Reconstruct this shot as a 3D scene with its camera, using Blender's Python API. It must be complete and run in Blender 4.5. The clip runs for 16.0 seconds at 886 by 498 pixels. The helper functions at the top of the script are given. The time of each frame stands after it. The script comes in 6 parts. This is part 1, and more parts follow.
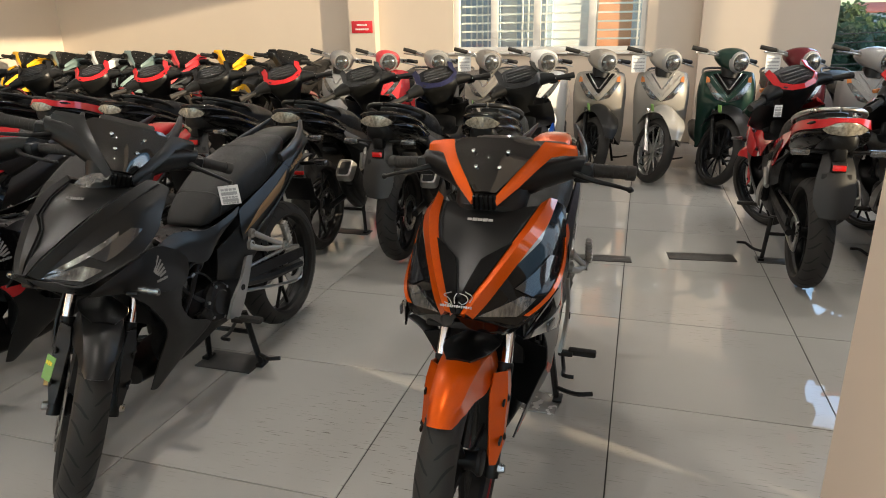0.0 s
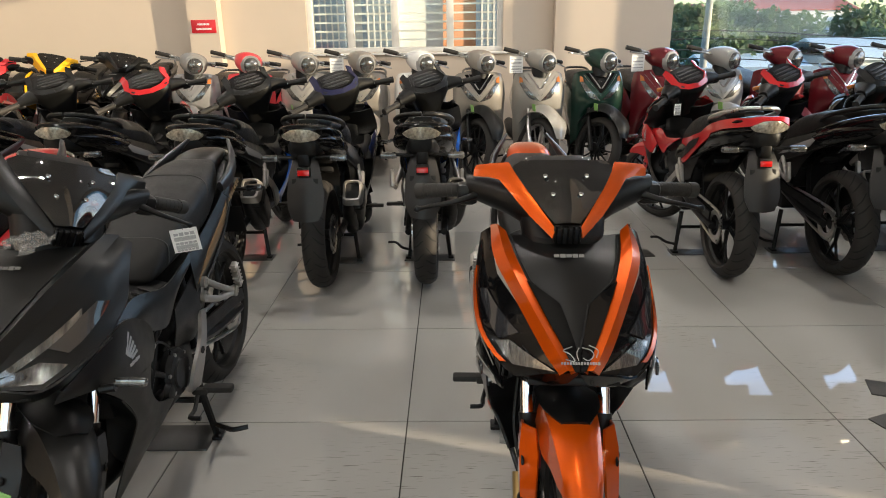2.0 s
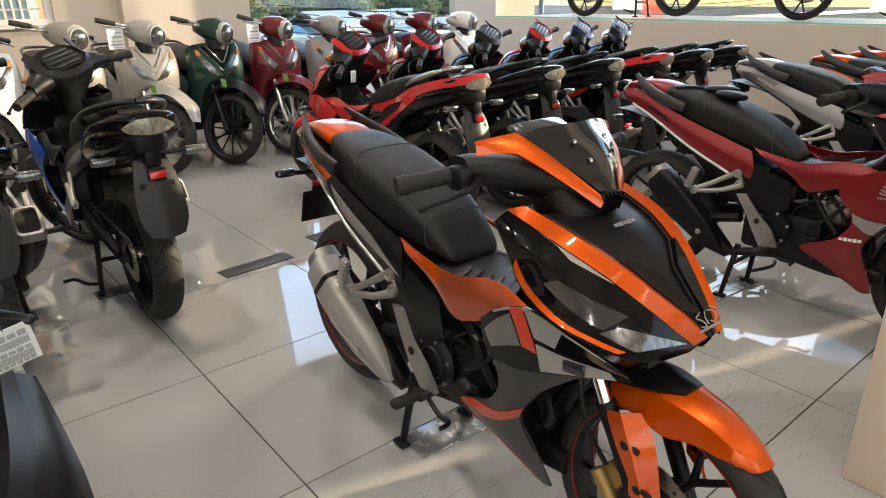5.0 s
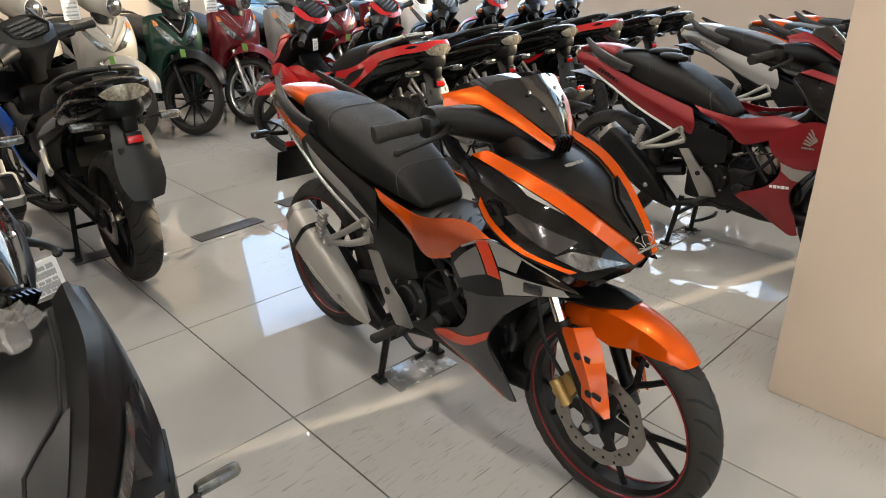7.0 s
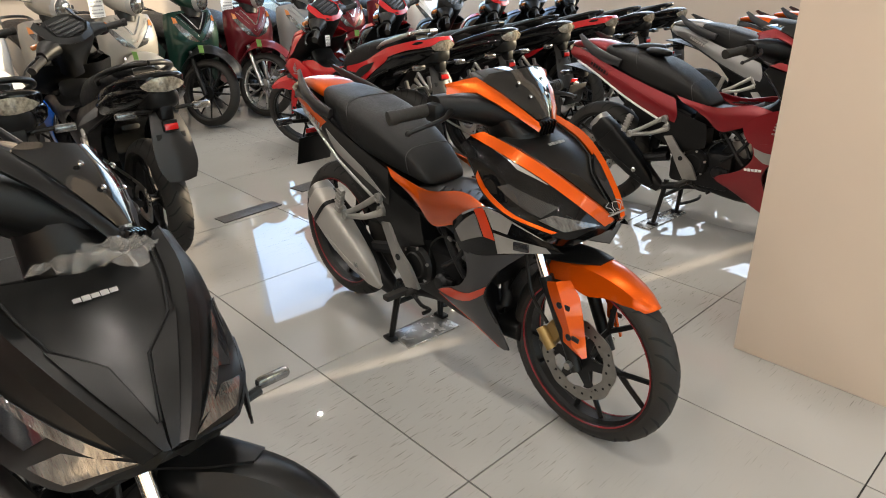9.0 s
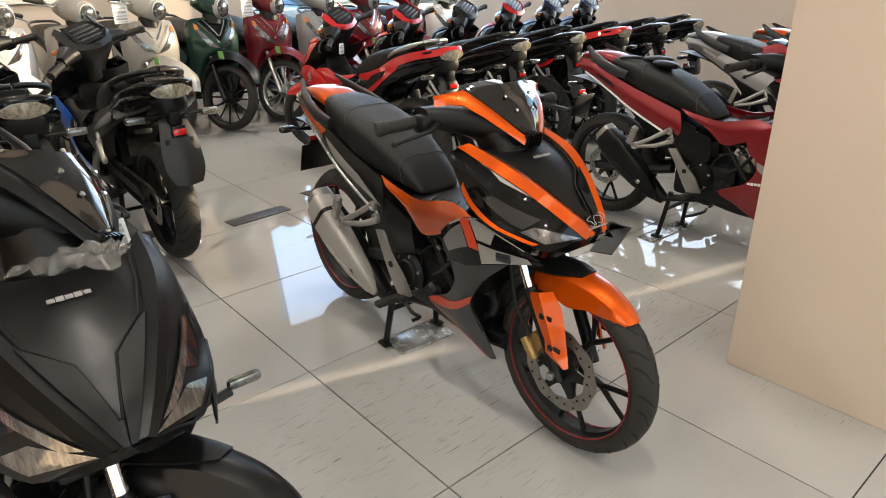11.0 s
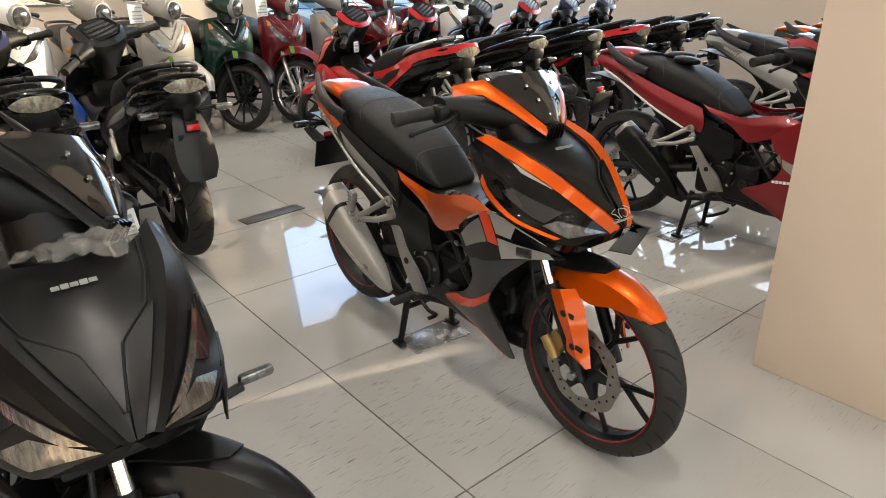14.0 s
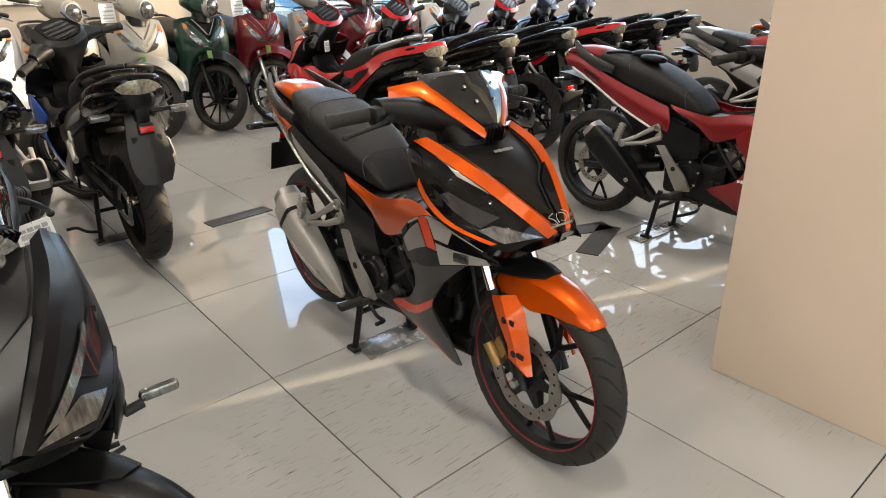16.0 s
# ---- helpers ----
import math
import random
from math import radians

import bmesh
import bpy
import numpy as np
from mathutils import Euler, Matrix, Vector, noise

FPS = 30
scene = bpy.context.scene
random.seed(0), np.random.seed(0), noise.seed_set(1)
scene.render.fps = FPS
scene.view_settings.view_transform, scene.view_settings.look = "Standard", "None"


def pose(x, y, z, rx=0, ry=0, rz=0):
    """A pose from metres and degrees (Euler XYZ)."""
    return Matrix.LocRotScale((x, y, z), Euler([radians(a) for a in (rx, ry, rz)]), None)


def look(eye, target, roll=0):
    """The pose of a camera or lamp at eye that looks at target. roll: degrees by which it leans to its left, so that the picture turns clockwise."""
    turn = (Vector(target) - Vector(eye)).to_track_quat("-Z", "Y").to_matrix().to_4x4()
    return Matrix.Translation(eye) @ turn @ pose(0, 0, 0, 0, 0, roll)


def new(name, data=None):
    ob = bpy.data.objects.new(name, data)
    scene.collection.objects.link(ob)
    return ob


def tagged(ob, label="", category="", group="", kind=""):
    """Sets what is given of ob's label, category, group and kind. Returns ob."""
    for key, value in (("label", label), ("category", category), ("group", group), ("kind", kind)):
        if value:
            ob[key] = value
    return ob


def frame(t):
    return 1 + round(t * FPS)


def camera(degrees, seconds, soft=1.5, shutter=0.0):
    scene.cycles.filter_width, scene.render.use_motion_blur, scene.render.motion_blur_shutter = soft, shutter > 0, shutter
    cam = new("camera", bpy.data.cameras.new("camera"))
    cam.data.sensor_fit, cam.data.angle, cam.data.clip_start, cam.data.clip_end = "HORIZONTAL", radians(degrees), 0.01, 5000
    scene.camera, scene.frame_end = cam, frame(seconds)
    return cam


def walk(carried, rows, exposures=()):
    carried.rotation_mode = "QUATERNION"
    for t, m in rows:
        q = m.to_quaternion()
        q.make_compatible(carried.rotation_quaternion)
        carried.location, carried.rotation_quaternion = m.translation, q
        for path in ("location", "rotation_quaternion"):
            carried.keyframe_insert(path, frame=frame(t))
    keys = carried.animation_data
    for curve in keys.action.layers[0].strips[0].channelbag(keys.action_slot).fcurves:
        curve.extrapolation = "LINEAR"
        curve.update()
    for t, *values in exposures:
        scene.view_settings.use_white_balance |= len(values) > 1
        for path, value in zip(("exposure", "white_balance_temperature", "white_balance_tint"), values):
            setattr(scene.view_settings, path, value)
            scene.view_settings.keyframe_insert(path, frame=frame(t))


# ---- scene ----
cam = camera(68.2, 16.0, 1.0)
PATH = [
    (0, (0.814, -2.316, 1.372), (0.272, -0.497, 0.742), -0.9),
    (0.5, (0.724, -2.338, 1.364), (0.194, -0.515, 0.735), -1.0),
    (1, (0.554, -2.239, 1.375), (0.12, -0.394, 0.737), -0.8),
    (1.5, (0.381, -2.145, 1.392), (0.124, -0.268, 0.751), -1.0),
    (2, (0.175, -2.119, 1.401), (0.146, -0.224, 0.759), -0.8),
    (2.5, (-0.031, -2.086, 1.391), (0.204, -0.207, 0.747), -0.7),
    (3, (-0.171, -1.938, 1.382), (0.273, -0.101, 0.727), -0.7),
    (3.5, (-0.262, -1.831, 1.358), (0.337, -0.041, 0.697), -0.6),
    (4, (-0.458, -1.725, 1.35), (0.388, -0.047, 0.667), -0.5),
    (4.5, (-0.627, -1.62, 1.352), (0.41, -0.063, 0.647), -0.4),
    (5, (-0.684, -1.468, 1.352), (0.511, -0.035, 0.631), -0.5),
    (5.2, (-0.707, -1.437, 1.352), (0.532, -0.044, 0.629), -0.3),
    (7.5, (-0.907, -1.674, 1.348), (0.352, -0.346, 0.542), -0.6),
    (8, (-1.001, -1.74, 1.371), (0.223, -0.382, 0.56), -0.3),
    (8.5, (-1.052, -1.789, 1.383), (0.195, -0.453, 0.571), -0.9),
    (10.8, (-0.989, -1.916, 1.417), (0.226, -0.542, 0.619), -0.5),
    (11, (-0.984, -1.922, 1.413), (0.216, -0.533, 0.618), -0.5),
    (11.5, (-0.977, -1.924, 1.4), (0.212, -0.523, 0.611), -0.6),
    (12, (-0.975, -1.898, 1.377), (0.221, -0.502, 0.589), -0.5),
    (12.5, (-0.971, -1.881, 1.364), (0.219, -0.48, 0.576), -0.3),
    (13, (-0.97, -1.874, 1.36), (0.212, -0.465, 0.573), -0.5),
    (13.5, (-0.972, -1.869, 1.363), (0.203, -0.454, 0.578), -0.6),
    (14, (-0.968, -1.877, 1.364), (0.207, -0.46, 0.581), -0.7),
    (14.5, (-0.968, -1.882, 1.367), (0.212, -0.47, 0.584), -0.9),
    (15, (-0.965, -1.887, 1.365), (0.224, -0.483, 0.582), -0.8),
    (15.5, (-0.912, -1.91, 1.362), (0.284, -0.511, 0.578), -1.1),
    (16, (-0.811, -1.942, 1.362), (0.371, -0.534, 0.574), -0.9),
]
walk(cam, [(t, look(eye, target, roll)) for t, eye, target, roll in PATH], [(0, 1.90, 6480, 10), (3, 1.93, 6340, 10), (5, 2.17, 6460, 10), (7.5, 2.32, 6450, 10), (16, 2.32, 6560, 10)])

# ---- light ----
SUN_TO = Vector((1.0, -0.34, 0.15)).normalized()
world = bpy.data.worlds.new("world")
scene.world = world
world.use_nodes = True
wn = world.node_tree.nodes
sky = wn.new("ShaderNodeTexSky")
sky.sky_type, sky.sun_disc = "NISHITA", False
sky.dust_density, sky.ozone_density, sky.air_density = 0.3, 3.0, 1.0
sky.sun_elevation = math.asin(SUN_TO.z)
sky.sun_rotation = math.atan2(SUN_TO.x, SUN_TO.y)
wn["Background"].inputs[1].default_value = 0.14
world.node_tree.links.new(sky.outputs[0], wn["Background"].inputs[0])
sun = new("sun", bpy.data.lights.new("sun", "SUN"))
sun.data.energy, sun.data.angle, sun.data.color = 3.6, radians(0.6), (1.0, 0.80, 0.55)
sun.matrix_world = look(SUN_TO * 30, (0, 0, 0))


def area_lamp(name, eye, target, sx, sy, watts, color):
    lamp = new(name, bpy.data.lights.new(name, "AREA"))
    lamp.data.shape, lamp.data.size, lamp.data.size_y = "RECTANGLE", sx, sy
    lamp.data.energy, lamp.data.color = watts, color
    lamp.matrix_world = look(eye, target)
    return lamp


# Front lamp is an added fill for an assumed window out of view.
area_lamp("daylight_front", (-1.2, -6.25, 1.75), (-1.2, 0, 1.2), 11.0, 2.6, 22, (1.0, 0.94, 0.86))
area_lamp("daylight_right", (5.74, 2.75, 2.05), (0, 2.75, 0.9), 4.4, 1.8, 18, (0.78, 0.88, 1.0))
area_lamp("daylight_back", (4.45, 6.48, 2.4), (4.0, 0, 0.8), 2.9, 2.6, 16, (0.52, 0.70, 1.0))

# ---- materials ----


def mat(name, color, rough=0.5, metal=0.0, coat=0.0, vary=0.08, scale=14.0, bump=0.0, bscale=120.0, spec=0.5, rvary=0.0, alpha=1.0, trans=0.0, emit=0.0, flake=0.0, stretch=(1, 1, 1)):
    m = bpy.data.materials.new(name)
    m.use_nodes = True
    n, l = m.node_tree.nodes, m.node_tree.links
    p = n["Principled BSDF"]
    p.inputs["Roughness"].default_value = rough
    p.inputs["Metallic"].default_value = metal
    p.inputs["Coat Weight"].default_value = coat
    p.inputs["Coat Roughness"].default_value = 0.03
    p.inputs["Specular IOR Level"].default_value = spec
    p.inputs["Alpha"].default_value = alpha
    p.inputs["Transmission Weight"].default_value = trans
    tc = n.new("ShaderNodeTexCoord")
    no = n.new("ShaderNodeTexNoise")
    no.inputs["Scale"].default_value, no.inputs["Detail"].default_value = scale, 5.0
    mp = n.new("ShaderNodeMapping")
    mp.inputs["Scale"].default_value = stretch
    l.new(tc.outputs["Object"], mp.inputs["Vector"])
    l.new(mp.outputs[0], no.inputs["Vector"])
    mr = n.new("ShaderNodeMapRange")
    mr.inputs[1].default_value, mr.inputs[2].default_value = 0.3, 0.7
    mr.inputs[3].default_value, mr.inputs[4].default_value = 1 - vary, 1 + vary
    l.new(no.outputs["Fac"], mr.inputs[0])
    mx = n.new("ShaderNodeVectorMath")
    mx.operation = "SCALE"
    mx.inputs[0].default_value = color
    l.new(mr.outputs[0], mx.inputs["Scale"])
    l.new(mx.outputs[0], p.inputs["Base Color"])
    if rvary:
        r2 = n.new("ShaderNodeMapRange")
        r2.inputs[1].default_value, r2.inputs[2].default_value = 0.3, 0.7
        r2.inputs[3].default_value, r2.inputs[4].default_value = max(0.02, rough - rvary), rough + rvary
        l.new(no.outputs["Fac"], r2.inputs[0])
        l.new(r2.outputs[0], p.inputs["Roughness"])
    if bump:
        nb = n.new("ShaderNodeTexNoise")
        nb.inputs["Scale"].default_value, nb.inputs["Detail"].default_value = bscale, 3.0
        l.new(mp.outputs[0], nb.inputs["Vector"])
        b = n.new("ShaderNodeBump")
        b.inputs["Strength"].default_value, b.inputs["Distance"].default_value = bump, 0.002
        l.new(nb.outputs["Fac"], b.inputs["Height"])
        l.new(b.outputs[0], p.inputs["Normal"])
    if emit:
        p.inputs["Emission Color"].default_value = (*color, 1)
        p.inputs["Emission Strength"].default_value = emit
    return m


def paint(name, color, metal=0.35, rough=0.28):
    return mat(name, color, max(rough, 0.42), metal * 0.45, 1.0, 0.05, 400.0, spec=0.2)


ORANGE = mat("orange_paint", (0.55, 0.074, 0.001), 0.34, 0.5, 1.0, 0.16, 900.0, spec=0.1)
RED_ORANGE = mat("red_orange_decal", (0.50, 0.035, 0.004), 0.28, 0.1, 0.6)
GLOSS_BLACK = mat("gloss_black_paint", (0.0024, 0.0024, 0.0026), 0.25, 0.0, 0.5, 0.05, 400.0, spec=0.05)
MATTE_BLACK = mat("matte_black_paint", (0.0045, 0.0045, 0.0043), 0.36, 0.0, 0.0, 0.1, 30, 0.05, 900, rvary=0.05, spec=0.32)
PLASTIC = mat("black_plastic", (0.0035, 0.0035, 0.0035), 0.42, vary=0.12, bump=0.15, bscale=700, rvary=0.06, spec=0.27)
DARK_GREY = mat("dark_grey_paint", (0.024, 0.024, 0.026), 0.36, 0.2, 0.3)
GREY = mat("grey_decal", (0.13, 0.125, 0.12), 0.3, 0.3, 0.6)
SILVER = mat("silver_decal", (0.34, 0.33, 0.31), 0.28, 0.5, 0.5)
MUFFLER = mat("matte_silver_shield", (0.36, 0.335, 0.30), 0.42, 0.25, vary=0.06, rvary=0.05)
ALU = mat("cast_aluminium", (0.36, 0.345, 0.32), 0.42, 0.8, vary=0.1, bump=0.15, bscale=300, rvary=0.08)
CHROME = mat("chrome", (0.8, 0.8, 0.8), 0.1, 1.0, vary=0.02)
STEEL = mat("brushed_steel", (0.45, 0.44, 0.42), 0.3, 1.0, vary=0.1, rvary=0.06)
DISC = mat("machined_disc_steel", (0.30, 0.285, 0.265), 0.34, 1.0, vary=0.15, scale=30, rvary=0.08)
GOLD = mat("gold_caliper", (0.30, 0.20, 0.075), 0.45, 0.7, vary=0.1)
BRONZE = paint("bronze_paint", (0.25, 0.155, 0.075), 0.55, 0.35)
GUARD = mat("dusty_plastic", (0.015, 0.0135, 0.012), 0.45, vary=0.25, scale=9, bump=0.15, bscale=400, spec=0.45)
RUBBER = mat("tyre_rubber", (0.021, 0.019, 0.017), 0.62, spec=0.25, vary=0.2, scale=8, bump=0.25, bscale=260, rvary=0.1)
SEATM = mat("seat_vinyl", (0.0075, 0.0075, 0.0073), 0.5, vary=0.1, bump=0.4, bscale=520, rvary=0.06, spec=0.28)
THREAD = mat("grey_thread", (0.045, 0.045, 0.045), 0.7)
ENGINE = mat("black_engine", (0.010, 0.010, 0.0105), 0.45, 0.3, spec=0.3, vary=0.25, bump=0.3, bscale=160, rvary=0.1)
VISOR = mat("smoked_visor", (0.009, 0.0085, 0.008), 0.05, 0.0, 1.0, vary=0.05, spec=0.8, alpha=0.92)
LENS = mat("clear_lens", (0.15, 0.15, 0.147), 0.14, 0.75, 1.0, vary=0.75, scale=22, bump=0.6, bscale=40, stretch=(1.0, 5.0, 1.2))
DARK_LENS = mat("dark_lens", (0.02, 0.02, 0.022), 0.08, 0.0, 1.0)
TAIL_LENS = mat("smoked_tail_lens", (0.30, 0.265, 0.205), 0.15, 0.3, 1.0, vary=0.5, scale=70, bump=0.4, bscale=120)
AMBER = mat("amber_lens", (0.50, 0.17, 0.05), 0.15, 0.0, 1.0, vary=0.15, scale=60)
REDLENS = mat("red_reflector", (0.55, 0.012, 0.01), 0.15, 0.0, 1.0)
DECAL_WHITE = mat("white_decal", (0.72, 0.72, 0.70), 0.35)
PAPER = mat("paper_tag", (0.78, 0.77, 0.75), 0.6, vary=0.04)
PRINT = mat("grey_print", (0.36, 0.36, 0.36), 0.6)
GREEN_STICKER = mat("green_sticker", (0.17, 0.33, 0.09), 0.4)
YELLOW_STICKER = mat("yellow_sticker", (0.75, 0.60, 0.05), 0.4)
FILM = mat("clear_plastic_bag", (0.45, 0.43, 0.40), 0.12, 0.0, 0.8, vary=0.1, alpha=0.13, bump=0.9, bscale=60)
THIN_FILM = mat("thin_clear_film", (0.10, 0.09, 0.08), 0.08, 0.0, 1.0, vary=0.1, alpha=0.10, bump=0.9, bscale=60)
RED = paint("red_paint", (0.42, 0.008, 0.011), 0.2, 0.28)
MATTE_RED = mat("satin_red_paint", (0.20, 0.006, 0.010), 0.36, 0.3, 0.35, vary=0.06, scale=300)
DARKRED = paint("dark_red_paint", (0.115, 0.006, 0.011), 0.4, 0.3)
PINKRED = paint("coral_red_paint", (0.70, 0.05, 0.06), 0.1, 0.35)
BLUE = paint("blue_paint", (0.012, 0.13, 0.62), 0.3, 0.3)
NAVY = paint("navy_paint", (0.009, 0.010, 0.042), 0.4, 0.3)
GREEN = paint("dark_green_paint", (0.006, 0.032, 0.022), 0.45, 0.3)
BEIGE = paint("beige_grey_paint", (0.31, 0.29, 0.26), 0.35, 0.32)
TAUPE = paint("taupe_paint", (0.25, 0.225, 0.195), 0.45, 0.32)
WHITEP = paint("pearl_white_paint", (0.75, 0.73, 0.69), 0.05, 0.3)
GREYP = paint("metal_grey_paint", (0.26, 0.255, 0.25), 0.5, 0.3)
YELLOW = paint("yellow_paint", (0.80, 0.42, 0.01), 0.05, 0.3)
TEAL = paint("grey_green_paint", (0.16, 0.22, 0.21), 0.3, 0.35)

# ---- mesh helpers ----
CACHE = {}


def finish(bm, name, material, smooth=38):
    bmesh.ops.recalc_face_normals(bm, faces=bm.faces)
    me = bpy.data.meshes.new(name)
    bm.to_mesh(me)
    bm.free()
    me.materials.append(material)
    me.polygons.foreach_set("use_smooth", [True] * len(me.polygons))
    me.set_sharp_from_angle(angle=radians(smooth))
    return me


def part(name, bm, material, parent, label="", m=None):
    """One mesh object under a thing or a part."""
    ob = new(name, finish(bm, name, material) if isinstance(bm, bmesh.types.BMesh) else bm)
    ob.parent = parent
    if m is not None:
        ob.matrix_local = m
    if label:
        ob["label"] = label
    return ob


def cached(key, make, material, name):
    """The mesh that make() builds, kept for later copies in any material."""
    if (key, material.name) in CACHE:
        return CACHE[key, material.name]
    if key in CACHE:
        me = CACHE[key].copy()
        me.materials[0] = material
    else:
        me = finish(make(), name, material)
        CACHE[key] = me
    CACHE[key, material.name] = me
    return me


def V(*a):
    return Vector(a)


def spline(p, n):
    """Points along a Catmull-Rom line through p, n steps a span."""
    if n <= 1 or len(p) < 3:
        if n <= 1:
            return [Vector(a) for a in p]
        return [Vector(p[i]).lerp(Vector(p[i + 1]), k / n) for i in range(len(p) - 1) for k in range(n)] + [Vector(p[-1])]
    q = [Vector(a) for a in p]
    q = [q[0] * 2 - q[1], *q, q[-1] * 2 - q[-2]]
    out = []
    for i in range(1, len(q) - 2):
        a, b, c, d = q[i - 1], q[i], q[i + 1], q[i + 2]
        for k in range(n):
            t = k / n
            out.append(0.5 * (2 * b + (c - a) * t + (2 * a - 5 * b + 4 * c - d) * t * t + (3 * b - a - 3 * c + d) * t ** 3))
    out.append(q[-2])
    return out


def dense(grid, nr, nc):
    rows = [spline(r, nc) for r in grid]
    cols = [spline([r[c] for r in rows], nr) for c in range(len(rows[0]))]
    return [[col[i] for col in cols] for i in range(len(cols[0]))]


def normals(g):
    R, C = len(g), len(g[0])
    out = []
    for i in range(R):
        row = []
        for j in range(C):
            a = g[min(i + 1, R - 1)][j] - g[max(i - 1, 0)][j]
            b = g[i][min(j + 1, C - 1)] - g[i][max(j - 1, 0)]
            n = a.cross(b)
            row.append(n.normalized() if n.length > 1e-9 else V(0, 0, 1))
        out.append(row)
    return out


def sheet(grid, thick=0.004, nr=4, nc=3, lift=0.0, out=None):
    """A curved panel with thickness through a grid of points; out: the side its face looks to."""
    g = dense(grid, nr, nc)
    ns = normals(g)
    R, C = len(g), len(g[0])
    if out is not None:
        s = sum((n.dot(Vector(out)) for row in ns for n in row))
        if s < 0:
            ns = [[-n for n in row] for row in ns]
    bm = bmesh.new()
    top = [[bm.verts.new(g[i][j] + ns[i][j] * lift) for j in range(C)] for i in range(R)]
    bot = [[bm.verts.new(g[i][j] + ns[i][j] * (lift - thick)) for j in range(C)] for i in range(R)]
    for i in range(R - 1):
        for j in range(C - 1):
            bm.faces.new((top[i][j], top[i + 1][j], top[i + 1][j + 1], top[i][j + 1]))
            bm.faces.new((bot[i][j], bot[i][j + 1], bot[i + 1][j + 1], bot[i + 1][j]))
    for i in range(R - 1):
        for j in (0, C - 1):
            bm.faces.new((top[i][j], bot[i][j], bot[i + 1][j], top[i + 1][j]))
    for j in range(C - 1):
        for i in (0, R - 1):
            bm.faces.new((top[i][j], top[i][j + 1], bot[i][j + 1], bot[i][j]))
    return bm


def mir(grid):
    return [[(a[0], -a[1], a[2]) for a in row] for row in grid]


def sub(grid, r0, r1, c0, c1, rows=4, cols=4):
    """A window of a grid, in parts of its rows and columns."""
    g = dense(grid, 8, 8)
    R, C = len(g) - 1, len(g[0]) - 1

    def at(r, c):
        r, c = max(0, min(1, r)) * R, max(0, min(1, c)) * C
        i, j = min(int(r), R - 1), min(int(c), C - 1)
        return (g[i][j].lerp(g[i][j + 1], c - j)).lerp(g[i + 1][j].lerp(g[i + 1][j + 1], c - j), r - i)

    def e(v, k):
        return v[0] + (v[1] - v[0]) * k if isinstance(v, tuple) else v

    return [[tuple(at(e(r0, j / cols) + (e(r1, j / cols) - e(r0, j / cols)) * i / rows, e(c0, i / rows) + (e(c1, i / rows) - e(c0, i / rows)) * j / cols))
             for j in range(cols + 1)] for i in range(rows + 1)]


def loft(rings, caps=True):
    bm = bmesh.new()
    vs = [[bm.verts.new(p) for p in r] for r in rings]
    n = len(vs[0])
    for a, b in zip(vs, vs[1:]):
        for k in range(n):
            bm.faces.new((a[k], a[(k + 1) % n], b[(k + 1) % n], b[k]))
    if caps:
        bm.faces.new(list(reversed(vs[0])))
        bm.faces.new(vs[-1])
    return bm


def oval(c, a, b, ra, rb, power=2.4, n=20, rb2=None):
    """A rounded ring round c, spanned by the directions a and b."""
    out = []
    for k in range(n):
        t = 2 * math.pi * k / n
        ca, sa = math.cos(t), math.sin(t)
        r2 = rb2 if (rb2 is not None and sa < 0) else rb
        out.append(Vector(c) + Vector(a) * ra * math.copysign(abs(ca) ** (2 / power), ca) + Vector(b) * r2 * math.copysign(abs(sa) ** (2 / power), sa))
    return out


def body(stations, power=2.4, n=20, sub_n=3):
    """A rounded hull along x: stations of (u, z, half width, half height up, half height down)."""
    pts = spline([V(s[0], s[1], s[2]) for s in stations], sub_n)
    hh = spline([V(s[3], s[4] if len(s) > 4 else s[3], 0) for s in stations], sub_n)
    return loft([oval((p.x, 0, p.y), (0, 1, 0), (0, 0, 1), max(p.z, 0.002), max(h.x, 0.002), power, n, max(h.y, 0.002)) for p, h in zip(pts, hh)])


def tube(path, r, n=10, steps=4):
    p = spline(path, steps)
    if not isinstance(r, (list, tuple)):
        r = [r] * len(path)
    rr = [a.x for a in spline([V(a, 0, 0) for a in r], steps)]
    rings = []
    for i, c in enumerate(p):
        d = (p[min(i + 1, len(p) - 1)] - p[max(i - 1, 0)]).normalized()
        a = d.cross(V(0, 0, 1) if abs(d.z) < 0.9 else V(1, 0, 0)).normalized()
        rings.append(oval(c, a, d.cross(a), rr[i], rr[i], 2, n))
    return loft(rings)


def lathe(profile, n=40, closed=True):
    """Turns a profile of (radius, along) round the y axis."""
    bm = bmesh.new()
    rings = [[bm.verts.new((r * math.cos(2 * math.pi * k / n), a, r * math.sin(2 * math.pi * k / n))) for k in range(n)] for r, a in profile]
    pairs = list(zip(rings, rings[1:])) + ([(rings[-1], rings[0])] if closed else [])
    for a, b in pairs:
        for k in range(n):
            bm.faces.new((a[k], a[(k + 1) % n], b[(k + 1) % n], b[k]))
    if not closed:
        bm.faces.new(rings[0])
        bm.faces.new(list(reversed(rings[-1])))
    return bm


def add(bm, other, m=None):
    """Joins other into bm."""
    if m is not None:
        bmesh.ops.transform(other, matrix=m, verts=other.verts)
    me = bpy.data.meshes.new("join")
    other.to_mesh(me)
    other.free()
    bm.from_mesh(me)
    bpy.data.meshes.remove(me)
    return bm


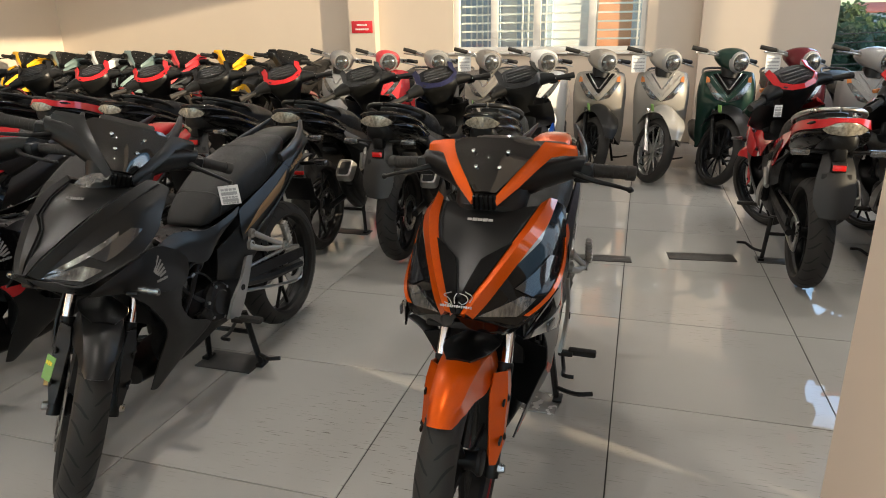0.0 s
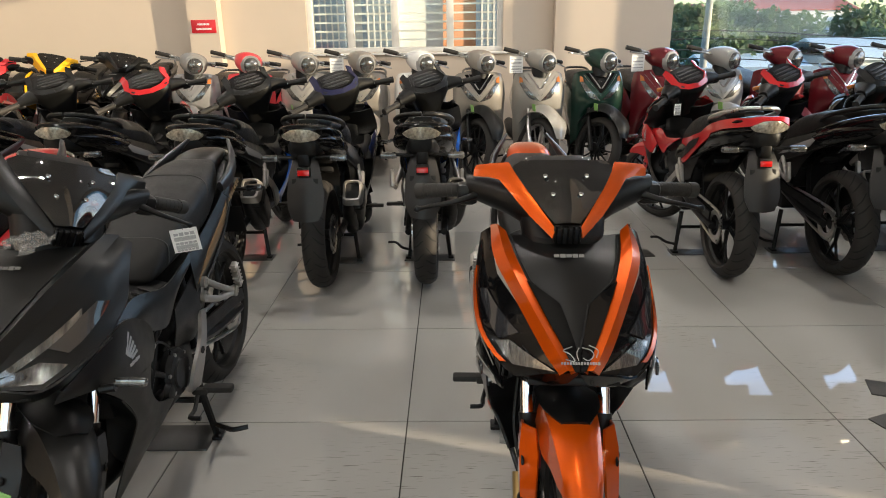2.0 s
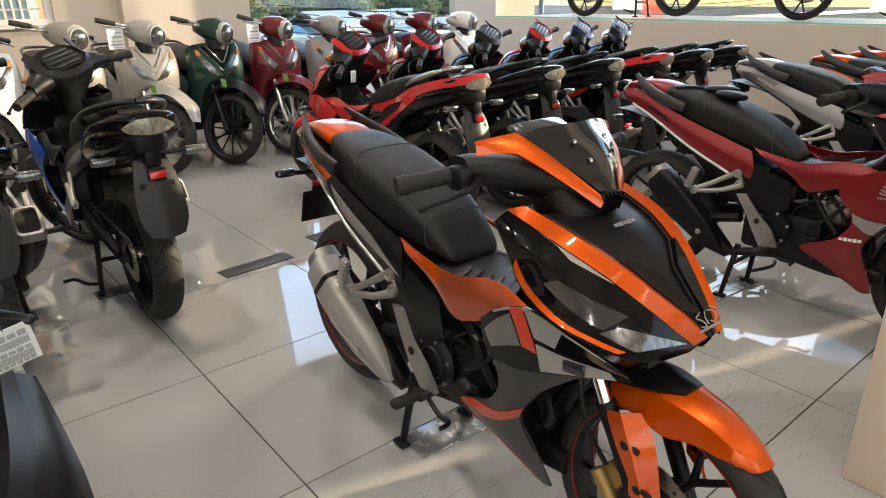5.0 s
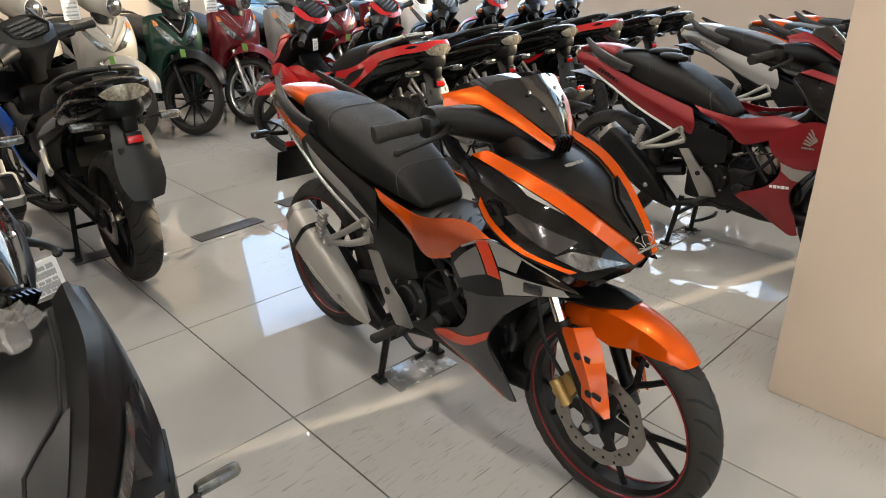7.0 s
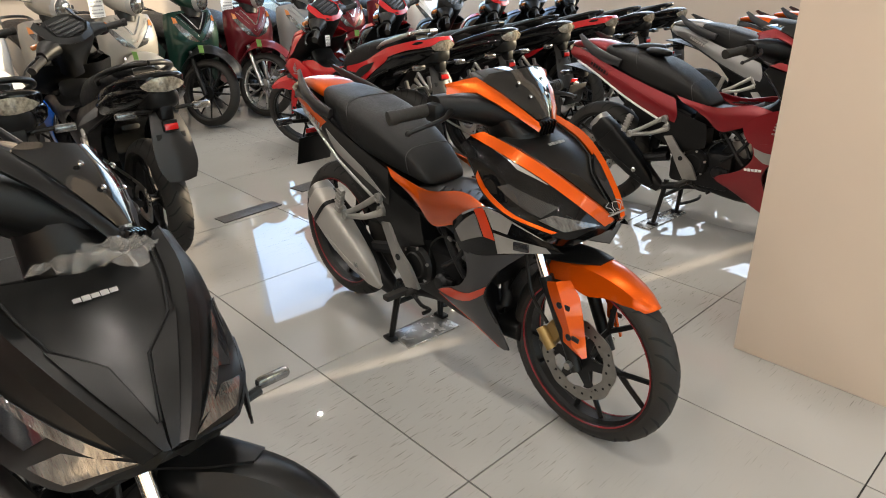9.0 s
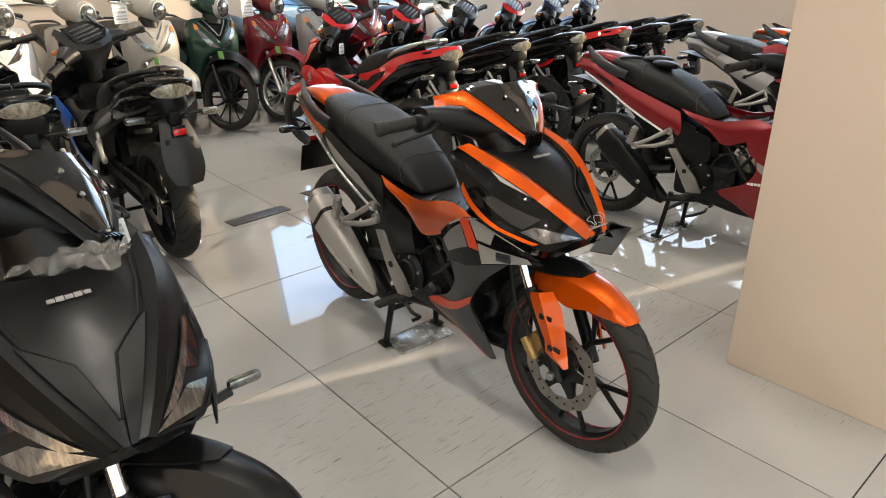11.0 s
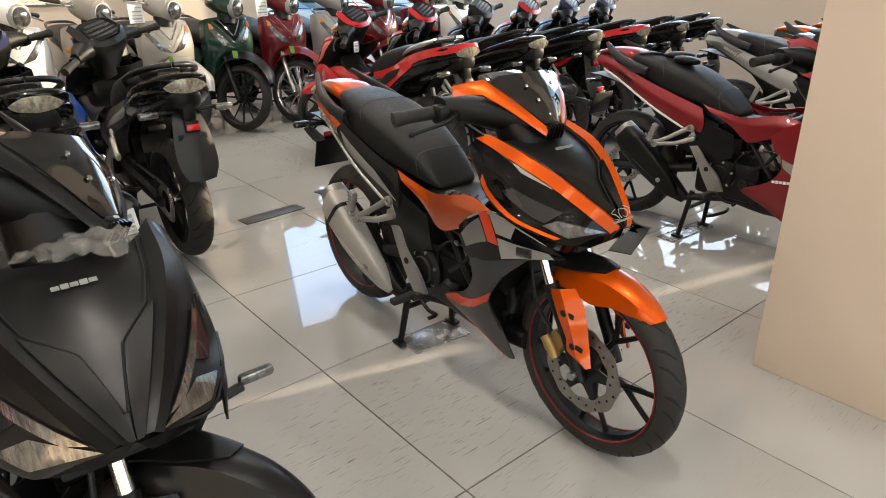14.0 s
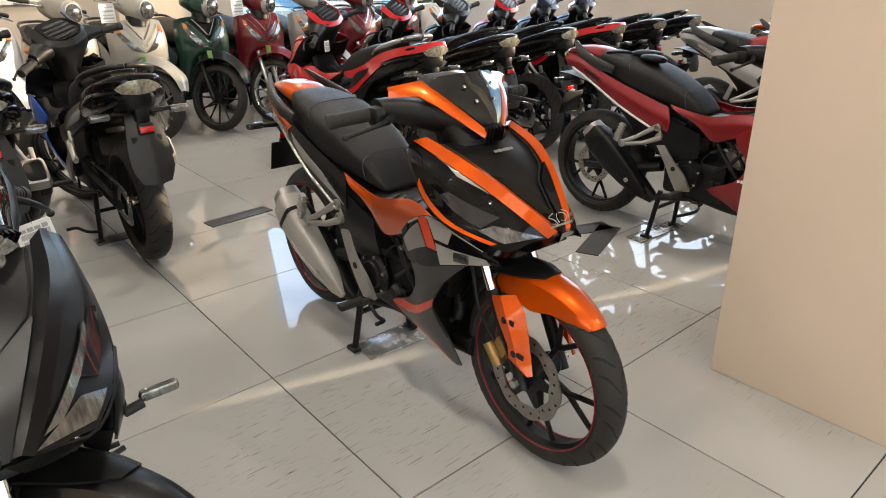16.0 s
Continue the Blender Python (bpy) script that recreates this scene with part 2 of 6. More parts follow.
def rbox(sx, sy, sz, bev=0.004, m=None, seg=2):
    bm = bmesh.new()
    bmesh.ops.create_cube(bm, size=1.0, matrix=Matrix.Diagonal((sx, sy, sz, 1)))
    if bev:
        bmesh.ops.bevel(bm, geom=bm.edges[:], offset=bev, segments=seg, affect="EDGES", profile=0.5)
    if m is not None:
        bmesh.ops.transform(bm, matrix=m, verts=bm.verts)
    return bm


def span(x0, x1, y0, y1, z0, z1, bev=0.0):
    return rbox(x1 - x0, y1 - y0, z1 - z0, bev, Matrix.Translation(((x0 + x1) / 2, (y0 + y1) / 2, (z0 + z1) / 2)))


def prism(outline, a, b, bev=0.0):
    """A polygon in the (u, z) plane drawn out from y = a to y = b."""
    bm = bmesh.new()
    lo = [bm.verts.new((u, a, z)) for u, z in outline]
    hi = [bm.verts.new((u, b, z)) for u, z in outline]
    n = len(lo)
    bm.faces.new(lo)
    bm.faces.new(list(reversed(hi)))
    for k in range(n):
        bm.faces.new((lo[k], hi[k], hi[(k + 1) % n], lo[(k + 1) % n]))
    if bev:
        bmesh.ops.bevel(bm, geom=bm.edges[:], offset=bev, segments=2, affect="EDGES", profile=0.5)
    return bm


def bars(w, h, m, gap=0.25, n=5):
    """A row of small plain bars that stands for unread lettering, in the local xy plane."""
    bm = bmesh.new()
    step = w / n
    for k in range(n):
        add(bm, rbox(step * (1 - gap), h * (0.8 + 0.2 * (k % 2)), 0.0012, 0.0, m @ Matrix.Translation((-w / 2 + step * (k + 0.5), 0, 0))))
    return bm


def facing(p, n, up=(0, 0, 1)):
    """Axes at p whose z looks along n and whose y is as upright as can be."""
    n = Vector(n).normalized()
    x = Vector(up).cross(n).normalized()
    y = n.cross(x)
    m = Matrix((x, y, n)).transposed().to_4x4()
    m.translation = Vector(p)
    return m


def letters(text, size, m):
    """Raised lettering in the built-in font, centred in the xy plane of m."""
    cu = bpy.data.curves.new("letters", "FONT")
    cu.body, cu.size, cu.extrude, cu.align_x, cu.align_y = text, size, 0.0006, "CENTER", "CENTER"
    ob = bpy.data.objects.new("letters", cu)
    me = ob.to_mesh()
    bm = bmesh.new()
    bm.from_mesh(me)
    ob.to_mesh_clear()
    bpy.data.objects.remove(ob)
    bpy.data.curves.remove(cu)
    bmesh.ops.transform(bm, matrix=m, verts=bm.verts)
    return bm

# ---- room ----
WALL = mat("cream_wall_paint", (0.56, 0.472, 0.385), 0.6, vary=0.03, scale=1.2, bump=0.06, bscale=300)
# Out-of-view ceiling, darkened in the colour to dim its reflections.
CEIL = mat("grey_white_ceiling", (0.40, 0.385, 0.36), 0.7, vary=0.02, scale=2)
GROUT = mat("dark_grout", (0.022, 0.020, 0.018), 0.9)
FRAMEM = mat("white_frame_paint", (0.72, 0.70, 0.66), 0.35, vary=0.04)
SIGN_RED = mat("red_sign", (0.52, 0.02, 0.03), 0.35)
SILL = mat("dark_mat", (0.05, 0.048, 0.045), 0.45, 0.1, vary=0.2, scale=20, bump=0.3, bscale=200, rvary=0.1)
GLASS_EDGE = mat("green_glass_edge", (0.25, 0.55, 0.42), 0.1, 0.0, 1.0)


def glass_material(name, tint):
    m = bpy.data.materials.new(name)
    m.use_nodes = True
    n, l = m.node_tree.nodes, m.node_tree.links
    n.remove(n["Principled BSDF"])
    tr, gl, mx, fr = (n.new("ShaderNode" + k) for k in ("BsdfTransparent", "BsdfGlossy", "MixShader", "Fresnel"))
    tr.inputs[0].default_value = (*tint, 1)
    gl.inputs["Roughness"].default_value = 0.02
    fr.inputs[0].default_value = 1.45
    l.new(fr.outputs[0], mx.inputs[0])
    l.new(tr.outputs[0], mx.inputs[1])
    l.new(gl.outputs[0], mx.inputs[2])
    l.new(mx.outputs[0], n["Material Output"].inputs[0])
    return m


GLASS = glass_material("window_glass", (0.93, 0.97, 0.96))
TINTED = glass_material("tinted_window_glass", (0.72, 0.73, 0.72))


def film_material(name, color):
    """Printed film on glass that lets part of the sun through."""
    m = bpy.data.materials.new(name)
    m.use_nodes = True
    n, l = m.node_tree.nodes, m.node_tree.links
    n.remove(n["Principled BSDF"])
    tr, tl, mx = n.new("ShaderNodeBsdfTransparent"), n.new("ShaderNodeBsdfTranslucent"), n.new("ShaderNodeMixShader")
    tl.inputs[0].default_value = (*color, 1)
    mx.inputs[0].default_value = 0.40
    l.new(tr.outputs[0], mx.inputs[1])
    l.new(tl.outputs[0], mx.inputs[2])
    l.new(mx.outputs[0], n["Material Output"].inputs[0])
    return m


WHITE_FILM, RED_FILM = film_material("white_window_film", (0.72, 0.80, 0.92)), film_material("red_window_film", (0.75, 0.12, 0.08))


def floor_material():
    m = bpy.data.materials.new("polished_porcelain_tile")
    m.use_nodes = True
    n, l = m.node_tree.nodes, m.node_tree.links
    p = n["Principled BSDF"]
    ge, oi = n.new("ShaderNodeNewGeometry"), n.new("ShaderNodeObjectInfo")
    pos = ge.outputs["Position"]
    cloud = n.new("ShaderNodeTexNoise")
    cloud.inputs["Scale"].default_value, cloud.inputs["Detail"].default_value = 2.2, 8
    l.new(pos, cloud.inputs["Vector"])
    # short dark scuffs, all drawn out one way, in patches
    mp = n.new("ShaderNodeMapping")
    mp.inputs["Rotation"].default_value = (0, 0, radians(-32))
    mp.inputs["Scale"].default_value = (11, 230, 1)
    l.new(pos, mp.inputs["Vector"])
    sc = n.new("ShaderNodeTexNoise")
    sc.inputs["Scale"].default_value, sc.inputs["Detail"].default_value = 1.0, 2.0
    l.new(mp.outputs[0], sc.inputs["Vector"])
    th = n.new("ShaderNodeMapRange")
    th.inputs[1].default_value, th.inputs[2].default_value = 0.635, 0.70
    l.new(sc.outputs["Fac"], th.inputs[0])
    pa = n.new("ShaderNodeTexNoise")
    pa.inputs["Scale"].default_value, pa.inputs["Detail"].default_value = 0.9, 1
    l.new(pos, pa.inputs["Vector"])
    pm = n.new("ShaderNodeMapRange")
    pm.inputs[1].default_value, pm.inputs[2].default_value = 0.50, 0.62
    l.new(pa.outputs["Fac"], pm.inputs[0])
    mul = n.new("ShaderNodeMath")
    mul.operation = "MULTIPLY"
    l.new(th.outputs[0], mul.inputs[0])
    l.new(pm.outputs[0], mul.inputs[1])
    ramp = n.new("ShaderNodeMix")
    ramp.data_type = "RGBA"
    ramp.inputs["A"].default_value, ramp.inputs["B"].default_value = (0.33, 0.318, 0.298, 1), (0.39, 0.378, 0.355, 1)
    l.new(cloud.outputs["Fac"], ramp.inputs["Factor"])
    tone = n.new("ShaderNodeMapRange")
    tone.inputs[3].default_value, tone.inputs[4].default_value = 0.96, 1.04
    l.new(oi.outputs["Random"], tone.inputs[0])
    sca = n.new("ShaderNodeVectorMath")
    sca.operation = "SCALE"
    l.new(ramp.outputs["Result"], sca.inputs[0])
    l.new(tone.outputs[0], sca.inputs["Scale"])
    dk = n.new("ShaderNodeMix")
    dk.data_type = "RGBA"
    dk.inputs["B"].default_value = (0.13, 0.118, 0.10, 1)
    l.new(mul.outputs[0], dk.inputs["Factor"])
    l.new(sca.outputs[0], dk.inputs["A"])
    l.new(dk.outputs["Result"], p.inputs["Base Color"])
    rg = n.new("ShaderNodeMapRange")
    rg.inputs[3].default_value, rg.inputs[4].default_value = 0.003, 0.012
    l.new(cloud.outputs["Fac"], rg.inputs[0])
    l.new(rg.outputs[0], p.inputs["Roughness"])
    p.inputs["Specular IOR Level"].default_value = 0.9
    wv = n.new("ShaderNodeTexNoise")
    wv.inputs["Scale"].default_value, wv.inputs["Detail"].default_value = 3.0, 1.0
    l.new(pos, wv.inputs["Vector"])
    bp = n.new("ShaderNodeBump")
    bp.inputs["Strength"].default_value, bp.inputs["Distance"].default_value = 0.014, 0.004
    l.new(wv.outputs["Fac"], bp.inputs["Height"])
    l.new(bp.outputs[0], p.inputs["Normal"])
    return m


FLOORM = floor_material()


def solid(name, boxes, material, label="", kind="structure", bev=0.0, category=""):
    bm = bmesh.new()
    for b in boxes:
        add(bm, span(*b, bev))
    ob = new(name, finish(bm, name, material))
    return tagged(ob, label, category or name.split("_")[0], "", kind)


TOP = 3.9
floor = solid("floor", [(-8.3, 6.5, -6.5, 6.7, -0.30, -0.004)], GROUT, "pale polished porcelain tile floor with dark joints")
solid("ceiling", [(-8.3, 7.4, -6.5, 6.7, TOP, TOP + 0.2)], CEIL, "plain ceiling out of view, darkened to grey")
BY = 6.50
solid("wall_back", [(-8.3, -1.62, BY, 6.7, 0, TOP), (-1.62, 0.83, BY, 6.7, 0, 1.11), (-1.62, 0.83, BY, 6.7, 2.76, TOP), (0.83, 2.87, BY, 6.7, 0, TOP), (2.87, 6.3, BY, 6.7, 0, 0.58), (2.87, 6.3, BY, 6.7, 3.75, TOP)], WALL, "cream painted back wall with window openings")
solid("column_sign", [(-3.04, -2.67, 6.33, BY, 0, TOP)], WALL, "cream painted column")
solid("column_middle", [(1.45, 2.87, 6.33, BY, 0, TOP)], WALL, "wide cream painted column between windows")
solid("column_corner", [(5.75, 6.15, 5.12, 5.95, 0, TOP)], WALL, "cream painted corner column")
solid("wall_corner", [(6.3, 6.5, 5.12, 6.7, 0, TOP), (6.15, 6.3, 5.12, 5.19, 0, TOP)], WALL, "cream painted wall behind the corner column")
solid("wall_left", [(-8.3, -8.1, -6.3, BY, 0, TOP)], WALL, "cream painted side wall")
def wall_right():
    bm = bmesh.new()
    for b in ((-6.3, 5.12, 0, 0.30), (-6.3, -0.9, 1.09, TOP), (-0.9, 5.12, 3.45, TOP)):
        add(bm, span(5.75, 5.95, *b, 0.0))
    # low wall in two lengths; unseen leaning gap added to shape the sun streak
    for y0, y1, y2, y3 in ((-6.3, -1.785, -2.265, -6.3), (-1.67, 5.12, 5.12, -2.15)):
        vs = [bm.verts.new((x, y, z)) for x in (5.75, 5.95) for y, z in ((y0, 0.30), (y1, 0.30), (y2, 1.09), (y3, 1.09))]
        for f in ((3, 2, 1, 0), (4, 5, 6, 7), (0, 1, 5, 4), (1, 2, 6, 5), (2, 3, 7, 6), (3, 0, 4, 7)):
            bm.faces.new([vs[k] for k in f])
    bmesh.ops.recalc_face_normals(bm, faces=bm.faces)
    return tagged(new("wall_right", finish(bm, "wall_right", WALL)), "cream painted wall below the display window, with an added gap out of view", "wall", "", "structure")


wall_right()
solid("wall_front", [(-8.3, -6.8, -6.5, -6.3, 0, TOP), (4.4, 5.95, -6.5, -6.3, 0, TOP), (-6.8, 4.4, -6.5, -6.3, 0, 0.4), (-6.8, 4.4, -6.5, -6.3, 3.1, TOP)], WALL, "cream painted front wall with assumed shop windows, out of view")
solid("pillar", [(1.235, 1.95, -1.75, -1.016, 0, TOP)], WALL, "square cream painted pillar standing on the tiles", bev=0.004)
solid("baseboard", [(-8.1, -3.04, 6.485, BY, 0, 0.08), (-2.67, 1.45, 6.485, BY, 0, 0.08)], WALL, "low cream skirting")
# display platform beyond the right wall
solid("display_platform", [(5.95, 7.3, -1.0, 5.12, 0.9, 1.10)], FRAMEM, "white raised display platform behind glass")
solid("glass_edge", [(5.75, 5.765, -0.9, 5.12, 1.092, 1.107)], GLASS_EDGE, "green edge of the display glass")


def window_1():
    w = new("window_1")
    tagged(w, "white barred window with sliding sashes in the back wall", "window", "", "structure")
    y = 6.58
    for k, b in enumerate(((-1.62, 0.83, 1.11, 1.17), (-1.62, 0.83, 2.70, 2.76), (-1.62, -1.55, 1.17, 2.70), (0.76, 0.83, 1.17, 2.70))):
        part("window_frame", span(b[0], b[1], y - 0.05, y + 0.05, b[2], b[3], 0.004), FRAMEM, w)
    for x in (-1.08, -0.52, 0.17):
        part("mullion", span(x - 0.045, x + 0.045, y - 0.03, y + 0.03, 1.17, 2.70, 0.004), FRAMEM, w)
    for k in range(14):
        z = 1.25 + 0.105 * k
        part("bar", span(-1.54, 0.75, y + 0.06, y + 0.08, z, z + 0.022), FRAMEM, w)
    g = part("pane", span(-1.55, 0.76, y - 0.004, y + 0.004, 1.17, 2.70), GLASS, w)
    g.visible_shadow = False
    part("window_sill", span(-1.68, 0.89, 6.44, 6.56, 1.08, 1.107, 0.005), FRAMEM, w)


def window_2():
    w = new("window_2")
    tagged(w, "large fixed shop window looking out on roofs and trees", "window", "", "structure")
    g = part("pane", span(2.87, 6.3, 6.58, 6.59, 0.58, 3.75), GLASS, w)
    g.visible_shadow = False
    for b in ((2.87, 6.3, 0.58, 0.62), (2.87, 6.3, 3.71, 3.75), (2.87, 2.91, 0.62, 3.71)):
        part("window_frame", span(b[0], b[1], 6.55, 6.62, b[2], b[3], 0.003), FRAMEM, w)


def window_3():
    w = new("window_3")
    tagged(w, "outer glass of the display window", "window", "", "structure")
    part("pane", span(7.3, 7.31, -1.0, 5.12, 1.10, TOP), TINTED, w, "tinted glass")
    part("poster", span(7.285, 7.295, 3.90, 4.40, 1.16, 2.6, 0.003), WHITE_FILM, w, "white printed film on the glass")
    part("poster_band", span(7.27, 7.28, 3.60, 3.92, 1.12, 2.6, 0.003), RED_FILM, w, "red printed film on the glass")
    part("poster", span(7.285, 7.295, 0.6, 1.2, 1.16, 2.0, 0.003), WHITE_FILM, w)


# Assumed window behind the viewpoint, added to go with the front fill.
def window_4():
    w = new("window_4")
    tagged(w, "assumed wide shop front window, out of view", "window", "", "structure")
    g = part("pane", span(-6.8, 4.4, -6.41, -6.40, 0.4, 3.1), GLASS, w)
    g.visible_shadow = False
    for x in (-6.8, -4.0, -1.2, 1.6, 4.36):
        part("mullion", span(x, x + 0.05, -6.44, -6.36, 0.4, 3.1, 0.003), FRAMEM, w)


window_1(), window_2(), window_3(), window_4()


def wall_sign():
    s = new("wall_sign")
    tagged(s, "small red sign with two lines of white lettering on the column", "sign")
    s.location = (-2.85, 6.33, 1.45)
    part("panel", rbox(0.30, 0.012, 0.155, 0.002, Matrix.Translation((0, -0.007, 0))), SIGN_RED, s)
    for z, w, n in ((0.025, 0.15, 9), (-0.03, 0.19, 12)):
        part("lettering", bars(w, 0.024, facing((0, -0.0135, z), (0, -1, 0)), 0.25, n), DECAL_WHITE, s)


wall_sign()

# ceiling lamps
LAMP = mat("lamp_diffuser", (1.0, 0.93, 0.84), 0.4, emit=12.0)


def downlight(x, y):
    o = new("ceiling_lamp")
    tagged(o, "small round white recessed ceiling lamp", "lamp", "ceiling lamps")
    o.location = (x, y, TOP)
    part("ring", cached("dl_ring", lambda: add(bmesh.new(), lathe([(0.055, -0.0), (0.055, -0.012), (0.035, -0.012), (0.035, 0.0)], 28), Matrix.Rotation(-math.pi / 2, 4, "X") @ Matrix.Scale(-1, 4, (0, 1, 0))), FRAMEM, "ring"), None, o)
    part("diffuser", cached("dl_disc", lambda: add(bmesh.new(), lathe([(0.034, -0.003), (0.034, -0.008)], 28, False), Matrix.Rotation(math.pi / 2, 4, "X")), LAMP, "diffuser"), None, o, "", Matrix.Translation((0, 0, -0.011)))


for lx in (-6.0, -3.2, -0.4, 2.4):
    for ly in (-4.2, -1.4, 1.4, 4.2):
        downlight(lx, ly)
        bulb = area_lamp("downlight", (lx, ly, TOP - 0.03), (lx, ly, 0), 0.05, 0.05, 9.0, (1.0, 0.93, 0.84))
        bulb.data.shape = "DISK"

# ---- motorcycles ----
STEER_P, STEER_D = V(0.25, 0, 0.95), V(0.40, 0, -0.82).normalized()


def steer(deg, point=STEER_P, way=STEER_D):
    """Turns the handlebar and front wheel about the steering head; positive to the rider's left."""
    return Matrix.Translation(point) @ Matrix.Rotation(radians(-deg), 4, way) @ Matrix.Translation(-point)


def tyre_bm(R, r, w, n=64):
    prof = [(R - r + r * math.cos(-math.pi / 2 + math.pi * k / 12), w * math.sin(-math.pi / 2 + math.pi * k / 12)) for k in range(13)]
    return lathe(prof + [(R - r - 0.012, w * 0.82), (R - r - 0.012, -w * 0.82)], n)


def groove_bm(R, r, w):
    """Black strips laid over the tyre's crown, for the shade in slanted tread grooves."""
    bm = bmesh.new()
    for k in range(26):
        for s in (-1, 1):
            a0 = 2 * math.pi * (k + (0.5 if s > 0 else 0)) / 26
            vs = []
            for q in range(6):
                t = s * (0.10 + 0.22 * q)
                a = a0 + (0.0, 0.05, 0.12, 0.17, 0.20, 0.22)[q] * (1 if k % 2 else 0.7)
                rr = R - r + (r + 0.0011) * math.cos(t)
                c, tan, h = V(rr * math.cos(a), (w + 0.0011) * math.sin(t), rr * math.sin(a)), V(-math.sin(a), 0, math.cos(a)), (0.002, 0.0048, 0.0058, 0.0052, 0.004, 0.002)[q]
                vs.append((bm.verts.new(c + tan * h), bm.verts.new(c - tan * h)))
            for u, v in zip(vs, vs[1:]):
                bm.faces.new((u[0], v[0], v[1], u[1]))
    return bm


def rim_bm(R, w):
    return lathe([(R, -w), (R + 0.006, -w), (R + 0.004, -w * 0.8), (R - 0.012, -w * 0.5), (R - 0.014, w * 0.5), (R + 0.004, w * 0.8), (R + 0.006, w), (R, w), (R - 0.022, w * 0.4), (R - 0.022, -w * 0.4)], 48)


def spoke_y(R):
    """One forked spoke of a cast wheel, along +x."""
    bm = tube([(0.03, 0, 0), (R * 0.5, 0, 0)], [0.013, 0.010], 8, 2)
    for s in (-1, 1):
        add(bm, tube([(R * 0.47, 0, 0), (R * 0.62, 0, s * 0.02), (R - 0.012, 0, s * 0.055)], [0.010, 0.0085, 0.008], 8, 2))
    return bm


# Flat black that stands for the shade inside grooves, joints, slots and holes.
RECESS_SHADE = mat("tyre_groove", (0.004, 0.004, 0.004), 0.9)


def cast_wheel(bike, at, R, r, w, key, stripe, disc, m, disc_side=-1, rim_mat=None):
    """Rim with five forked spokes, tyre, hub and brake disc."""
    t = m @ Matrix.Translation(at)
    rim = part("wheel", cached("rim" + key, lambda: rim_bm(R - r, w * 0.75), rim_mat or PLASTIC, "wheel"), None, bike, "", t)
    part("tyre", cached("tyre" + key, lambda: tyre_bm(R, r, w), RUBBER, "tyre"), None, rim, "black rubber tyre with slanted tread grooves")
    part("tread", cached("tread" + key, lambda: groove_bm(R, r, w), RECESS_SHADE, "tread"), None, rim)["kind"] = "stuff"
    for k in range(5):
        part("spoke", cached("spoke" + key, lambda: spoke_y(R - r), rim_mat or PLASTIC, "spoke"), None, rim, "", Matrix.Rotation(2 * math.pi * (k + 0.2) / 5, 4, "Y"))
    part("hub", cached("hub", lambda: lathe([(0.034, -0.055), (0.036, -0.045), (0.026, -0.03), (0.026, 0.03), (0.036, 0.045), (0.034, 0.055)], 20, False), ENGINE, "hub"), None, rim)
    if stripe:
        for s in (-1, 1):
            part("rim_stripe", cached("stripe" + key, lambda: lathe([(R - r - 0.0145, -0.0025), (R - r - 0.0105, -0.0025), (R - r - 0.0105, 0.0025), (R - r - 0.0145, 0.0025)], 48), MATTE_RED, "rim_stripe"), None, rim, "thin red rim stripe", Matrix.Translation((0, s * w * 0.84, 0)))
    if disc:
        def make():
            bm = bmesh.new()
            rings = [[bm.verts.new((r * (1 + w * math.cos(9 * a)) * math.cos(a), y, r * (1 + w * math.cos(9 * a)) * math.sin(a))) for a in (2 * math.pi * k / 90 for k in range(90))] for r, w, y in ((disc, 0.022, -0.002), (disc, 0.022, 0.002), (disc * 0.70, -0.03, 0.002), (disc * 0.70, -0.03, -0.002))]
            for a, b in zip(rings, rings[1:] + rings[:1]):
                for k in range(90):
                    bm.faces.new((a[k], a[(k + 1) % 90], b[(k + 1) % 90], b[k]))
            return bm

        def star():
            return prism([(q * disc * math.cos(a), q * disc * math.sin(a)) for k in range(6) for q, a in ((0.76, math.pi * k / 3 - 0.09), (0.76, math.pi * k / 3 + 0.09), (0.38, math.pi * k / 3 + 0.40), (0.38, math.pi * k / 3 + 0.65))], -0.003, 0.003, 0.0008)
        part("disc_carrier", cached("star%.3f" % disc, star, ENGINE, "disc_carrier"), None, rim, "black disc carrier", Matrix.Translation((0, disc_side * 0.058, 0)))
        part("brake_disc", cached("disc%.3f" % disc, make, DISC, "brake_disc"), None, rim, "drilled steel brake disc", Matrix.Translation((0, disc_side * 0.062, 0)))

        # Black plugs painted as the shade in the disc's drill holes.
        def holes():
            bm = bmesh.new()
            for k in range(24):
                a = 2 * math.pi * k / 24
                rr = disc * (0.78 + 0.07 * (k % 3))
                add(bm, lathe([(0.0042, -0.0027), (0.0042, 0.0027)], 8, False), Matrix.Translation((rr * math.cos(a), 0, rr * math.sin(a))))
            return bm
        part("drilling", cached("holes%.3f" % disc, holes, RECESS_SHADE, "drilling"), None, rim, "", Matrix.Translation((0, disc_side * 0.062, 0)))["kind"] = "stuff"
    return rim


